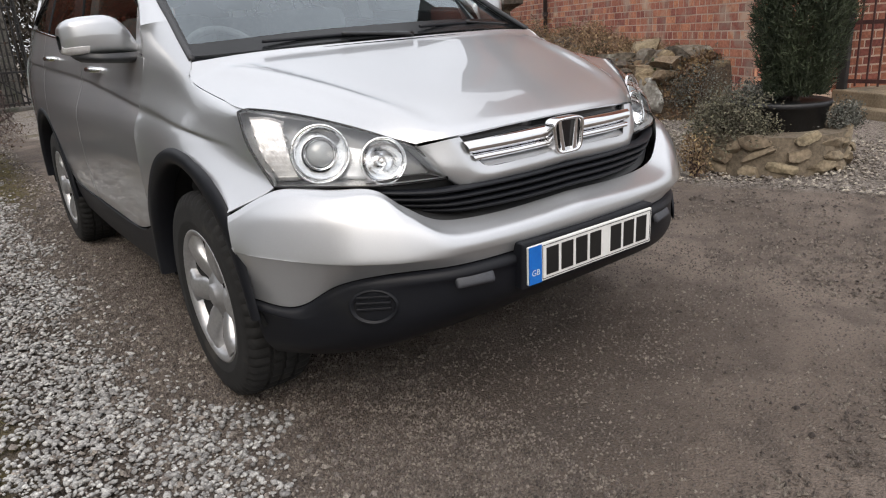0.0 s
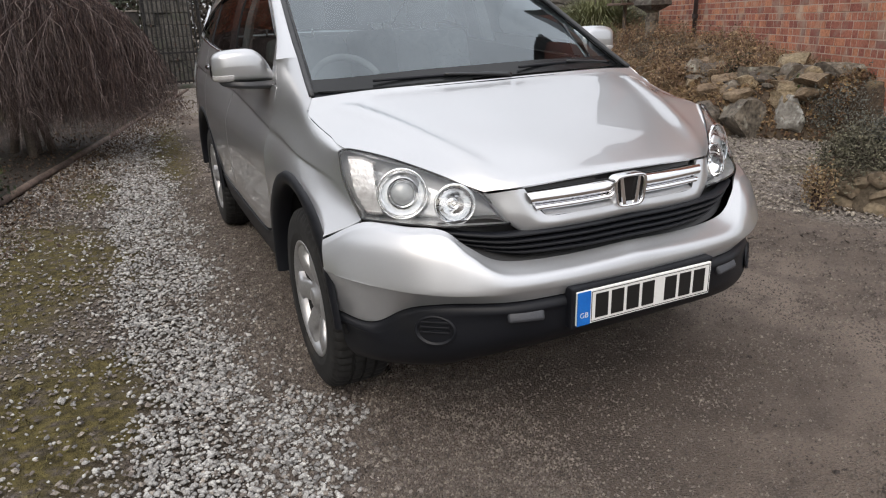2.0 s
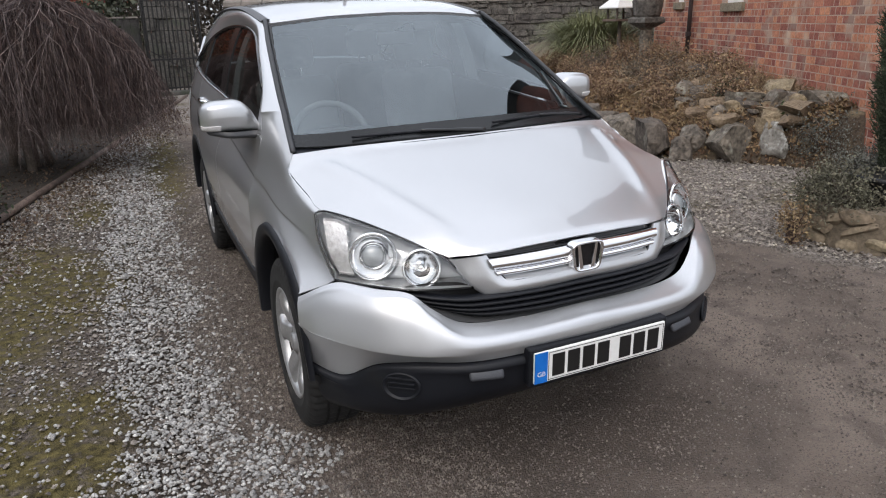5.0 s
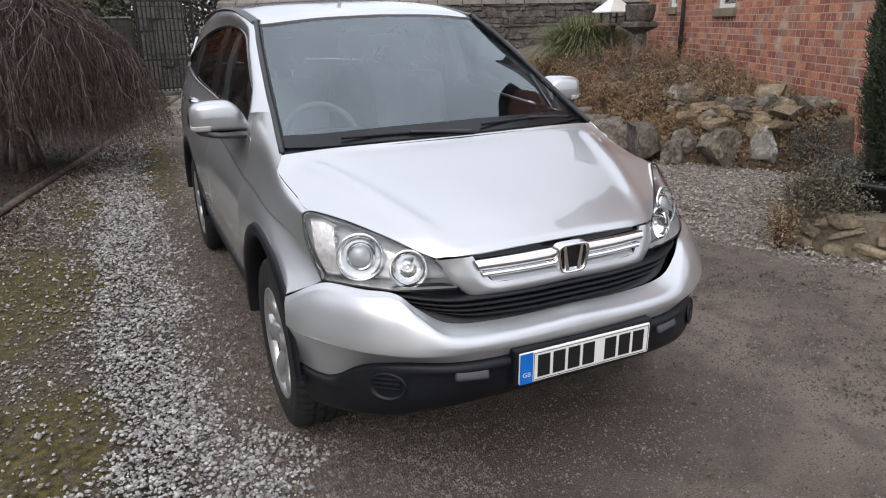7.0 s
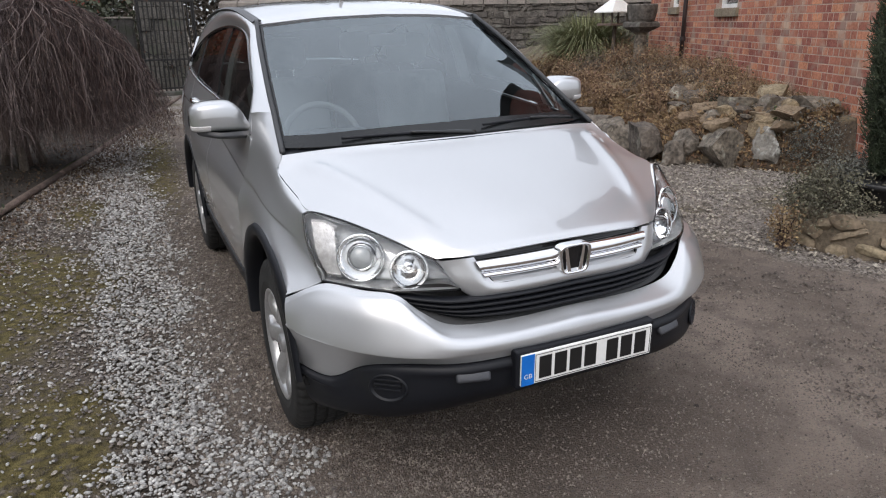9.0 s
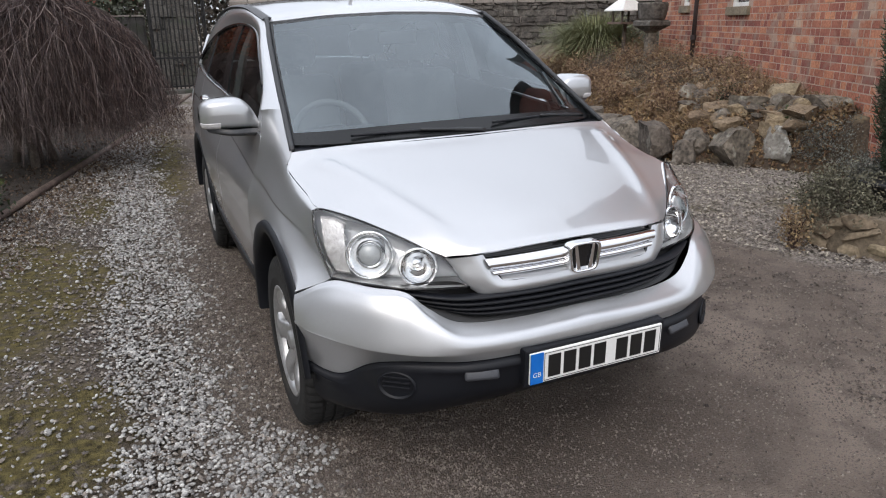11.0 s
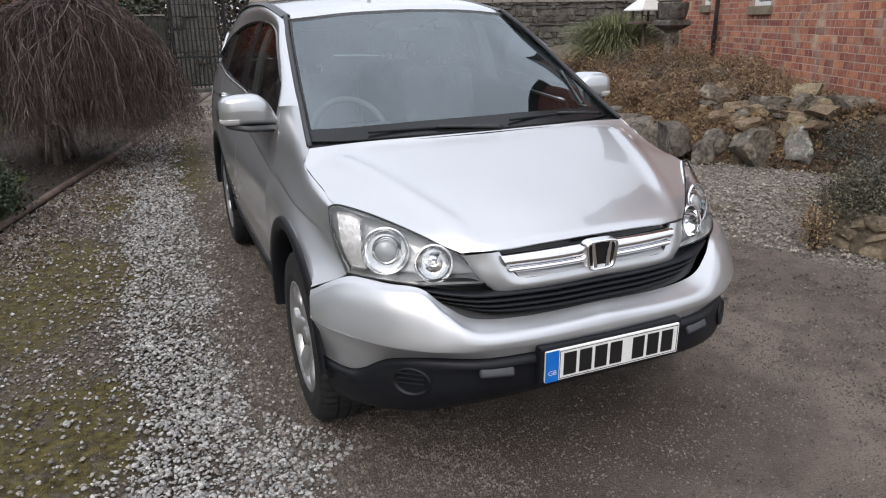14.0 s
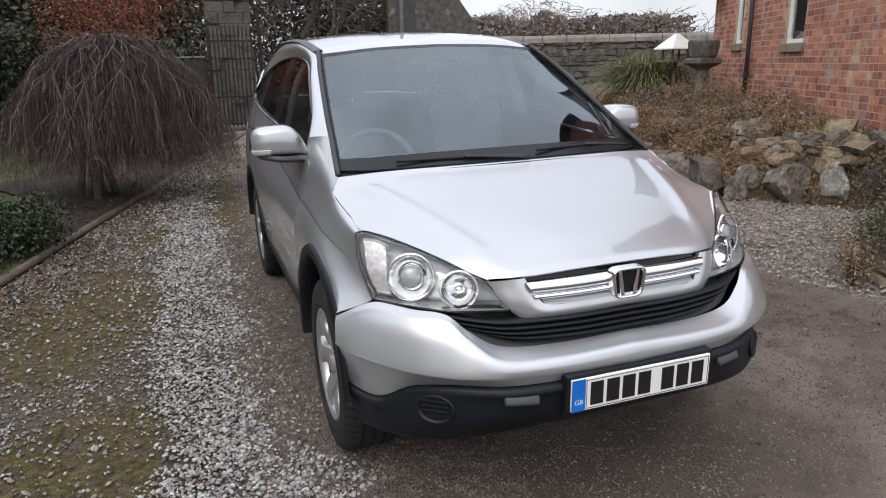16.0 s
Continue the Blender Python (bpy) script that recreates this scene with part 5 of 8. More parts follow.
for s in (1, -1):
    for y in (FRONT_AXLE, REAR_AXLE):
        w = new("wheel")
        w.parent = CAR
        w["label"] = "alloy wheel with a worn black tyre"
        w.matrix_basis = Matrix.Translation((-0.742 * s, y, AXLE_Z)) @ pose(0, 0, 0, 8, 0, 0 if s > 0 else 180)
        part("tyre", TYRE, None, w, "black tyre")
        part("rim", RIM, None, w, "silver alloy rim")
        for k in range(6):
            part("spoke", SPOKE, None, w).matrix_basis = pose(0, 0, 0, 60 * k + 18, 0, 0)
        part("hub", HUB, None, w)
        part("wheel_well", DISC, None, w, "black plug behind the spokes for the shade in the gaps")


# ---- door mirrors
def mirror(s):
    def at(p):
        return (p[0] * s, p[1], p[2])
    rows = []
    # housing shell: rings from the outer end to the inner end
    for x, z0, z1, y0, y1 in ((-1.058, 1.165, 1.212, 0.585, 0.650), (-1.052, 1.148, 1.240, 0.560, 0.672), (-1.022, 1.142, 1.264, 0.530, 0.685), (-0.955, 1.140, 1.272, 0.515, 0.690), (-0.888, 1.138, 1.268, 0.515, 0.685), (-0.845, 1.136, 1.232, 0.525, 0.675), (-0.815, 1.134, 1.172, 0.540, 0.660)):
        ring = []
        for a in np.linspace(0, 2 * math.pi, 25):
            c, sn = math.cos(a), math.sin(a)
            ring.append(((z := (z0 + z1) / 2 + math.copysign(abs(sn) ** 0.45, sn) * (z1 - z0) / 2) and x, (y0 + y1) / 2 - math.copysign(abs(c) ** 0.55, c) * (y1 - y0) / 2, z))
        rows.append(ring)
    g = through_rows(rows, 18)
    g[:, :, 0] *= s
    shell = g
    mir = panel("door_mirror", g, M["paint"], CAR, "silver door-mirror housing", 0, (s * -0.94, 0.6, 1.19))
    mir.matrix_basis = Matrix.Translation((0.045 * s, 0, 0))
    lo = [[(x, y, z) for x, y, z in r] for r in ([(-1.042, 0.585, 1.160), (-0.95, 0.520, 1.142), (-0.84, 0.528, 1.138), (-0.775, 0.470, 1.140)], [(-1.030, 0.575, 1.128), (-0.95, 0.515, 1.112), (-0.84, 0.515, 1.108), (-0.785, 0.455, 1.105)], [(-1.000, 0.600, 1.108), (-0.94, 0.560, 1.096), (-0.84, 0.555, 1.086), (-0.790, 0.500, 1.082)], [(-1.000, 0.660, 1.112), (-0.94, 0.640, 1.100), (-0.84, 0.635, 1.092), (-0.795, 0.56, 1.090)], [(-1.035, 0.660, 1.155), (-0.95, 0.660, 1.140), (-0.84, 0.655, 1.136), (-0.79, 0.58, 1.138)])]
    for r in lo:
        r[:] = [(x, y - 0.004, 1.142 + (z - 1.142) * 0.72) for x, y, z in r]
    g = sheet(lo, 16, 14)
    g[:, :, 0] *= s
    # silver in shade: the ground it mirrors is put into dark grey
    panel("mirror_base", g, M["trim_grey"], mir, "silver mirror foot, its shade put in as dark grey", 0.004, (s * -0.9, 0.6, 1.13))
    lens = shell[1:9, 18:24].copy()
    lens += np.array([-0.002 * s, -0.0035, 0])
    panel("side_indicator", lens, M["lens_pale"], mir, "clear side indicator lens", 0.004, (s * -0.94, 0.6, 1.18))
    bm = bmesh.new()
    box(bm, (min(s * -1.01, s * -0.87), 0.676, 1.165), (max(s * -1.01, s * -0.87), 0.684, 1.235), 0.003)
    part("mirror_glass", bm, M["chrome"], mir, "mirror glass")
    # sail plate at the door
    v = [at(p) for p in ((-0.825, 0.468, 1.13), (-0.825, 0.56, 1.137), (-0.776, 0.60, 1.292), (-0.812, 0.468, 1.13), (-0.812, 0.56, 1.137), (-0.764, 0.60, 1.292))]
    part("mirror_sail", (v, [(0, 1, 2), (5, 4, 3), (0, 3, 4, 1), (1, 4, 5, 2), (2, 5, 3, 0)]), M["paint"], mir, "silver sail plate")


mirror(1)
mirror(-1)

# ---- door handles, wipers, cowl
for s in (1, -1):
    for y, z in ((1.20, 1.070), (2.12, 1.122)):
        x = flank(y, z) - 0.022
        v, f = tube_np(spline([(s * (x + 0.028), y - 0.10, z), (s * x, y - 0.075, z + 0.002), (s * (x - 0.006), y, z + 0.004), (s * x, y + 0.075, z + 0.004), (s * (x + 0.028), y + 0.10, z + 0.004)], 16), 0.013, 8)
        part("door_handle", (v, f), M["chrome"], CAR, "bright chrome door handle", True)
g = mirrored(sheet(([(0, -0.010, 1.110), (-0.30, 0.005, 1.108), (-0.56, 0.05, 1.100), (-0.715, 0.10, 1.092)], [(0, 0.035, 1.112), (-0.30, 0.05, 1.111), (-0.56, 0.10, 1.106), (-0.715, 0.17, 1.104)]), 20, 4))
panel("cowl", g, M["black_plastic"], CAR, "black plastic cowl under the windscreen", 0.01)

def on_screen(x, v):
    """A point of the windscreen at half width x, v of the way up."""
    r = int(round(v * (SG.shape[0] - 1)))
    row = SG[r]
    j = int(np.argmin(abs(row[:, 0] - x)))
    return row[j] + np.array([0, -0.008, 0.007])


for a, b in (((0.08, 0.0), (-0.50, 0.03)), ((0.66, 0.02), (0.12, 0.03))):
    p, q = on_screen(*a), on_screen(*b)
    wp = part("wiper", tube_np(spline([p + [0, 0.004, -0.006], p * 0.75 + q * 0.25 + [0, 0.000, 0.004], (p + q) / 2 + [0, -0.004, 0.012]], 12), [0.010] * 6 + [0.007] * 7, 8), M["gloss_black"], CAR, "black wiper arm and blade", True)
    part("wiper_blade", tube_np(spline([p * 0.85 + q * 0.15 + [0, 0, 0.004], (p + q) / 2 + [0, 0, 0.008], q + [0, 0, 0.004]], 16), 0.006, 6), M["black_plastic"], wp, "", True)

# ---- rear end, floor and what shows through the glass
TAIL = ([(0, 3.33, 1.630), (-0.40, 3.31, 1.60), (-0.555, 3.30, 1.52)], [(0, 3.52, 1.30), (-0.45, 3.50, 1.29), (-0.70, 3.42, 1.27)], [(0, 3.60, 1.05), (-0.50, 3.58, 1.05), (-0.80, 3.46, 1.05)], [(0, 3.64, 0.75), (-0.50, 3.62, 0.75), (-0.82, 3.46, 0.72)], [(0, 3.62, 0.42), (-0.50, 3.60, 0.42), (-0.80, 3.42, 0.45)])
TG = mirrored(sheet(TAIL, 20, 30))
panel("tailgate", TG[8:], M["paint"], CAR, "silver tailgate")
panel("rear_window", TG[:9], M["screen"], CAR, "rear window", 0).visible_shadow = False
both("rear_pillar", flank_sheet([(2.99, 1.30), (3.15, 1.305), (3.45, 1.30)], [(3.02, 1.34), (3.15, 1.46), (3.36, 1.50)], 12, 10), M["paint"], CAR)
bm = bmesh.new()
box(bm, (-0.60, -0.42, 0.23), (0.60, 3.40, 0.42), 0.03)
box(bm, (-0.50, -0.52, 0.40), (0.50, 0.40, 0.84), 0.05)
box(bm, (-0.80, 0.50, 0.34), (0.80, 2.05, 0.62), 0.04)
part("underbody", bm, M["under"], CAR, "dark underbody")
bm = bmesh.new()
box(bm, (-0.74, 0.18, 0.60), (0.74, 0.62, 1.055), 0.06)
dash = part("dashboard", bm, M["cabin"], CAR, "dark grey dashboard", True)
bm = bmesh.new()
box(bm, (-0.58, 0.34, 1.03), (-0.22, 0.60, 1.105), 0.03)
part("instrument_hood", bm, M["cabin"], dash)
ang = np.linspace(0, 2 * math.pi, 33)
tilt = Matrix.Translation((-0.40, 0.70, 1.035)) @ pose(0, 0, 0, 62, 0, 0)
wheel_pts = [tilt @ Vector((0.185 * math.cos(a), 0.185 * math.sin(a), 0)) for a in ang]
sw = part("steering_wheel", tube_np(wheel_pts, 0.016, 8, False), M["cabin_grey"], CAR, "dark grey steering wheel", True)
bm = bmesh.new()
box(bm, (-0.075, -0.06, -0.03), (0.075, 0.06, 0.03), 0.02, tilt)
part("wheel_boss", bm, M["cabin"], sw)
for a in (0, math.pi):
    p0, p1 = tilt @ Vector((0.06 * math.cos(a), 0, 0)), tilt @ Vector((0.18 * math.cos(a), 0, 0))
    part("wheel_spoke", tube_np([p0, p1], 0.014, 6), M["cabin"], sw)
for x, y in ((-0.38, 1.35), (0.38, 1.35), (-0.36, 2.25), (0.36, 2.25)):
    bm = bmesh.new()
    box(bm, (x - 0.24, y - 0.50, 0.55), (x + 0.24, y + 0.02, 0.72), 0.05)
    seat = part("seat", bm, M["cabin_grey"], CAR, "grey cloth car seat", True)
    bm = bmesh.new()
    box(bm, (x - 0.23, -0.07, 0.0), (x + 0.23, 0.07, 0.62), 0.06, Matrix.Translation((0, y, 0.68)) @ pose(0, 0, 0, -14, 0, 0))
    part("backrest", bm, M["cabin_grey"], seat, "", True)
    bm = bmesh.new()
    box(bm, (x - 0.13, -0.05, 0.0), (x + 0.13, 0.05, 0.18), 0.045, Matrix.Translation((0, y + 0.16, 1.325)) @ pose(0, 0, 0, -8, 0, 0))
    hr = part("headrest", bm, M["cabin_grey"], seat, "", True)
    for dx in (-0.05, 0.05):
        part("headrest_post", tube_np([(x + dx, y + 0.145, 1.25), (x + dx, y + 0.16, 1.35)], 0.007, 6), M["chrome"], hr, "bright post")
lin = mirrored(sheet([[(p[0] * 0.97, p[1] + 0.03, p[2] - 0.05) for p in r] for r in ROOF], 10, 14))
panel("headlining", lin, M["headlining"], CAR, "pale grey headlining", 0)
bm = bmesh.new()
box(bm, (-0.10, 0.80, 1.455), (0.10, 0.835, 1.52), 0.012)
part("rear_view_mirror", bm, M["cabin"], CAR, "black rear-view mirror", True)


# ---------------------------------------------------------------- ground
def cross_fall(x):
    """The drive rises a little towards the house."""
    return 0.0192 * min(max(x + 0.8, 0.0), 6.0)


def ground_sheet():
    """One sheet to the horizon, finer and slightly uneven near the drive."""
    def axis(lo, hi, step):
        near = np.arange(lo, hi + 1e-6, step)
        far = np.array([2, 5, 10, 25, 60, 150, 400, 900.0])
        return np.concatenate([lo - far[::-1], near, hi + far])
    xs, ys = axis(-6, 10, 0.2), axis(-8, 18, 0.2)
    v = []
    for y in ys:
        for x in xs:
            near = max(0.0, 1 - math.hypot(x * 0.1, (y - 3) * 0.06))
            z = 0.02 * noise.noise(Vector((x * 0.5, y * 0.5, 0))) * near + 0.008 * noise.noise(Vector((x * 2.1, y * 2.1, 3))) * near
            z -= 0.012 * near
            z += cross_fall(x)
            if abs(x) < 1.3 and -1.5 < y < 4:
                z = cross_fall(x) - 0.002
            v.append((x, y, z))
    w = len(xs)
    f = [(j * w + i, j * w + i + 1, (j + 1) * w + i + 1, (j + 1) * w + i) for j in range(len(ys) - 1) for i in range(w - 1)]
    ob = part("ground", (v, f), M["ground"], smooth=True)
    tagged(ob, "brown compacted gravel drive with grit and moss patches", "ground", kind="structure")


ground_sheet()

EDGE_A, EDGE_B = Vector((-2.60, 3.40)), Vector((-0.20, 13.60))
EDGE_DIR = (EDGE_B - EDGE_A).normalized()


def left_of_edge(x, y):
    """Metres by which a point lies on the garden's side of the edging."""
    d = Vector((x, y)) - EDGE_A
    return d.x * -EDGE_DIR.y + d.y * EDGE_DIR.x


def pale_band(x, y):
    """How thickly the pale chips lie at a point, 0 to 1."""
    mid = float(np.interp(y, (-1.2, -0.4, 1.0, 3.4, 6.0, 12.0), (-1.16, -1.22, -1.31, -1.36, -1.45, -1.1)))
    half = float(np.interp(y, (-1.2, -0.4, 1.0, 3.4, 6.0), (0.30, 0.31, 0.27, 0.26, 0.32)))
    d = abs(x - mid) / half + 0.8 * noise.noise(Vector((x * 2.4, y * 1.7, 6))) + 0.4 * noise.noise(Vector((x * 8, y * 8, 6)))
    return min(1.0, max(0.0, (1.15 - d) / 0.35)) * float(np.interp(y, (-2.2, -1.5, 1.4, 3.0, 5.0, 8.0), (0, 1, 1, 0.8, 0.5, 0.35)))


def loose_gravel():
    """Pale chips that lie loose on the drive."""
    g = rng(11)
    pale, mixed, tan = [], [], []
    for _ in range(105000):
        y = -2.1 + 13.5 * g.random() ** 1.9
        x = -2.7 + 1.95 * g.random()
        if left_of_edge(x, y) > -0.02:
            continue
        band, moss = pale_band(x, y), moss_at(x, y)
        q = g.random()
        if q < band * (0.95 - 0.6 * moss) * (0.92 + 0.75 * noise.noise(Vector((x * 3.1, y * 2.3, 12)))):
            pale.append((x, y, 0.002 + 0.007 * g.random()))
        elif q < (0.15 if y < 2.8 else 0.06) * (1 - 0.62 * moss) and x < -0.98 + 0.08 * g.normal():
            pale.append((x, y, 0.003))
    g.shuffle(pale)
    v, f = pebbles_np(pale, 0.0104 * (0.40 + 0.85 * g.random(len(pale)) ** 1.6) * np.interp([p[1] for p in pale], (1, 8), (1, 1.4)), 12)
    ob = part("loose_gravel", (v, f), M["chip"], smooth=True)
    tagged(ob, "pale grey rounded stone chips lying along the drive", "gravel", kind="stuff")
    # greyer stones trodden in beside and between them
    for _ in range(34000):
        y = -2.1 + 13.5 * g.random() ** 1.8
        x = -2.75 + 2.1 * g.random()
        if left_of_edge(x, y) > -0.02 or g.random() < 0.80 * moss_at(x, y):
            continue
        if x < -0.86 + 0.1 * g.normal() or y > 3.2:
            mixed.append((x, y, 0.001))
    # the border before the rockery
    for _ in range(32000):
        x, y = 1.8 + 5 * g.random(), -2.4 + 9 * g.random()
        r = x + 0.33 * y + noise.noise(Vector((x * 0.9, y * 0.9, 5))) * 0.2
        if r < 2.72 or g.random() < 0.2:
            continue
        u, w = (x - 5.68) * 0.448 + (y - 3.05) * 0.894, -((x - 5.68) * 0.894 - (y - 3.05) * 0.448)
        if w < bed_width(u) - 0.1 or math.hypot(x - 3.45, y - 0.44) < 0.52:
            continue
        tan.append((x, y, 0.004 + cross_fall(x)))
    for _ in range(9000):
        s, o = 11.5 * g.random() - 2.6, 0.05 + 0.6 * g.random() ** 1.4
        p = EDGE_A + EDGE_DIR * s - Vector((-EDGE_DIR.y, EDGE_DIR.x)) * o
        if p.y > 0 and g.random() < 0.55 + 0.6 * noise.noise(Vector((p.x * 1.6, p.y * 1.1, 9))):
            mixed.append((p.x, p.y, 0.003))
    v, f = stones_np(mixed, 0.0088 * g.uniform(0.55, 1.4, len(mixed)) * np.interp([p[1] for p in mixed], (1, 8), (1, 1.5)), 15)
    tagged(part("bedded_gravel", (v, f), M["chip_tan"]), "grey-brown stones trodden into the drive's edge", "gravel", kind="stuff")
    v, f = stones_np(tan, 0.0128, 13)
    ob = part("border_gravel", (v, f), M["border_chip"])
    tagged(ob, "tan and grey gravel spread before the rockery", "gravel", kind="stuff")


def moss_tufts():
    """Short moss and grass that grows through the trodden patches."""
    g = rng(16)
    r, t = [], []
    for _ in range(60000):
        y = -1.4 + 10.5 * g.random() ** 1.7
        x = -2.7 + 2.1 * g.random()
        if left_of_edge(x, y) > 0 or g.random() > moss_at(x, y) * (0.45 + 0.9 * noise.noise(Vector((x * 7, y * 7, 1)))):
            continue
        r.append((x, y, -0.004))
        t.append((x + g.normal() * 0.010, y + g.normal() * 0.010, g.uniform(0.003, 0.013)))
    v, f = blades_np(r, t, 0.002, 0.0022, 17, 2)
    tagged(part("moss_tufts", (v, f), M["moss_blade"]), "olive moss and short grass in the trodden drive", "moss", kind="stuff")


def drive_grit():
    """Small sharp grit bedded in the drive: four-sided chips."""
    g = rng(14)
    n = 110000
    x, y = -1.15 + 5.0 * g.random(n) ** 1.5, -2.2 + 5.4 * g.random(n) ** 1.1
    clump = np.array([noise.noise(Vector((a * 1.9, b * 1.9, 8))) + 0.6 * noise.noise(Vector((a * 6, b * 6, 4))) for a, b in zip(x, y)])
    near_track = np.interp(x, (-1.2, -0.7, -0.3, 1.4, 3.0), (1.0, 1.0, 0.5, 0.42, 0.26)) + np.interp(np.hypot((x - 0.7) / 0.9, (y + 0.45) / 0.6), (0.6, 1.2), (0.45, 0.0))
    keep = g.random(n) < near_track * (1 + 1.0 * clump)
    x, y = x[keep], y[keep]
    fx, fy = -1.2 + 0.95 * g.random(52000) ** 1.25, -1.5 + 5.2 * g.random(52000) ** 1.3
    x, y = np.concatenate([x, fx]), np.concatenate([y, fy])
    n = len(x)
    size = 0.0066 * g.uniform(0.5, 1.5, n)
    c = np.stack([x, y, 0.0192 * np.clip(x + 0.8, 0, 6)], 1)
    base = np.array([(1, 0.1, -0.6), (0.1, 0.9, -0.6), (-1, -0.1, -0.6), (-0.1, -0.9, -0.6), (0.1, 0.05, 0.55)])
    v = base[None] * g.uniform(0.6, 1.35, (n, 5, 3)) * size[:, None, None]
    a = g.uniform(0, 2 * np.pi, n)
    ca, sa = np.cos(a)[:, None], np.sin(a)[:, None]
    v = np.stack([ca * v[:, :, 0] - sa * v[:, :, 1], sa * v[:, :, 0] + ca * v[:, :, 1], v[:, :, 2]], 2) + c[:, None, :]
    tri = np.array([(0, 1, 4), (1, 2, 4), (2, 3, 4), (3, 0, 4)])
    f = (np.arange(n)[:, None, None] * 5 + tri[None]).reshape(-1, 3)
    tagged(part("drive_grit", (v.reshape(-1, 3), f), M["grit"]), "small brown and grey grit bedded in the drive", "grit", kind="stuff")
    # a few dark lumps of mud and stone
    p = [(float(a), float(b), cross_fall(float(a))) for a, b in zip(g.uniform(0.2, 3.0, 1500), g.uniform(-2.0, 1.2, 1500)) if noise.noise(Vector((a * 1.4, b * 1.4, 2))) + 0.5 * noise.noise(Vector((a * 5, b * 5, 7))) > 0.12]
    v, f = stones_np(p, 0.0085 * g.uniform(0.5, 1.5, len(p)), 18, 0.6)
    tagged(part("mud_lumps", (v, f), M["crumb"]), "small dark lumps of mud and stone on the drive", "mud", kind="stuff")


# wall frame: u along the house wall, v out from it towards the drive
WALL_A, WALL_D, WALL_OUT = Vector((5.68, 3.05, 0)), Vector((0.448, 0.894, 0)), Vector((-0.894, 0.448, 0))
WALL_M = Matrix(((WALL_D.x, -WALL_OUT.x, 0, WALL_A.x), (WALL_D.y, -WALL_OUT.y, 0, WALL_A.y), (0, 0, 1, 0), (0, 0, 0, 1)))


def at_wall(u, v, z=0.0):
    return WALL_A + WALL_D * u + WALL_OUT * v + Vector((0, 0, z))


def bed_width(u):
    pts = ((-3.0, -0.3), (-1.6, 0.0), (-1.3, 0.30), (-1.0, 0.72), (-0.68, 1.10), (-0.5, 1.6), (0.3, 1.85), (3.0, 2.2), (6.5, 2.9), (12.0, 4.5))
    for (a, p), (b, q) in zip(pts, pts[1:]):
        if u <= b:
            return p + (q - p) * (max(u, a) - a) / (b - a)
    return 4.5


def bed_height(u, v):
    w = bed_width(u)
    if w <= 0.02:
        return 0
    k = min(1.0, max(0.0, v / w))
    return (0.72 + 0.03 * u) * (1 - k ** 2.2) + 0.16 * k * (1 - k) + 0.03 * noise.noise(Vector((u * 2, v * 2, 1)))


loose_gravel()
moss_tufts()
drive_grit()

# ---------------------------------------------------------------- the brick house
COURSE, BRICK_L, BRICK_H = 0.084, 0.222, 0.0735
OPENINGS = ((1.95, 2.62, 1.74, 2.95), (4.72, 5.10, 1.80, 2.95))


def brick_mesh(length):
    bm = bmesh.new()
    box(bm, (0, -0.003, 0), (length, 0.03, BRICK_H), 0.0)
    bmesh.ops.bevel(bm, geom=[e for e in bm.edges if all(v.co.y < 0 for v in e.verts)], offset=0.002, segments=1, profile=0.5, affect="EDGES")
    me = bpy.data.meshes.new("brick")
    bm.to_mesh(me)
    bm.free()
    me.materials.append(M["brick"])
    return me


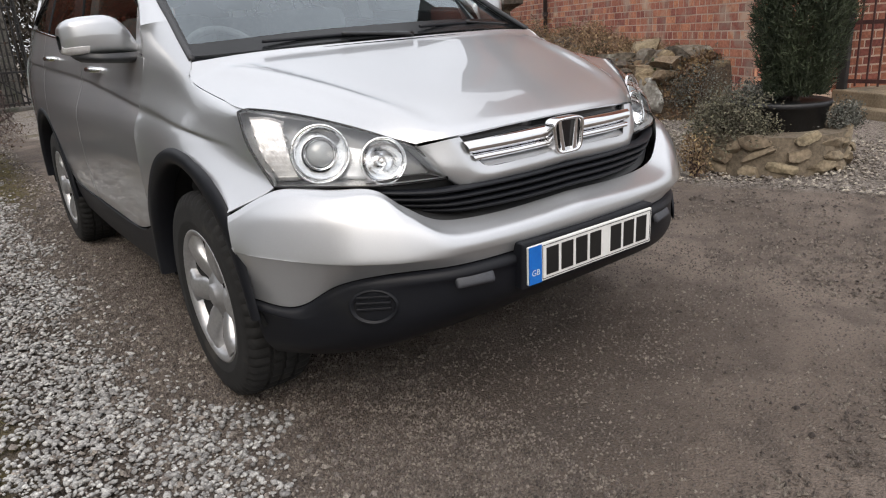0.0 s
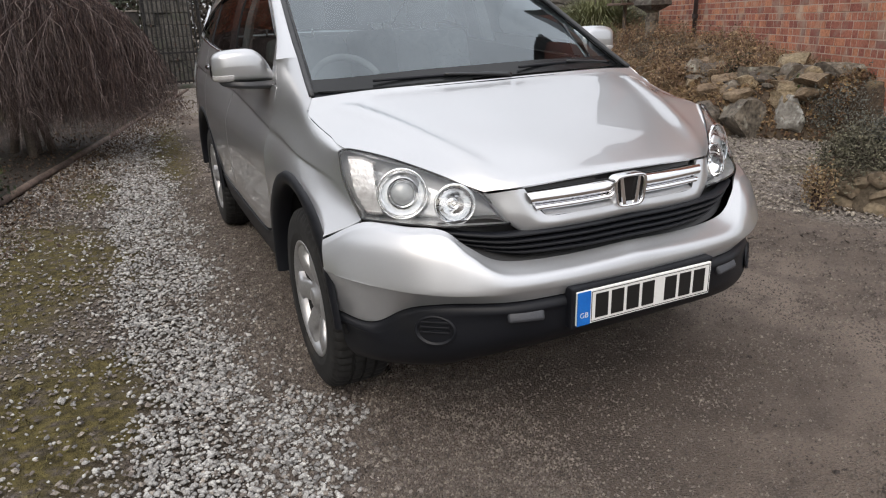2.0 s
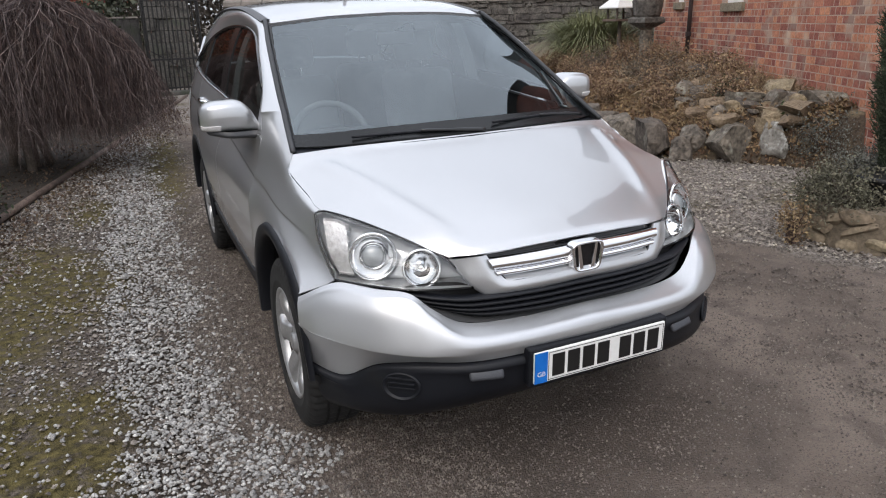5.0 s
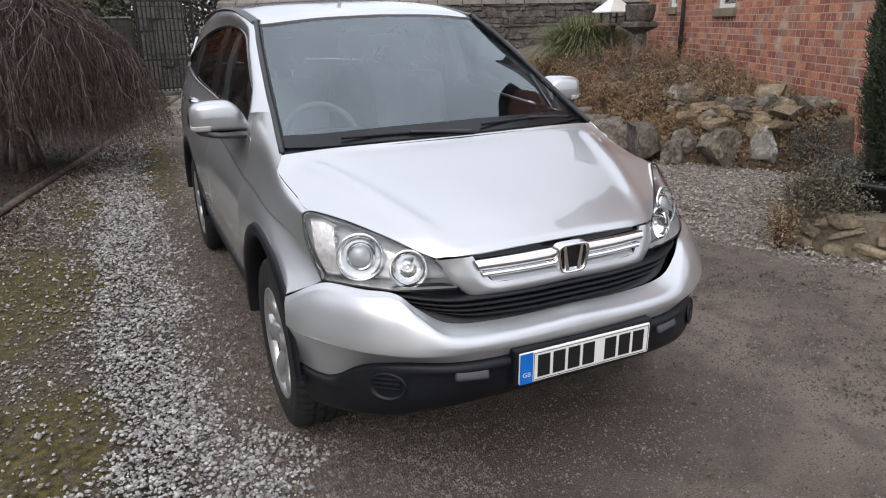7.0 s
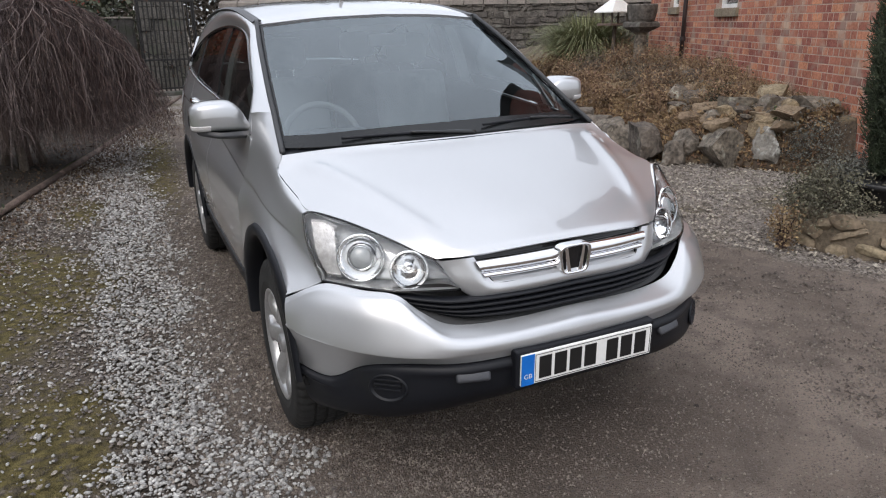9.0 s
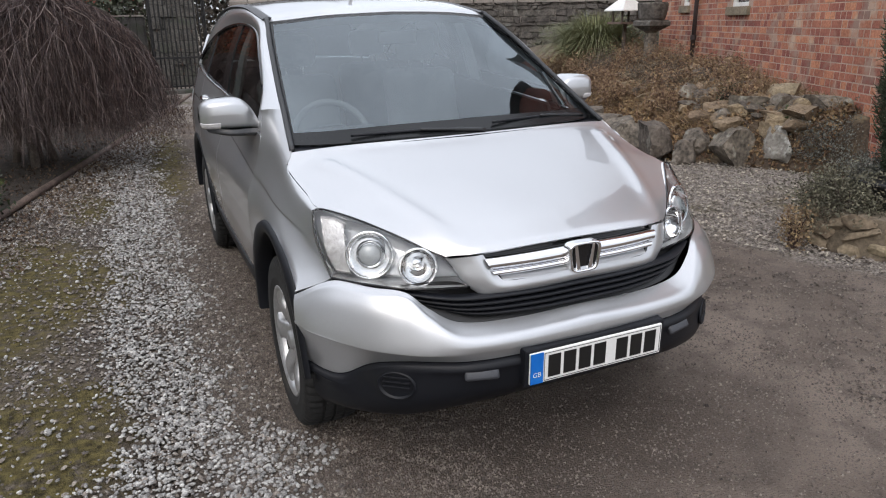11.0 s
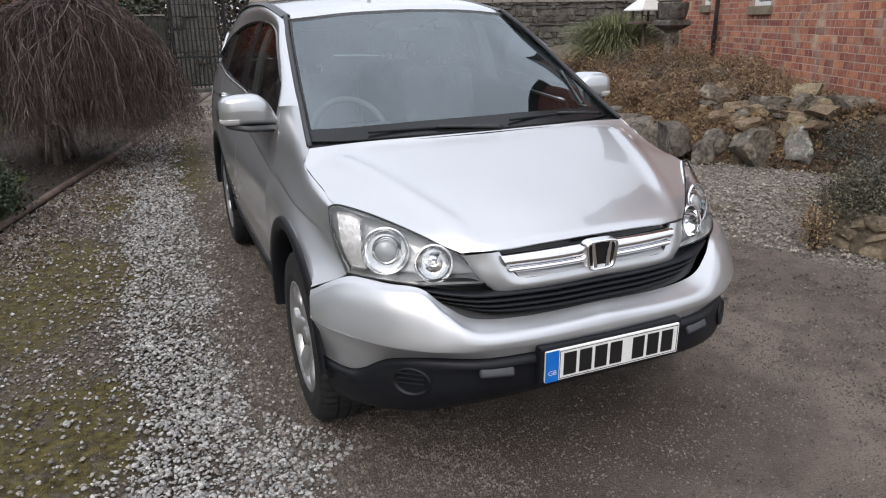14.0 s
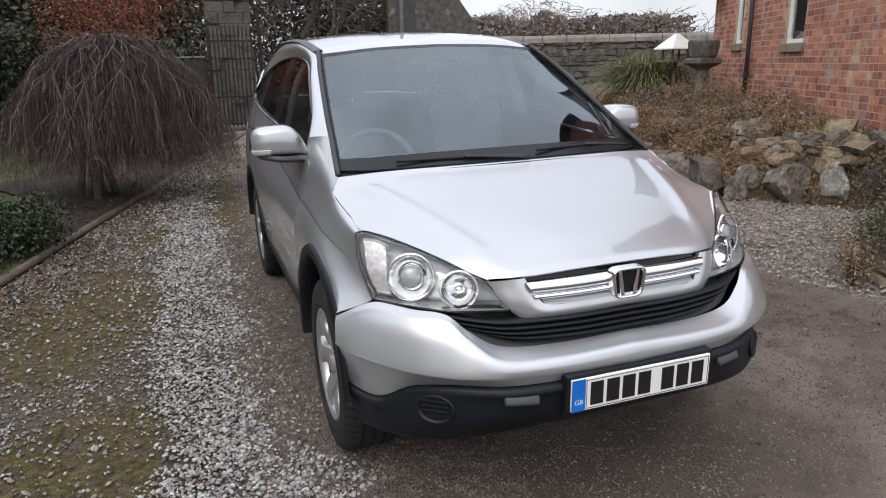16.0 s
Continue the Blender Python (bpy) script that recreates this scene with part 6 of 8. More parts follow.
def house():
    wall = root("wall_house", WALL_M, "weathered red brick house wall with pale mortar joints", "wall", kind="structure")
    # backing in mortar, pierced by the openings
    bm = bmesh.new()
    u0, u1, top = -1.5, 6.6, 5.4
    cuts = sorted(OPENINGS)
    ug, u0 = u0, u0 - 0.36
    edge = u0 + 0.01
    for a, b, lo, hi in cuts:
        box(bm, (edge, 0, 0), (a, 0.30, top))
        box(bm, (a, 0, 0), (b, 0.30, lo))
        box(bm, (a, 0, hi), (b, 0.30, top))
        edge = b
    box(bm, (edge, 0, 0), (u1, 0.30, top))
    part("masonry_core", bm, M["mortar"], wall)
    long, short = brick_mesh(BRICK_L - 0.016), brick_mesh(BRICK_L / 2 - 0.016)
    g = rng(5)
    rest_v, rest_f, k, count = [], [], 0, 0
    row = 0
    z = 0.3
    while z < top - COURSE:
        course_heads = row % 4 == 3
        u = u0 - (BRICK_L / 2 if row % 2 else 0) + (BRICK_L / 4 if course_heads else 0)
        while u < u1:
            heads = course_heads or g.random() < 0.45
            length = BRICK_L / 2 if heads else BRICK_L
            a, b = max(u, u0), min(u + length, u1)
            hit = any(b > p + 0.02 and a < q - 0.02 and z + BRICK_H > lo and z < hi for p, q, lo, hi in OPENINGS)
            if not hit and b - a > 0.05:
                off = float(g.normal() * 0.0008)
                if count < 300 and b - a > length - 0.02 and 0.5 < z < 2.4 and u < 1.9 and u > -0.9:
                    ob = new("brick", short if heads else long)
                    ob.parent = wall
                    ob.matrix_basis = pose(a, off, z, 0, 0, 0)
                    count += 1
                else:
                    x0, x1, y0 = a, b - 0.016 + float(g.normal() * 0.002), -0.003 + off
                    q = [(x0, 0.02, z), (x1, 0.02, z), (x1, 0.02, z + BRICK_H), (x0, 0.02, z + BRICK_H)]
                    e = 0.002
                    q += [(x0 + e, y0, z + e), (x1 - e, y0, z + e), (x1 - e, y0, z + BRICK_H - e), (x0 + e, y0, z + BRICK_H - e)]
                    rest_v += q
                    rest_f += [tuple(i + k for i in t) for t in ((4, 5, 6, 7), (0, 1, 5, 4), (1, 2, 6, 5), (2, 3, 7, 6), (3, 0, 4, 7))]
                    k += 8
            u += length
        z += COURSE
        row += 1
    tagged(part("brickwork", (rest_v, rest_f), M["brick_far"], wall), kind="stuff")
    # the wall's free end, in brick
    bm = bmesh.new()
    for k in range(60):
        box(bm, (u0 + 0.002, -0.004, 0.3 + k * COURSE), (u0 + 0.03, 0.298, 0.3 + k * COURSE + BRICK_H), 0.004)
    tagged(part("brickwork", bm, M["brick_far"], wall), kind="stuff")
    u0 = ug
    # the near gable end and the far end, in brick darkened for their shade
    for name, uu, sgn in (("wall_gable", u0, -1), ("wall_far_end", u1, 1)):
        ob = root(name, WALL_M @ pose(uu, 6.0, 0, 0, 0, -90) if sgn < 0 else WALL_M @ pose(uu, 0, 0, 0, 0, 90), "red brick end wall of the house", "wall", kind="structure")
        bm = bmesh.new()
        box(bm, (0.3, -0.0 if sgn < 0 else 0.0, 0), (5.7, 0.28, 5.4))
        part("masonry_core", bm, M["mortar"], ob)
        vs, fs, kk = [], [], 0
        for r in range(60):
            z = 0.3 + r * COURSE
            uu2 = 0.02 + (BRICK_L / 2 if r % 2 else 0)
            while uu2 < 5.95:
                x0, x1 = uu2, min(uu2 + BRICK_L - 0.012, 5.994)
                y0 = -0.006 + float(g.normal() * 0.002)
                vs += [(x0, 0.02, z), (x1, 0.02, z), (x1, 0.02, z + BRICK_H), (x0, 0.02, z + BRICK_H), (x0 + .004, y0, z + .004), (x1 - .004, y0, z + .004), (x1 - .004, y0, z + BRICK_H - .004), (x0 + .004, y0, z + BRICK_H - .004)]
                fs += [tuple(i + kk for i in t) for t in ((4, 5, 6, 7), (0, 1, 5, 4), (1, 2, 6, 5), (2, 3, 7, 6), (3, 0, 4, 7))]
                kk += 8
                uu2 += BRICK_L
        tagged(part("brickwork", (vs, fs), M["brick_shaded"], ob), kind="stuff")
    ob = root("wall_back", WALL_M, "plain red brick back wall of the house", "wall", kind="structure")
    bm = bmesh.new()
    box(bm, (u0, 5.7, 0), (u1, 6.0, 5.4))
    part("masonry_core", bm, M["brick_far"], ob)
    # roof: two slopes of slate courses
    roof = root("roof_house", WALL_M, "dark slate pitched house roof", "roof", kind="structure")
    for side in (0, 1):
        vs, fs, k = [], [], 0
        for c in range(16):
            t0, t1 = c / 16, (c + 1.25) / 16
            for i in range(26):
                a, b = u0 - 0.2 + i * 0.33, u0 - 0.2 + i * 0.33 + 0.32
                q = []
                for t in (t0, t1):
                    y = -0.3 + 3.3 * t
                    zz = 5.25 + 2.6 * t
                    for uu in (a, b):
                        yy = y if side == 0 else 6.0 - y
                        q.append((uu, yy, zz + (0.03 if t == t0 else 0.0)))
                q += [(p[0], p[1], p[2] - 0.015) for p in q]
                vs += q
                fs += [tuple(j + k for j in t) for t in ((0, 1, 3, 2), (4, 6, 7, 5), (0, 4, 5, 1), (0, 2, 6, 4), (1, 5, 7, 3))]
                k += 8
        part("slate_slope", (vs, fs), M["slate"], roof)
    # two gables that rise over the eaves
    for a, b, lo, hi in ((-1.86, 1.5, 7.4, 9.0), (3.9, 6.6, 5.6, 7.7)):
        gable = root("wall_upper_gable", WALL_M, "tall red brick gable of the house", "wall", kind="structure")
        bm = bmesh.new()
        pts = [(a, 5.4), (b, 5.4), (b, lo), ((a + b) / 2, hi), (a, lo)]
        fr = [bm.verts.new((x, 0.0, z)) for x, z in pts]
        bk = [bm.verts.new((x, 5.9, z)) for x, z in pts]
        bm.faces.new(fr)
        bm.faces.new(bk[::-1])
        for k in range(5):
            bm.faces.new((fr[k], bk[k], bk[(k + 1) % 5], fr[(k + 1) % 5]))
        # the shade-toned brick again, so the bonnet mirrors less red
        part("masonry_core", bm, M["brick_shaded"], gable)
        for s in (0, 1):
            bm = bmesh.new()
            x0, x1 = ((a - 0.2, (a + b) / 2) if s == 0 else ((a + b) / 2, b + 0.2))
            z0, z1 = ((lo - 0.15, hi + 0.06) if s == 0 else (hi + 0.06, lo - 0.15))
            q = [bm.verts.new(p) for p in ((x0, -0.25, z0), (x1, -0.25, z1), (x1, 6.0, z1), (x0, 6.0, z0))]
            q2 = [bm.verts.new(v.co + Vector((0, 0, 0.09))) for v in q]
            bm.faces.new(q)
            bm.faces.new(q2[::-1])
            for k in range(4):
                bm.faces.new((q[k], q2[k], q2[(k + 1) % 4], q[(k + 1) % 4]))
            part("slate_slope", bm, M["slate"], gable)
    for i, (a, b, lo, hi) in enumerate(OPENINGS):
        win = root("window_%d" % (i + 1), WALL_M, "white framed window with a stone sill in brick", "window", kind="structure")
        bm = bmesh.new()
        f = 0.055
        for lo3, hi3 in (((a, 0.02, lo), (a + f, 0.09, hi)), ((b - f, 0.02, lo), (b, 0.09, hi)), ((a + f, 0.022, lo), (b - f, 0.09, lo + f)), ((a + f, 0.022, hi - f), (b - f, 0.09, hi))):
            box(bm, lo3, hi3, 0.006)
        part("window_frame", bm, M["white_paint"], win, "white painted frame")
        bm = bmesh.new()
        box(bm, (a + f, 0.055, lo + f), (b - f, 0.059, hi - f))
        part("pane", bm, M["window_glass"], win).visible_shadow = False
        bm = bmesh.new()
        box(bm, (a - 0.08, -0.05, lo - 0.12), (b + 0.10, 0.12, lo - 0.002), 0.008)
        part("window_sill", bm, M["sandstone"], win, "grey stone sill")
        bm = bmesh.new()
        # dark block behind the pane stands in for the unlit room
        box(bm, (a, 0.28, lo - 0.2), (b, 0.6, hi), 0)
        part("room_shade", bm, M["interior_dark"], win)


house()


def downpipe():
    p = root("downpipe", WALL_M, "dark brown cast downpipe fixed to the brick wall", "pipe")
    v, f = tube_np([(4.07, -0.07, 0.95), (4.07, -0.07, 2.0), (4.07, -0.07, 5.3)], 0.036, 10)
    part("pipe", (v, f), M["pipe"], p, smooth=True)
    for z in (1.25, 3.0):
        v, f = tube_np([(4.07, -0.07, z), (4.07, -0.07, z + 0.07)], 0.05, 10)
        part("collar", (v, f), M["pipe"], p)


downpipe()


bm = bmesh.new()
box(bm, (5.85, -0.32, 2.72), (6.75, 0.05, 2.82), 0.01)
ob = part("eaves_board", bm, M["pipe"])
ob.matrix_world = WALL_M
tagged(ob, "dark painted timber board jutting from the brick wall", "board")


def garden_gate():
    """Iron bar gate in line with the gable, on two low stone steps."""
    m = WALL_M @ pose(-1.5, 0, 0, 0, 0, 0)
    for i, (v0, v1, uo, z) in enumerate(((0.98, 4.2, 2.6, 0.20), (1.12, 4.2, 2.6, 0.33))):
        bm = bmesh.new()
        box(bm, (-uo, v0, -0.02), (0.0, v1, z), 0.015)
        st = part("stone_step", bm, M["sandstone"])
        st.matrix_world = m
        tagged(st, "worn sandstone step below the iron gate", "step")
    g = root("iron_gate", m @ pose(-0.06, 1.18, 0.33, 0, 0, 62), "dark red-black iron bar gate beside the brick house", "gate")
    for y in (0.0, 1.6):
        bm = bmesh.new()
        box(bm, (-0.04, y - 0.04, 0), (0.04, y + 0.04, 2.0), 0.006)
        part("gate_post", bm, M["iron"], g)
    for i in range(14):
        bm = bmesh.new()
        y = 0.12 + i * 0.105
        box(bm, (-0.009, y - 0.009, 0.03), (0.009, y + 0.009, 1.75), 0.003)
        part("bar", bm, M["iron_red"], g)
    for z in (0.06, 0.62, 1.6):
        bm = bmesh.new()
        box(bm, (-0.006, 0.05, z), (0.006, 1.55, z + 0.04), 0.003)
        part("rail", bm, M["iron_red"], g)


garden_gate()


# ---------------------------------------------------------------- rockery
def rockery():
    nu, nv = 90, 24
    v = []
    for i in range(nu + 1):
        u = -1.75 + 13.3 * i / nu
        for j in range(nv + 1):
            w = max(0.02, bed_width(u))
            d = -0.05 + (w + 0.1) * j / nv
            z = bed_height(u, d) if j < nv else -0.05
            v.append(tuple(at_wall(u, d, z)))
    f = [(i * (nv + 1) + j, (i + 1) * (nv + 1) + j, (i + 1) * (nv + 1) + j + 1, i * (nv + 1) + j + 1) for i in range(nu) for j in range(nv)]
    tagged(part("rockery_bed", (v, f), M["soil"], smooth=True), "raised dark soil bed of the rockery", "flower bed", kind="structure")
    g = rng(21)
    # boulders along the front edge, as they stand
    front = ((-0.90, 0.22, 0.13, 0.34, 0.20, "rock"), (-0.86, 0.40, 0.08, 0.20, 0.24, "rock_pale"), (-0.87, 0.60, 0.17, 0.42, 0.12, "rock_pale"), (-0.59, 0.92, 0.34, 0.44, 0.06, "rock"), (-0.40, 1.26, 0.15, 0.24, 0.20, "rock"), (-0.55, 1.42, 0.16, 0.28, 0.06, "rock"),
             (-0.16, 1.66, 0.29, 0.42, 0.06, "rock"), (0.28, 1.78, 0.20, 0.34, 0.06, "rock"), (0.62, 1.90, 0.26, 0.36, 0.06, "rock"), (1.2, 2.0, 0.32, 0.33, 0.06, "rock"), (1.9, 2.1, 0.34, 0.34, 0.06, "rock"), (2.7, 2.2, 0.36, 0.33, 0.06, "rock"), (3.6, 2.35, 0.38, 0.32, 0.06, "rock"))
    for i, (u, v0, a, h, z0, mt) in enumerate(front):
        me = rock_mesh("boulder", (a * 1.3, a * 0.95, h * 0.78), 100 + i, M[mt], 4, 0.94)
        ob = new("boulder", me)
        ob.matrix_world = Matrix.Translation(at_wall(u, v0, h * 0.46 + z0)) @ pose(0, 0, 0, float(g.uniform(-8, 8)), float(g.uniform(-8, 8)), float(g.uniform(25, 65)))
        tagged(ob, "pale lichened limestone boulder on the gravel edge" if mt == "rock_pale" else "grey weathered boulder edging the rockery", "rock", "rockery boulders")
    for i in range(210):
        u = float(g.uniform(-1.0, 3.8) if i % 3 else g.uniform(-0.8, 1.2))
        w = bed_width(u)
        k = float(g.uniform(0.12, 0.66))
        s = float(g.uniform(0.06, 0.13)) * (1.6 if i < 50 else 1)
        me = rock_mesh("stone", (s * 1.3, s, s * 0.65), 300 + i, M["rock_tan" if i % 5 < 3 else "rock"], 3)
        ob = new("rockery_stone", me)
        ob.matrix_world = Matrix.Translation(at_wall(u, k * w, bed_height(u, k * w) + s * 0.25)) @ pose(0, 0, 0, float(g.uniform(-20, 20)), 0, float(g.uniform(0, 360)))
        tagged(ob, "brown-grey stone half sunk in the rockery bed", "rock", "rockery stones")
    me = rock_mesh("top_stone", (0.22, 0.15, 0.16), 77, M["ring_stone"], 3)
    ob = new("rockery_stone", me)
    ob.matrix_world = Matrix.Translation(at_wall(-0.25, 0.28, 0.80)) @ pose(0, 0, 0, 10, 0, 80)
    tagged(ob, "tan flat stone set high against the brick wall", "rock", "rockery stones")
    # dry stems, leaf litter and low plants
    r, t = [], []
    for _ in range(15000):
        u = float(g.uniform(-1.2, 9.5) if g.random() < 0.6 else g.uniform(-0.4, 3.6))
        w = bed_width(u)
        k = float(g.random()) * 0.92
        p = at_wall(u, k * w, bed_height(u, k * w) - 0.02)
        tuft = 0.5 + 0.5 * noise.noise(Vector((u * 1.4, k * 3, 4)))
        if g.random() > 0.25 + 1.2 * tuft * (k < 0.75):
            continue
        h = float(g.uniform(0.04, 0.22)) * (0.4 + tuft) * (1.2 - 0.6 * k)
        r.append(p)
        t.append(p + Vector((g.normal() * 0.12, g.normal() * 0.12, h)))
    v, f = strands_np(r, t, 0.02, 0.0030, 31, 2)
    tagged(part("dry_stems", (v, f), M["dry_grass"]), "dry brown stems and withered grass over the rockery", "dry plants", kind="stuff")
    c = []
    for _ in range(30000):
        u = float(g.uniform(-1.3, 8.5))
        w = bed_width(u)
        k = float(g.random()) * 0.97
        c.append(at_wall(u, k * w, bed_height(u, k * w) + float(abs(g.normal())) * 0.035))
    v, f = leaves_np(c, 0.032, 32, 1.5)
    tagged(part("leaf_litter", (v, f), M["litter"]), "brown fallen leaves covering the rockery soil", "leaf litter", kind="stuff")


rockery()


def leafy_shrub(name, at, rx, ry, h, n, size, mat, seed, label, stems=14, up=0.3, category="shrub", hang=0.0):
    """A shrub: branching stems and many small leaves in uneven clumps."""
    g = rng(seed)
    ob = root(name, Matrix.Translation(at), label, category)
    clumps = []
    pieces = []
    for i in range(stems):
        a = g.uniform(0, 2 * np.pi)
        q = g.uniform(0.25, 1.0) ** 0.5
        top = np.array([math.cos(a) * rx * q, math.sin(a) * ry * q, h * g.uniform(0.45, 1.0) * (1.15 - 0.5 * q * q) - hang * q])
        mid = top * [0.45, 0.45, 0.6]
        pieces.append(tube_np([(0.02 * g.normal(), 0.02 * g.normal(), -0.03), mid, top], [0.009, 0.006, 0.002], 4, False))
        clumps.append(top)
    part("stalk_tuft", joined(pieces), M["twig"], ob)
    cl = np.array(clumps)
    pick = g.integers(0, len(cl), n)
    sp = np.array([rx, ry, h]) * 0.26
    c = cl[pick] * g.uniform(0.65, 1.02, (n, 1)) + g.normal(size=(n, 3)) * sp
    c = c[c[:, 2] > -0.02 - hang]
    v, f = leaves_np(c, size, seed + 1, 1.7, up)
    part("foliage", (v, f), mat, ob)
    return ob


leafy_shrub("lavender", at_wall(-1.28, 0.16, 0.16), 0.40, 0.24, 0.44, 6200, 0.012, M["grey_leaf"], 41, "grey-green lavender bush against the brick wall", 22)
leafy_shrub("heather", at_wall(0.02, 0.78, 0.46), 0.13, 0.13, 0.36, 3600, 0.012, M["cypress"], 42, "small dark green conifer tuft in the rockery", 12)
leafy_shrub("sage", at_wall(-0.80, 0.36, 0.34), 0.2, 0.16, 0.28, 1100, 0.024, M["green_leaf"], 43, "low green leafy plant behind the pale boulders", 12)
leafy_shrub("dead_shrub", at_wall(1.3, 0.8, 0.5), 0.45, 0.4, 0.42, 4000, 0.015, M["dead_leaf"], 44, "withered brown shrub on the rockery bed", 18)
leafy_shrub("dead_shrub", at_wall(2.7, 0.9, 0.6), 0.55, 0.45, 0.4, 4200, 0.016, M["dead_leaf"], 45, "withered brown shrub on the rockery bed", 18)
for _i, (_u, _k, _s) in enumerate(((0.1, 0.35, 0.30), (0.9, 0.62, 0.28), (1.0, 0.25, 0.34), (1.7, 0.50, 0.36), (1.9, 0.15, 0.34), (2.4, 0.72, 0.34), (3.1, 0.28, 0.40), (3.5, 0.68, 0.40), (4.1, 0.40, 0.42), (5.0, 0.65, 0.45), (5.6, 0.30, 0.45), (6.4, 0.55, 0.5))):
    _v = _k * bed_width(_u)
    leafy_shrub("dead_shrub", at_wall(_u, _v, bed_height(_u, _v) - 0.05), _s, _s * 0.85, _s * 0.95, 3000, 0.019, M["brown_leaf"], 400 + _i, "dried brown perennial clump on the rockery bed", 16)
leafy_shrub("dead_shrub", at_wall(4.6, 1.1, 0.65), 0.6, 0.5, 0.4, 4200, 0.018, M["dead_leaf"], 46, "withered brown shrub on the rockery bed", 18)


# ---------------------------------------------------------------- planter
PLANTER = Vector((3.45, 0.44, 0.075))


def planter():
    ring = root("stone_planter", Matrix.Translation(PLANTER), "round dry-laid tan stone planter ring on the gravel", "planter")
    g = rng(53)
    bm = bmesh.new()
    bmesh.ops.create_cone(bm, cap_ends=True, segments=32, radius1=0.515, radius2=0.500, depth=0.27, matrix=Matrix.Translation((0, 0, 0.118)))
    part("earth_core", bm, M["mud"], ring)
    for lay, (z, h, n) in enumerate(((0.045, 0.062, 15), (0.125, 0.052, 13), (0.205, 0.058, 14))):
        a = float(g.uniform(0, 1))
        for k in range(n):
            w = float(g.uniform(0.72, 1.12))
            me = rock_mesh("stone", (0.125 * w, 0.050, h * float(g.uniform(0.75, 1.15))), 700 + lay * 40 + k, M["ring_stone"], 3, 0.97)
            b = a + 2 * math.pi * (k + 0.16 * float(g.normal())) / n
            r0 = 0.506 - 0.008 * lay + float(g.normal() * 0.004)
            st = new("stone", me)
            st.parent = ring
            st.matrix_basis = Matrix.Translation((math.cos(b) * r0, math.sin(b) * r0, z + float(g.normal() * 0.016))) @ pose(0, 0, 0, float(g.normal() * 4), float(g.normal() * 14), math.degrees(b) + 90)
    pot = root("plant_pot", Matrix.Translation(PLANTER + Vector((0.06, -0.03, 0.225))), "black plastic plant pot standing in the stone ring", "plant pot")
    prof = ((0.27, 0.0), (0.295, 0.02), (0.315, 0.18), (0.328, 0.182), (0.333, 0.218), (0.32, 0.222), (0.305, 0.21), (0.0, 0.205))
    vs, fs = [], []
    for r, zz in prof:
        vs += [(r * math.cos(i * math.pi / 20), r * math.sin(i * math.pi / 20), zz) for i in range(40)]
    for j in range(len(prof) - 1):
        fs += [(j * 40 + i, j * 40 + (i + 1) % 40, j * 40 + 40 + (i + 1) % 40, j * 40 + 40 + i) for i in range(40)]
    part("pot_body", (vs, fs), M["pot"], pot, smooth=True)
    # upright conifer
    tree = root("conifer", Matrix.Translation(PLANTER + Vector((0.12, -0.10, 0.43))), "dense dark green upright conifer growing in the pot", "tree")
    v, f = tube_np([(0, 0, -0.02), (0.01, 0, 0.5), (0, 0.01, 1.3)], [0.035, 0.028, 0.01], 8)
    part("trunk", (v, f), M["bark"], tree)
    rr, tt = [], []
    for _ in range(44000):
        zz = 0.05 + 1.75 * g.random()
        a = g.uniform(0, 2 * np.pi)
        lobes = 1 + 0.12 * math.sin(a * 7 + 3 * math.sin(zz * 3)) + 0.26 * noise.noise(Vector((math.cos(a) * 4, math.sin(a) * 4, zz * 3.5)))
        rad = (0.19 + 0.12 * min(1, zz / 0.6)) * (1 - max(0, (zz - 1.0) / 1.0) ** 2) ** 0.5 if zz < 2 else 0
        q = g.uniform(0.4, 1.0) ** 0.7
        p = np.array([math.cos(a) * rad * q * lobes, math.sin(a) * rad * q * lobes, zz])
        rr.append(p)
        tt.append(p + np.array([math.cos(a) * 0.022, math.sin(a) * 0.022, 0.030]) * g.uniform(0.3, 1.2) + g.normal(size=3) * 0.018)
    v, f = strands_np(rr, tt, 0, 0.0046, 52, 1)
    part("crown", (v, f), M["cypress"], tree)


planter()
leafy_shrub("trailing_plant", PLANTER + Vector((-0.34, 0.08, 0.30)), 0.24, 0.25, 0.28, 10000, 0.0115, M["trail_leaf"], 61, "withered grey-brown trailing plant spilling over the planter", 26, hang=0.18)
leafy_shrub("trailing_plant", PLANTER + Vector((0.26, -0.36, 0.38)), 0.16, 0.12, 0.14, 2600, 0.0105, M["grey_leaf"], 62, "grey trailing plant hanging over the pot's rim", 16, hang=0.2)
leafy_shrub("trailing_plant", PLANTER + Vector((0.22, 0.20, 0.40)), 0.36, 0.16, 0.16, 4200, 0.0105, M["grey_leaf"], 64, "grey low plant growing round the conifer's foot", 20)
leafy_shrub("dry_tuft", PLANTER + Vector((-0.66, 0.16, 0.0)), 0.08, 0.12, 0.26, 900, 0.013, M["dry_grass"], 63, "dry yellow-brown grass tuft beside the planter", 14)


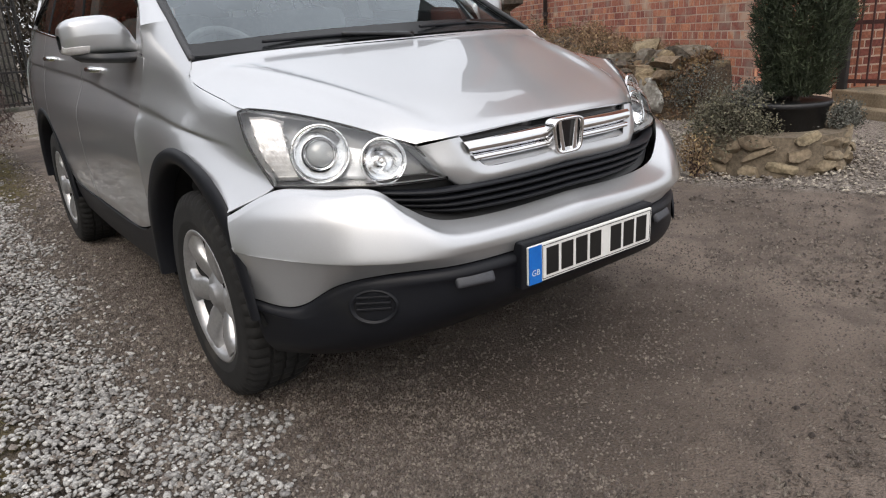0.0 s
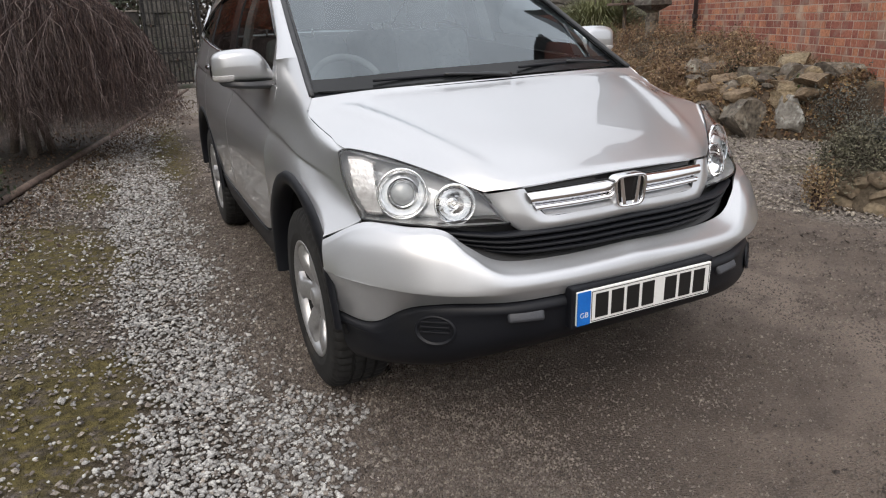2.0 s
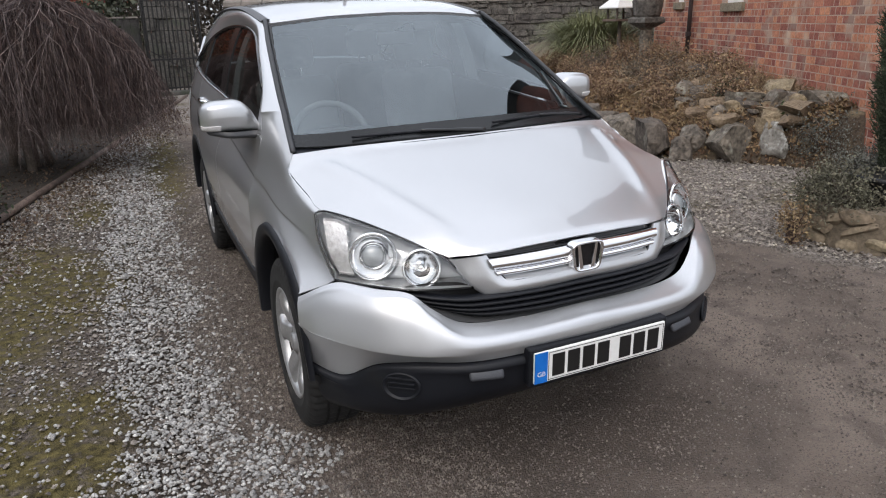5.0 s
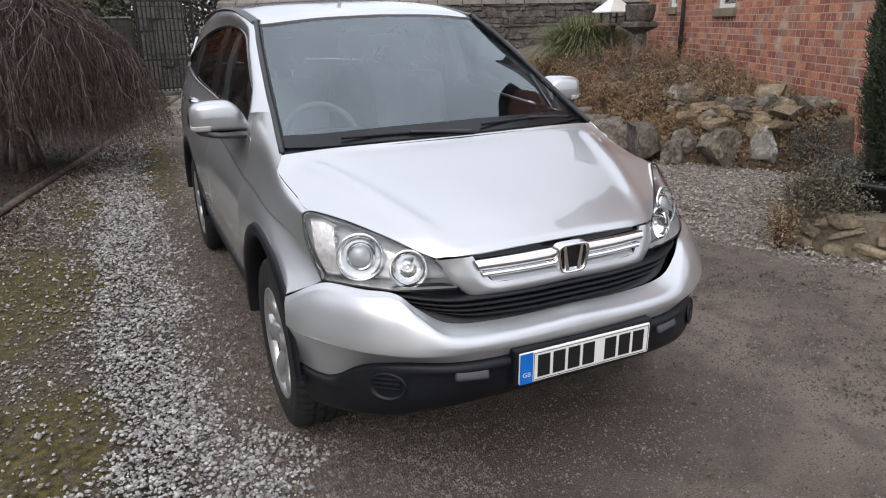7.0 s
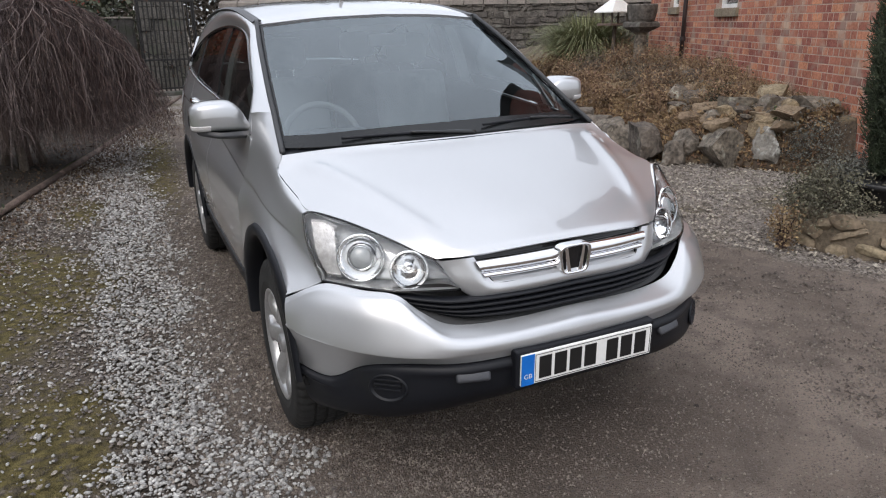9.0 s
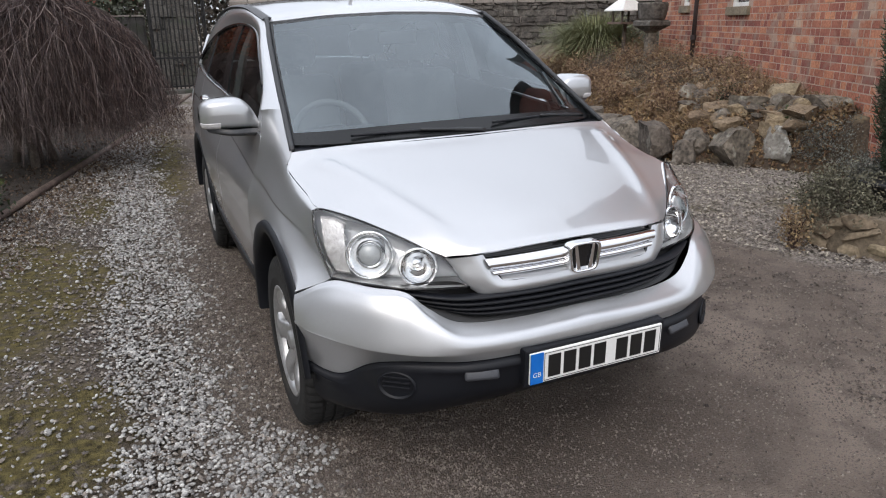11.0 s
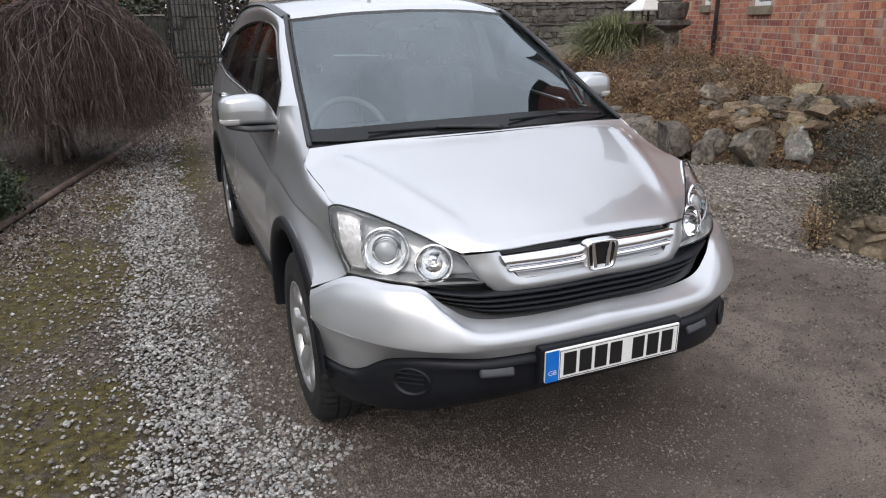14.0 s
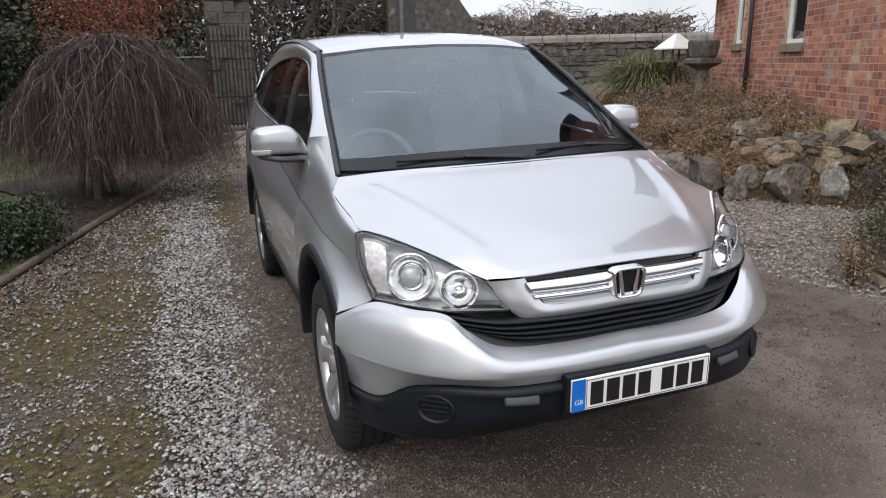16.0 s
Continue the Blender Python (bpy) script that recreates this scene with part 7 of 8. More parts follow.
# ---------------------------------------------------------------- at the far end of the bed
def ornamental_grass(at, r, h, n, seed):
    g = rng(seed)
    ob = root("ornamental_grass", Matrix.Translation(at), "arching green and straw clump of ornamental grass", "grass clump")
    rr, tt, rise = [], [], []
    for _ in range(n):
        a = g.uniform(0, 2 * np.pi)
        q = g.uniform(0.1, 1) ** 0.6
        p = np.array([math.cos(a) * r * 0.2 * q, math.sin(a) * r * 0.2 * q, 0])
        rr.append(p)
        tt.append(np.array([math.cos(a) * r * q, math.sin(a) * r * q, h * (1.0 - 0.75 * q * g.uniform(0.5, 1.2))]))
        rise.append(h * 0.30 * q)
    v, f = blades_np(rr, tt, rise, 0.011, seed, 5)
    part("blade_tuft", (v, f), M["grass_blade"], ob)


ornamental_grass((7.3, 9.2, 0.5), 1.45, 1.45, 3400, 71)


def sundial_plinth():
    ob = root("stone_pedestal", Matrix.Translation((6.78, 7.0, 0.70)), "weathered stone pedestal with a square moulded top", "pedestal")
    def turned(name, prof, sides, mat):
        vs, fs = [], []
        for r, z in prof:
            vs += [(r * math.cos((i + 0.5) * 2 * math.pi / sides), r * math.sin((i + 0.5) * 2 * math.pi / sides), z) for i in range(sides)]
        for j in range(len(prof) - 1):
            fs += [(j * sides + i, j * sides + (i + 1) % sides, (j + 1) * sides + (i + 1) % sides, (j + 1) * sides + i) for i in range(sides)]
        fs.append(tuple(range((len(prof) - 1) * sides, len(prof) * sides)))
        part(name, (vs, fs), mat, ob)
    turned("shaft", ((0.16, 0), (0.16, 0.08), (0.12, 0.12), (0.095, 0.3), (0.10, 0.55), (0.085, 0.66), (0.14, 0.70)), 16, M["rock"])
    turned("slab", ((0.14, 0.70), (0.26, 0.76), (0.30, 0.78), (0.30, 0.84), (0.27, 0.86), (0.24, 0.87)), 4, M["rubble"])
    turned("bowl", ((0.20, 0.87), (0.22, 0.90), (0.24, 1.02), (0.25, 1.12), (0.235, 1.14)), 16, M["rubble"])


sundial_plinth()


def bird_table():
    ob = root("bird_table", Matrix.Translation((7.02, 8.0, 0.6)), "wooden bird table with a white pitched roof", "bird table")
    v, f = tube_np([(0, 0, 0), (0, 0, 0.9)], 0.035, 6)
    part("post", (v, f), M["bark"], ob)
    bm = bmesh.new()
    box(bm, (-0.24, -0.2, 0.90), (0.24, 0.2, 0.94), 0.006)
    part("tray", bm, M["wood_edge"], ob)
    for x in (-0.17, 0.17):
        for y in (-0.13, 0.13):
            bm = bmesh.new()
            box(bm, (x - 0.015, y - 0.015, 0.94), (x + 0.015, y + 0.015, 1.15), 0.003)
            part("upright", bm, M["bark"], ob)
    for s in range(4):
        a = s * math.pi / 2
        bm = bmesh.new()
        q = [bm.verts.new(p) for p in ((-0.27, -0.27, 1.14), (0.27, -0.27, 1.14), (0.03, -0.03, 1.385), (-0.03, -0.03, 1.385))]
        q2 = [bm.verts.new(v.co + Vector((0, 0.0, -0.018))) for v in q]
        bm.faces.new(q)
        bm.faces.new(q2[::-1])
        for i in range(4):
            bm.faces.new((q[i], q2[i], q2[(i + 1) % 4], q[(i + 1) % 4]))
        bmesh.ops.rotate(bm, verts=bm.verts[:], cent=(0, 0, 0), matrix=Matrix.Rotation(a, 3, "Z"))
        part("roof_board", bm, M["white_paint"], ob, "white painted roof board")


bird_table()


def stone_wall():
    """Rubble boundary wall with rounded coping stones."""
    a, b = Vector((2.0, 21.2, 0)), Vector((17.5, 11.1, 0))
    d = (b - a).normalized()
    length = (b - a).length
    ang = math.degrees(math.atan2(d.y, d.x))
    w = root("wall_boundary", Matrix.Translation(a) @ pose(0, 0, 0, 0, 0, ang), "old grey rubble stone boundary wall with rounded copings", "wall", kind="structure")
    bm = bmesh.new()
    box(bm, (0, 0.03, 0), (length, 0.42, 2.1))
    part("rubble_core", bm, M["rubble"], w)
    g = rng(81)
    pcs, z = [], 0.4
    while z < 2.08:
        h = float(g.uniform(0.10, 0.2))
        h = min(h, 2.12 - z)
        x = 5.0
        while x < length:
            l0 = float(g.uniform(0.14, 0.5))
            off = float(g.normal() * 0.022)
            e = 0.012
            y0 = -0.02 + off
            jit = g.normal(size=(4, 2)) * 0.022
            vs = [(x, 0.06, z), (x + l0 - e, 0.06, z), (x + l0 - e, 0.06, z + h - e), (x, 0.06, z + h - e)]
            vs += [(x + 0.02 + jit[0, 0], y0, z + 0.02 + jit[0, 1]), (x + l0 - 0.03 + jit[1, 0], y0, z + 0.02 + jit[1, 1]), (x + l0 - 0.03 + jit[2, 0], y0, z + h - 0.03 + jit[2, 1]), (x + 0.02 + jit[3, 0], y0, z + h - 0.03 + jit[3, 1])]
            pcs.append((np.array(vs), [(4, 5, 6, 7), (0, 1, 5, 4), (1, 2, 6, 5), (2, 3, 7, 6), (3, 0, 4, 7)]))
            x += l0
        z += h
    tagged(part("rubble_stones", joined(pcs), M["rubble"], w), kind="stuff")
    x = 0.0
    while x < length - 0.1:
        l0 = float(g.uniform(0.5, 0.78))
        n = 8
        vs, fs = [], []
        for e, sc in ((0.008, 0.94), (0.04, 1.0), (l0 - 0.04, 1.0), (l0 - 0.012, 0.94)):
            for i in range(n):
                t = math.pi * i / (n - 1)
                vs.append((x + e, 0.225 - math.cos(t) * 0.27 * sc, 2.09 + math.sin(t) ** 0.7 * 0.22 * sc + float(g.normal() * 0.004)))
        for s in range(3):
            for i in range(n - 1):
                fs.append((s * n + i, s * n + i + 1, (s + 1) * n + i + 1, (s + 1) * n + i))
            fs.append((s * n + n - 1, s * n, (s + 1) * n, (s + 1) * n + n - 1))
        fs += [tuple(range(n - 1, -1, -1)), tuple(range(3 * n, 4 * n))]
        part("coping_stone", (vs, fs), M["coping"], w, smooth=False)
        x += l0


stone_wall()


# ---------------------------------------------------------------- the garden on the other side
def garden_bed_width(s):
    return float(np.interp(s, (0.8, 2.2, 3.2), (0.30, 0.45, 1.75)))


def garden_left():
    # lawn sheet and bed, a little above the drive
    g = rng(91)
    n, vs = 60, []
    for i in range(n + 1):
        s = -8 + 17.5 * i / n
        for j in range(13):
            o = 0.04 + (j / 12) ** 1.5 * 14
            p = EDGE_A + EDGE_DIR * s + Vector((-EDGE_DIR.y, EDGE_DIR.x)) * o
            vs.append((p.x, p.y, 0.035 + 0.03 * noise.noise(Vector((p.x, p.y, 0))) + min(0.12, o * 0.06)))
    fs = [(i * 13 + j, i * 13 + 13 + j, i * 13 + 14 + j, i * 13 + j + 1) for i in range(n) for j in range(12)]
    tagged(part("lawn", (vs, fs), M["lawn"], smooth=True), "short mossy green lawn behind the wooden edging", "lawn", kind="structure")
    vs = []
    for i in range(41):
        s = 0.8 + 9.6 * i / 40
        for j in range(9):
            o = 0.03 + garden_bed_width(s) * j / 8 + (0.25 * noise.noise(Vector((s * 1.3, 3, 0))) if j == 8 else 0)
            p = EDGE_A + EDGE_DIR * s + Vector((-EDGE_DIR.y, EDGE_DIR.x)) * o
            vs.append((p.x, p.y, 0.055 + 0.03 * noise.noise(Vector((p.x, p.y, 0))) + min(0.12, o * 0.06) + 0.012 * noise.noise(Vector((p.x * 6, p.y * 6, 0)))))
    fs = [(i * 9 + j, i * 9 + 9 + j, i * 9 + 10 + j, i * 9 + j + 1) for i in range(40) for j in range(8)]
    tagged(part("garden_bed", (vs, fs), M["bed_soil"], smooth=True), "dark bare soil bed behind the wooden edging", "flower bed", kind="structure")
    r, t = [], []
    for _ in range(26000):
        s, o = g.uniform(-4, 9), 0.1 + g.random() ** 1.6 * 5
        p = EDGE_A + EDGE_DIR * s + Vector((-EDGE_DIR.y, EDGE_DIR.x)) * o
        if s > 0.8 and o < garden_bed_width(s):
            continue
        z = 0.03 + min(0.12, o * 0.06)
        r.append((p.x, p.y, z))
        t.append((p.x + g.normal() * 0.02, p.y + g.normal() * 0.02, z + g.uniform(0.015, 0.05)))
    v, f = blades_np(r, t, 0.0, 0.003, 92, 1)
    tagged(part("lawn_grass", (v, f), M["green_leaf"]), "short green grass blades of the lawn", "grass", kind="stuff")
    c = []
    for _ in range(2600):
        s, o = g.uniform(-3, 11), abs(g.normal()) * 0.5
        p = EDGE_A + EDGE_DIR * s + Vector((-EDGE_DIR.y, EDGE_DIR.x)) * (o + 0.05)
        c.append((p.x, p.y, 0.055 + min(0.12, o * 0.06) + 0.015 * g.random()))
    for _ in range(3200):
        s, o = g.uniform(-1.5, 9), abs(g.normal()) * 0.32
        p = EDGE_A + EDGE_DIR * s - Vector((-EDGE_DIR.y, EDGE_DIR.x)) * (o + 0.05)
        c.append((p.x, p.y, 0.010 + 0.012 * g.random()))
    v, f = leaves_np(c, 0.021, 93, 1.4)
    tagged(part("fallen_leaves", (v, f), M["wet_litter"]), "brown fallen leaves along the wooden edging", "leaf litter", kind="stuff")
    # edging poles laid end to end
    s = -7.0
    while s < 10.6:
        l0 = float(g.uniform(1.6, 2.2))
        a, b = EDGE_A + EDGE_DIR * s, EDGE_A + EDGE_DIR * (s + l0 - 0.01)
        pts = [Vector((a.x + (b.x - a.x) * k, a.y + (b.y - a.y) * k, 0.030 + 0.006 * math.sin(k * 3 + s))) for k in (0, 0.3, 0.6, 1)]
        v, f = tube_np(pts, [0.032, 0.034, 0.033, 0.031], 10)
        tagged(part("edging_pole", (v, f), M["wood_edge"], smooth=True), "weathered reddish wooden pole edging the drive", "edging", "edging poles")
        s += l0


garden_left()


def weeping_tree(at, r, h, seed):
    """A weeping standard: a short trunk, arching limbs, a curtain of bare hanging twigs."""
    g = rng(seed)
    ob = root("weeping_tree", Matrix.Translation(at), "bare brown weeping tree with hanging twigs to the ground", "tree")
    v, f = tube_np([(0.02, 0, -0.05), (0, 0.02, 0.5), (0.03, 0, 1.0), (0, 0, h * 0.93)], [0.085, 0.06, 0.05, 0.04], 10)
    part("trunk", (v, f), M["bark"], ob, smooth=True)
    for k in range(3):
        a = k * 2.1 + 0.6
        v, f = tube_np([(0.24 * math.cos(a), 0.24 * math.sin(a), -0.05), (0.12 * math.cos(a), 0.12 * math.sin(a), 0.45), (0.0, 0.0, 1.25)], [0.05, 0.042, 0.03], 8)
        part("sucker", (v, f), M["bark"], ob)
    off = np.array([0.33, -0.10, 0.0])

    def dome(q):
        """Height of the dome at q of its radius."""
        return h * (0.05 + 0.98 * math.sqrt(max(0.0, 1 - 0.94 * min(q, 1.02) ** 2)))

    def fall(count, limb_count, thick, lo, hi, spread, name, mat, k0):
        """Limbs that arch over the dome and the twigs that hang from them."""
        limbs, ro, ti, wd, bend = [], [], [], [], []
        for i in range(limb_count):
            a = i * 2.399 + k0 + g.normal() * 0.3
            end = g.uniform(0.5, 1.04)
            turn = g.normal() * 0.6
            pts = []
            for k in range(9):
                q = end * k / 8
                b = a + turn * q * q + 0.05 * g.normal()
                pts.append(off * min(1, q * 4 + 0.3) + np.array([math.cos(b) * r * q, math.sin(b) * r * q, dome(q) - 0.06 * g.random() - (0.10 if k == 0 else 0)]) + g.normal(size=3) * 0.018)
            limbs.append(tube_np(pts, np.linspace(thick * 2.0, thick * 0.9, 9), 5, False))
            for _ in range(count):
                s = min(g.uniform(lo, 1.0) ** 0.7, 0.999) * 8
                j = int(s)
                p = pts[j] + (pts[j + 1] - pts[j]) * (s - j)
                l0 = g.uniform(0.5, 1.0) * max(0.12, p[2] - 0.17 - 0.22 * g.random())
                b = math.atan2(p[1] - off[1], p[0] - off[0])
                out = np.array([math.cos(b), math.sin(b), 0]) * g.uniform(0.0, hi) + g.normal(size=3) * [spread, spread, 0]
                ro.append(p)
                ti.append(p + out + np.array([0, 0, -l0]))
                wd.append(g.uniform(0.5, 1.3) * thick)
                bend.append(g.normal(size=3) * [0.10, 0.10, 0.0])
        part("branch_dome", joined(limbs), mat, ob)
        v, f = strands_np(ro, ti, np.array(wd) * 12, wd, seed + 1 + int(k0), 5, np.array(bend), 0.021)
        part(name, (v, f), mat, ob)

    fall(74, 150, 0.0023, 0.0, 0.05, 0.08, "twig_curtain", M["twig"], 0.0)
    fall(30, 90, 0.0030, 0.1, 0.08, 0.07, "twig_curtain", M["twig_pale"], 1.0)
    # short side twigs and buds that break up the curtain
    n = 5200
    a = g.uniform(0, 2 * np.pi, n)
    q = g.uniform(0.35, 1.0, n)
    top = np.array([dome(x) for x in q])
    z = 0.35 + np.maximum(top - 0.35, 0.05) * g.random(n)
    p = np.stack([np.cos(a) * r * q, np.sin(a) * r * q, z], 1) + off
    e = p + np.stack([np.cos(a) * 0.05, np.sin(a) * 0.05, -0.05 * np.ones(n)], 1) * g.uniform(0.3, 1.6, (n, 1)) + g.normal(size=(n, 3)) * 0.045
    v, f = strands_np(p, e, 0.0, g.uniform(0.0012, 0.0030, n), seed + 9, 2, None, 0.01)
    part("twig_curtain", (v, f), M["twig_pale"], ob)


weeping_tree((-2.36, 6.45, 0.05), 1.30, 1.80, 101)
for _i, (_x, _y, _r) in enumerate(((-2.72, 3.95, 0.30), (-2.98, 3.65, 0.34), (-2.80, 4.45, 0.26), (-3.2, 3.2, 0.4), (-3.25, 4.1, 0.34))):
    leafy_shrub("low_evergreen", Vector((_x, _y, 0.06)), _r, _r, 0.30, 3400, 0.022, M["box_leaf"], 111 + _i, "low dark evergreen shrub behind the edging", 28)


def leafy_tree(name, at, h, r, trunk_r, n, size, mat, seed, label, crown_from=0.35, limbs=16, bark="bark"):
    g = rng(seed)
    ob = root(name, Matrix.Translation(at), label, "tree")
    v, f = tube_np([(0, 0, -0.1), (0.03 * h * g.normal() * 0.3, 0.02, h * 0.4), (0, 0, h * 0.85)], [trunk_r, trunk_r * 0.75, trunk_r * 0.25], 9)
    part("trunk", (v, f), M[bark], ob, smooth=True)
    pcs, ends = [], []
    for i in range(limbs):
        a = i * 2.399
        z0 = h * g.uniform(crown_from * 0.7, 0.75)
        q = g.uniform(0.5, 1.0)
        e = np.array([math.cos(a) * r * q, math.sin(a) * r * q, min(h * 1.0, z0 + h * g.uniform(0.08, 0.4))])
        mid = np.array([e[0] * 0.5, e[1] * 0.5, z0 * 0.45 + e[2] * 0.55])
        pcs.append(tube_np([(0, 0, z0), mid, e], [trunk_r * 0.35, trunk_r * 0.2, trunk_r * 0.06], 5, False))
        ends += [e, mid * 0.4 + e * 0.6, e * [0.8, 0.8, 1] + [0, 0, h * 0.08], mid]
    part("branchwork", joined(pcs), M[bark], ob)
    ends = np.array(ends)
    c = ends[g.integers(0, len(ends), n)] + g.normal(size=(n, 3)) * np.array([r, r, h * 0.5]) * 0.17
    v, f = leaves_np(c, size, seed + 1, 1.5)
    part("crown", (v, f), mat, ob)


leafy_tree("copper_tree", (-2.2, 10.2, 0), 3.15, 1.15, 0.06, 11000, 0.026, M["red_leaf"], 121, "small tree with rust-red leaves behind the weeping tree", 0.72, 18)


def bare_tree(name, at, h, seed, label, mat, depth=4, spread=0.5, thick=0.02):
    """A bare tree: limbs that fork to fine twigs."""
    g = rng(seed)
    ob = root(name, Matrix.Translation(at), label, "tree", "bare trees")
    trunk, twigs = [], []

    def grow(p, d, l, r, k):
        q = p + d * l
        m = (p + q) / 2 + Vector(g.normal(size=3)) * l * 0.06
        (trunk if k >= depth - 1 else twigs).append(tube_np([p, m, q], [r, r * 0.85, r * 0.7], 6 if k > 2 else 3, False))
        if k == 0:
            return
        for _ in range(3 if k > 1 else 4):
            e = (d + Vector(g.normal(size=3)) * spread + Vector((0, 0, 0.18))).normalized()
            grow(q if g.random() < 0.7 else m, e, l * float(g.uniform(0.6, 0.85)), r * 0.62, k - 1)

    grow(Vector((0, 0, -0.1)), Vector((0, 0, 1)), h * 0.3, h * thick, depth)
    part("trunk", joined(trunk), M[mat], ob)
    part("twig_crown", joined(twigs), M[mat], ob)


def hedge(name, a, b, h, w, n, size, mat, seed, label):
    """A clipped-out mass of leaves on stems between two points: uneven, with gaps."""
    g = rng(seed)
    a, b = np.array(a, float), np.array(b, float)
    ob = tagged(new(name), label, "hedge")
    l0 = np.linalg.norm(b - a)
    t = g.random(n)
    c = a + (b - a) * t[:, None]
    nrm = np.array([-(b - a)[1], (b - a)[0], 0]) / l0
    lump = np.array([noise.noise(Vector((x * l0 * 0.5, seed, 0))) for x in t])
    hh = h * (1 + 0.22 * lump)
    z = g.random(n) ** 0.8 * hh
    side = g.normal(size=n) * w * 0.4 * (1 - 0.3 * z / h)
    c = c + nrm * side[:, None]
    c[:, 2] += z
    v, f = leaves_np(c, size, seed + 1, 1.5)
    part("foliage", (v, f), mat, ob)
    st = []
    for i in range(int(l0 / 0.6) + 2):
        p = a + (b - a) * (i / (int(l0 / 0.6) + 1))
        st.append(tube_np([p + [0, 0, -0.1], p + nrm * g.normal() * 0.2 + [0, 0, h * 0.5], p + nrm * g.normal() * 0.3 + [0, 0, h * 0.95]], [0.05, 0.04, 0.01], 5, False))
    part("stalk_tuft", joined(st), M["bark"], ob)


hedge("dark_hedge", (-9, 9.5, 0), (-1.5, 14.6, 0), 2.3, 1.2, 40000, 0.06, M["dark_leaf"], 131, "tall dark evergreen hedge behind the garden")
hedge("dark_hedge", (-12, 14, 0), (-1, 19.5, 0), 4.6, 2.2, 38000, 0.10, M["dark_leaf"], 132, "tall dark evergreen hedge behind the garden")
hedge("dark_hedge", (-7.5, -7, 0), (-7.2, 11, 0), 5.2, 1.8, 22000, 0.11, M["dark_leaf"], 133, "tall dark evergreen hedge along the lawn")


def far_gate():
    """The open iron drive gate between stone piers."""
    m = Matrix.Translation((-0.62, 15.2, 0.05)) @ pose(0, 0, 0, 0, 0, 12)
    g = root("drive_gate", m, "tall black wrought-iron gate standing at the drive's end", "gate")
    for i in range(13):
        x = 0.04 + i * 0.098
        top = 2.35 + 0.12 * math.sin(i / 12 * math.pi)
        v, f = tube_np([(x, 0, 0.06), (x, 0, top - 0.06), (x, 0, top)], [0.018, 0.018, 0.003], 6)
        part("bar", (v, f), M["iron"], g)
    for z in (0.1, 0.75, 2.05):
        bm = bmesh.new()
        box(bm, (0, -0.018, z), (1.26, 0.018, z + 0.045), 0.004)
        part("rail", bm, M["iron"], g)
    v, f = tube_np([(0.02, 0, 1.0), (0.65, 0, 0.62), (1.24, 0, 0.12)], 0.014, 6)
    part("brace", (v, f), M["iron"], g)
    for x in (0.0, 1.26):
        v, f = tube_np([(x, 0, 0), (x, 0, 2.55)], 0.025, 8)
        part("stile", (v, f), M["iron"], g)
    v, f = tube_np([(0.1 + 0.09 * (1 - k / 14) * math.cos(k * 0.7), 0, 2.52 + 0.09 * (1 - k / 14) * math.sin(k * 0.7)) for k in range(14)], 0.011, 5)
    part("scroll", (v, f), M["iron"], g)
    for x, y in ((0.0, 17.6),):
        p = root("gate_pier", Matrix.Translation((x, y, 0)), "square grey stone gate pier", "pier", "gate piers")
        gg = rng(137)
        for k in range(13):
            x0 = -0.55
            while x0 < 0.5:
                l0 = min(float(gg.uniform(0.25, 0.6)), 0.58 - x0)
                bm = bmesh.new()
                d = float(gg.normal() * 0.02)
                box(bm, (x0, -0.5 + d, k * 0.29), (x0 + l0 - 0.006, 0.5, k * 0.29 + 0.284), 0.014)
                part("block", bm, M["dark_stone"], p)
                x0 += l0


far_gate()


def gate_surround():
    """A low stone sill under the gate and a dark board fence beside it."""
    m = Matrix.Translation((-0.62, 15.2, 0)) @ pose(0, 0, 0, 0, 0, 12)
    bm = bmesh.new()
    box(bm, (-0.15, -0.20, -0.02), (2.6, 0.16, 0.10), 0.02)
    ob = part("gate_sill", bm, M["dark_stone"])
    ob.matrix_world = m
    tagged(ob, "dark low stone sill under the iron gate", "sill")
    fence = root("board_fence", m @ pose(-2.05, 0.05, 0, 0, 0, 0), "dark weathered board fence beside the gate", "fence")
    for k in range(13):
        bm = bmesh.new()
        box(bm, (k * 0.148, -0.011, 0.02), (k * 0.148 + 0.142, 0.011, 1.74), 0.004)
        part("board", bm, M["dark_board"], fence)
    bm = bmesh.new()
    box(bm, (-0.03, -0.035, 1.74), (1.95, 0.035, 1.775), 0.006)
    part("capping_rail", bm, M["coping"], fence, "pale capping rail")
    for x in (-0.02, 1.93):
        bm = bmesh.new()
        box(bm, (x - 0.045, 0.012, -0.02), (x + 0.045, 0.10, 1.72), 0.006)
        part("fence_post", bm, M["dark_board"], fence)


gate_surround()


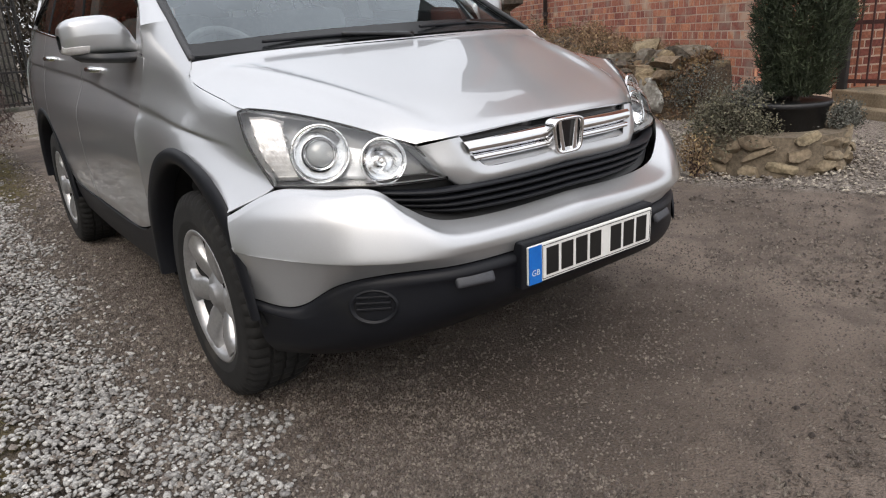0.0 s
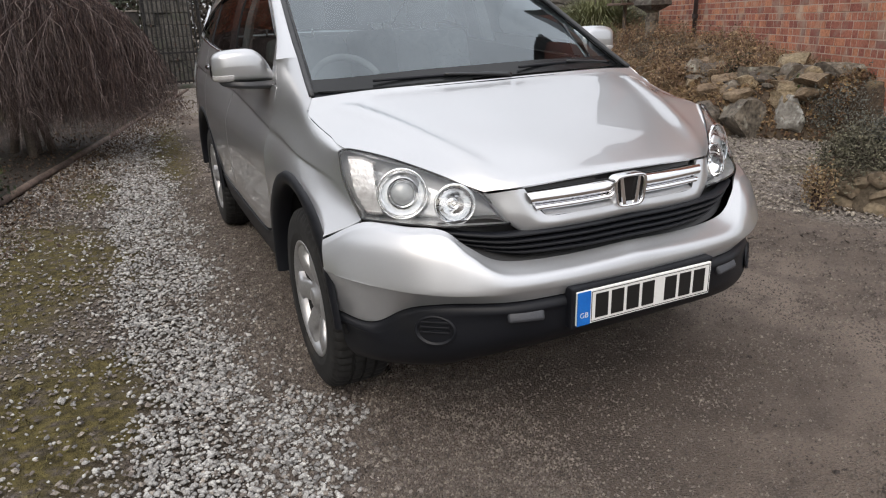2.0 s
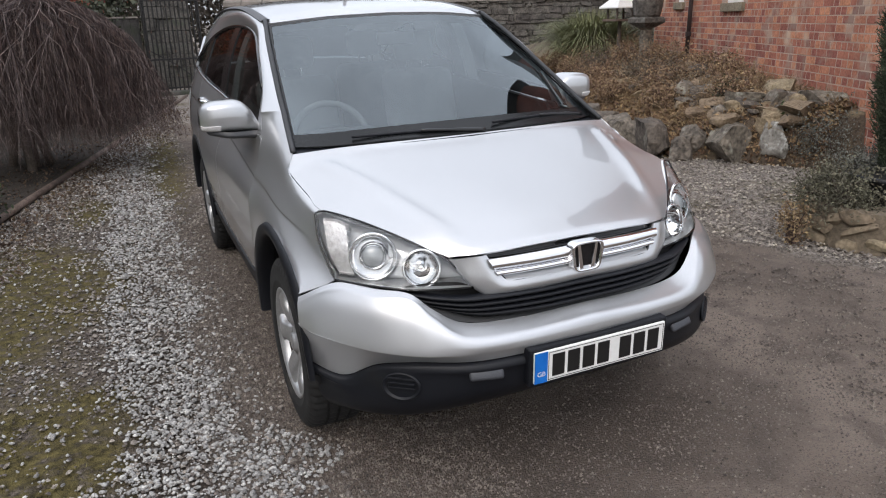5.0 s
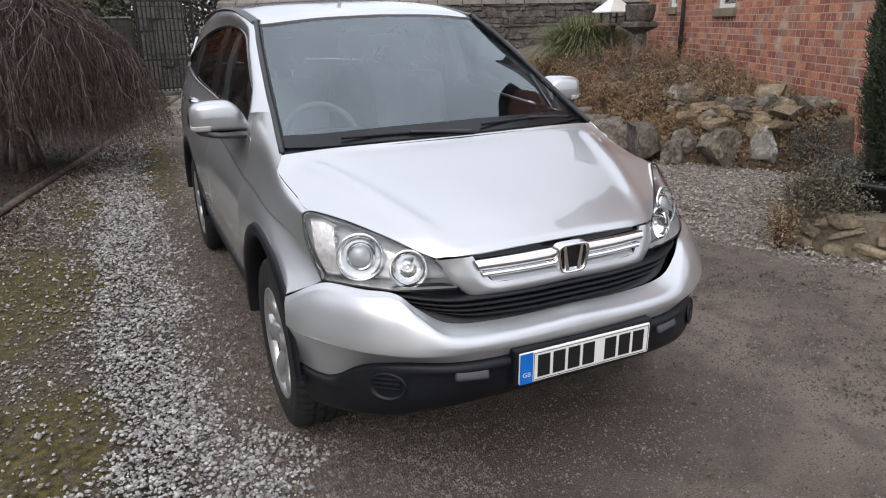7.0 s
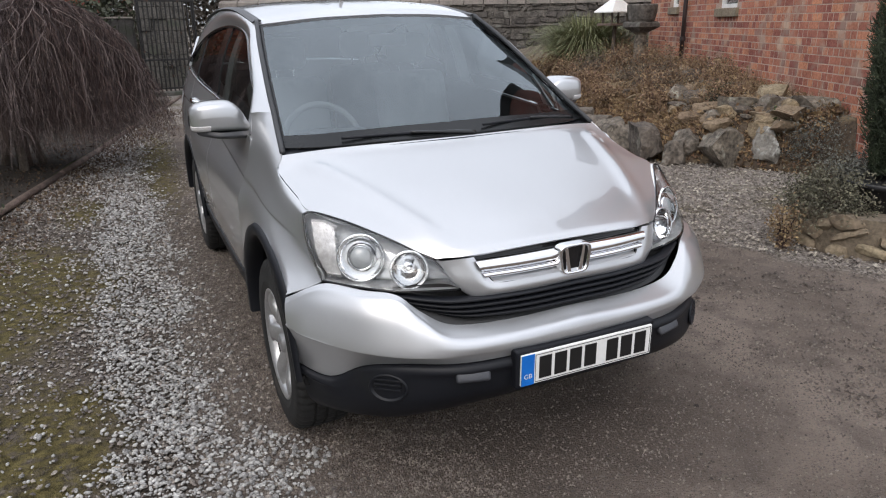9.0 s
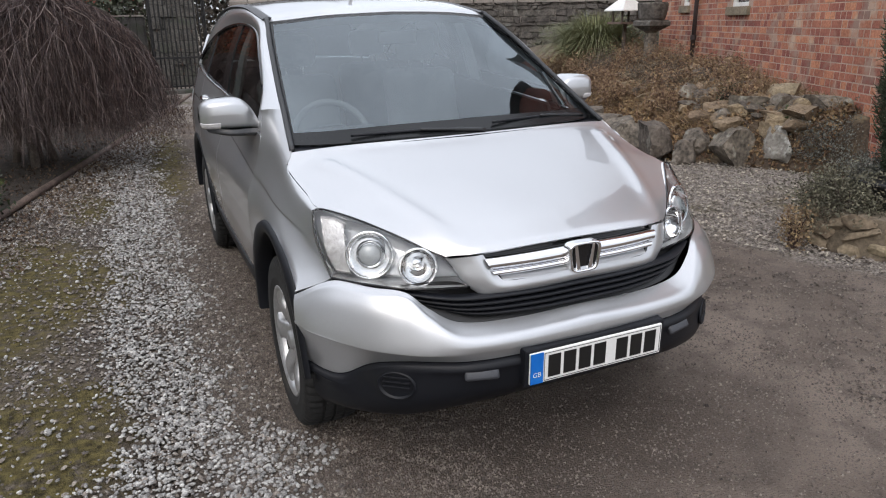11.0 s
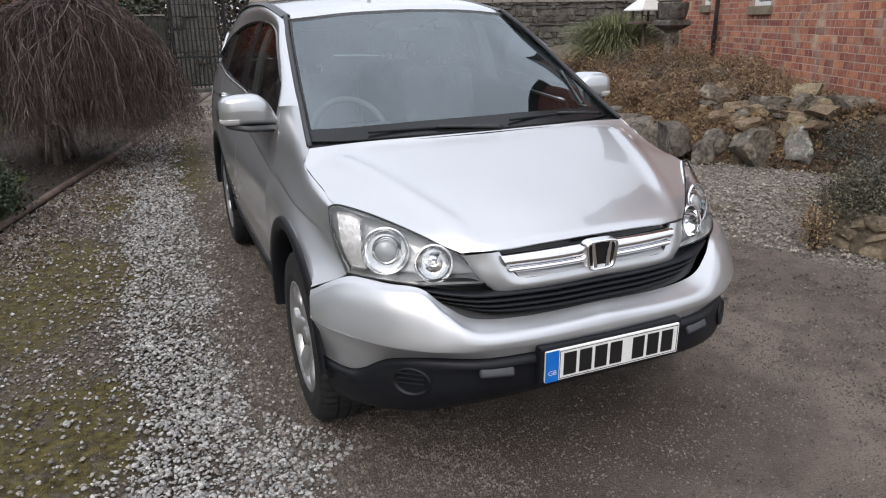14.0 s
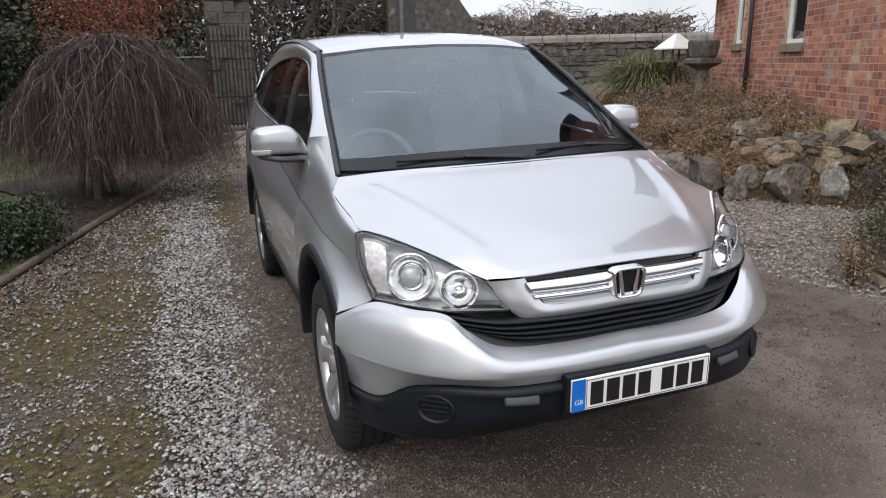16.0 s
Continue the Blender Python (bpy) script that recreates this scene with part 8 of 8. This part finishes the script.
def stone_lodge():
    """The gable of a stone outbuilding beyond the drive."""
    ob = root("stone_lodge", Matrix.Translation((6.3, 24, 0)) @ pose(0, 0, 0, 0, 0, -14), "grey stone outbuilding gable beyond the drive", "building")
    bm = bmesh.new()
    vs = [(0, 0, 0), (3.4, 0, 0), (3.4, 0, 2.9), (2.2, 0, 4.6), (0, 0, 4.6)]
    f = [bm.verts.new(p) for p in vs]
    b = [bm.verts.new((p[0], 4.0, p[2])) for p in vs]
    bm.faces.new(f)
    bm.faces.new(b[::-1])
    for i in range(5):
        bm.faces.new((f[i], b[i], b[(i + 1) % 5], f[(i + 1) % 5]))
    part("wall", bm, M["rubble"], ob)
    bm = bmesh.new()
    # slab on the solid wall, coloured as the shade of an open doorway
    box(bm, (0.3, -0.06, 1.2), (1.0, 0.02, 4.2), 0.02)
    part("doorway", bm, M["interior_dark"], ob)
    v, f = tube_np([(5.6, 20, 0), (5.6, 20, 7)], 0.06, 8)
    p = tagged(part("wooden_pole", (v, f), M["far_twig"]), "tall grey wooden pole beyond the car", "pole")


stone_lodge()

for i, (x, y, h) in enumerate(((-4, 24, 9), (0.5, 26, 10), (3.5, 27, 9), (5.5, 30, 9), (-8, 20, 9), (9.5, 30, 8))):
    bare_tree("bare_tree", (x, y, 0), h, 140 + i, "leafless grey-brown tree beyond the boundary", "bark", 5, 0.55, 0.022)
hedge("wood_edge", (-14, 26, 0), (9, 31, 0), 7.0, 4.5, 56000, 0.13, M["wood_leaf"], 151, "dark woodland edge of evergreens and brush")
def brush_wood(a, b, h, w, n, width, mat, seed, label):
    """A winter wood far off: a mass of bare twigs with an uneven top."""
    g = rng(seed)
    a, b = np.array(a, float), np.array(b, float)
    l0 = np.linalg.norm(b - a)
    t = g.random(n)
    nrm = np.array([-(b - a)[1], (b - a)[0], 0]) / l0
    top = np.array([h * (1 + 0.28 * noise.noise(Vector((x * l0 * 0.16, seed, 0))) + 0.12 * noise.noise(Vector((x * l0 * 0.7, seed, 4)))) for x in t])
    r = a + (b - a) * t[:, None] + nrm * (g.normal(size=n) * w * 0.5)[:, None]
    r[:, 2] = top * g.uniform(0.0, 0.96, n)
    e = r + g.normal(size=(n, 3)) * [0.55, 0.55, 0.4]
    e[:, 2] = np.minimum(e[:, 2] + 0.25, top)
    v, f = strands_np(r, e, 0, width, seed + 1, 3, None, 0.06)
    tagged(part("brush_wood", (v, f), M[mat]), label, "wood", kind="stuff")


brush_wood((9, 50, 0), (34, 42, 0), 5.2, 5.0, 4000, 0.032, "far_leaf", 152, "far brown winter wood beyond the wall")
brush_wood((28, 62, 0), (80, 38, 0), 4.6, 6.0, 4000, 0.036, "far_leaf", 153, "far brown winter wood beyond the wall")
brush_wood((-12, 24, 0), (8, 27, 0), 6.5, 4.0, 5500, 0.013, "bark", 156, "dark bare brushwood behind the gate")
for i in range(12):
    bare_tree("bare_tree", (24 + i * 3.4 + 1.3 * math.sin(i * 5), 52 - i * 1.1, 0), 5.6 + 1.6 * math.sin(i * 2.3), 160 + i, "leafless far tree on the skyline", "far_twig", 4, 0.55, 0.018)


hedge("far_wood", (9, 52, 0), (36, 44, 0), 4.9, 4.0, 26000, 0.20, M["far_leaf"], 154, "far brown winter woodland beyond the wall")
hedge("far_wood", (30, 64, 0), (82, 40, 0), 4.2, 5.0, 26000, 0.22, M["far_leaf"], 155, "far brown winter woodland beyond the wall")
for i, (x, y) in enumerate(((33.2, 50), (37.6, 50), (24.5, 49.5))):
    leafy_tree("far_tree", (x, y, 0), 4.7, 1.1, 0.09, 2600, 0.09, M["red_leaf"], 190 + i, "far tree with rust-red autumn leaves on the skyline", 0.3, 14)


def garden_tunnel():
    """A pale arched cover that just shows over the boundary wall."""
    ob = root("garden_tunnel", Matrix.Translation((22.0, 20.5, 0)) @ pose(0, 0, 0, 0, 0, -35), "pale pink-white arched garden tunnel beyond the wall", "tunnel")
    rows = []
    for y in (0.0, 3.0):
        rows.append([(1.5, y, -0.02), (1.5, y, 0.6)] + [(1.5 * math.cos(t), y, 1.2 + 1.5 * math.sin(t)) for t in np.linspace(0, math.pi, 19)] + [(-1.5, y, 0.6), (-1.5, y, -0.02)])
    g = np.array(rows)
    panel("cover", g, M["white_paint"], ob, "", 0.03, (0, 1.5, 0.5))
    for y in (0.0, 1.5, 3.0):
        part("hoop", tube_np([(1.52, y, -0.02)] + [(1.52 * math.cos(t), y, 1.2 + 1.52 * math.sin(t)) for t in np.linspace(0, math.pi, 19)] + [(-1.52, y, -0.02)], 0.025, 6), M["iron"], ob)


garden_tunnel()
rr, tt = [], []
g = rng(181)
for k in range(16):
    p = np.array([19.4 + 0.12 * k, 19.0 - 0.08 * k, 0.2]) + g.normal(size=3) * [0.2, 0.2, 0]
    rr.append(p)
    tt.append(p + [g.normal() * 0.25, g.normal() * 0.2, g.uniform(3.2, 4.6)])
v, f = strands_np(rr, tt, 0.0, 0.018, 182, 6, None, 0.05)
tagged(part("sapling_whips", (v, f), M["far_twig"]), "thin bare sapling whips rising behind the wall", "saplings", kind="stuff")
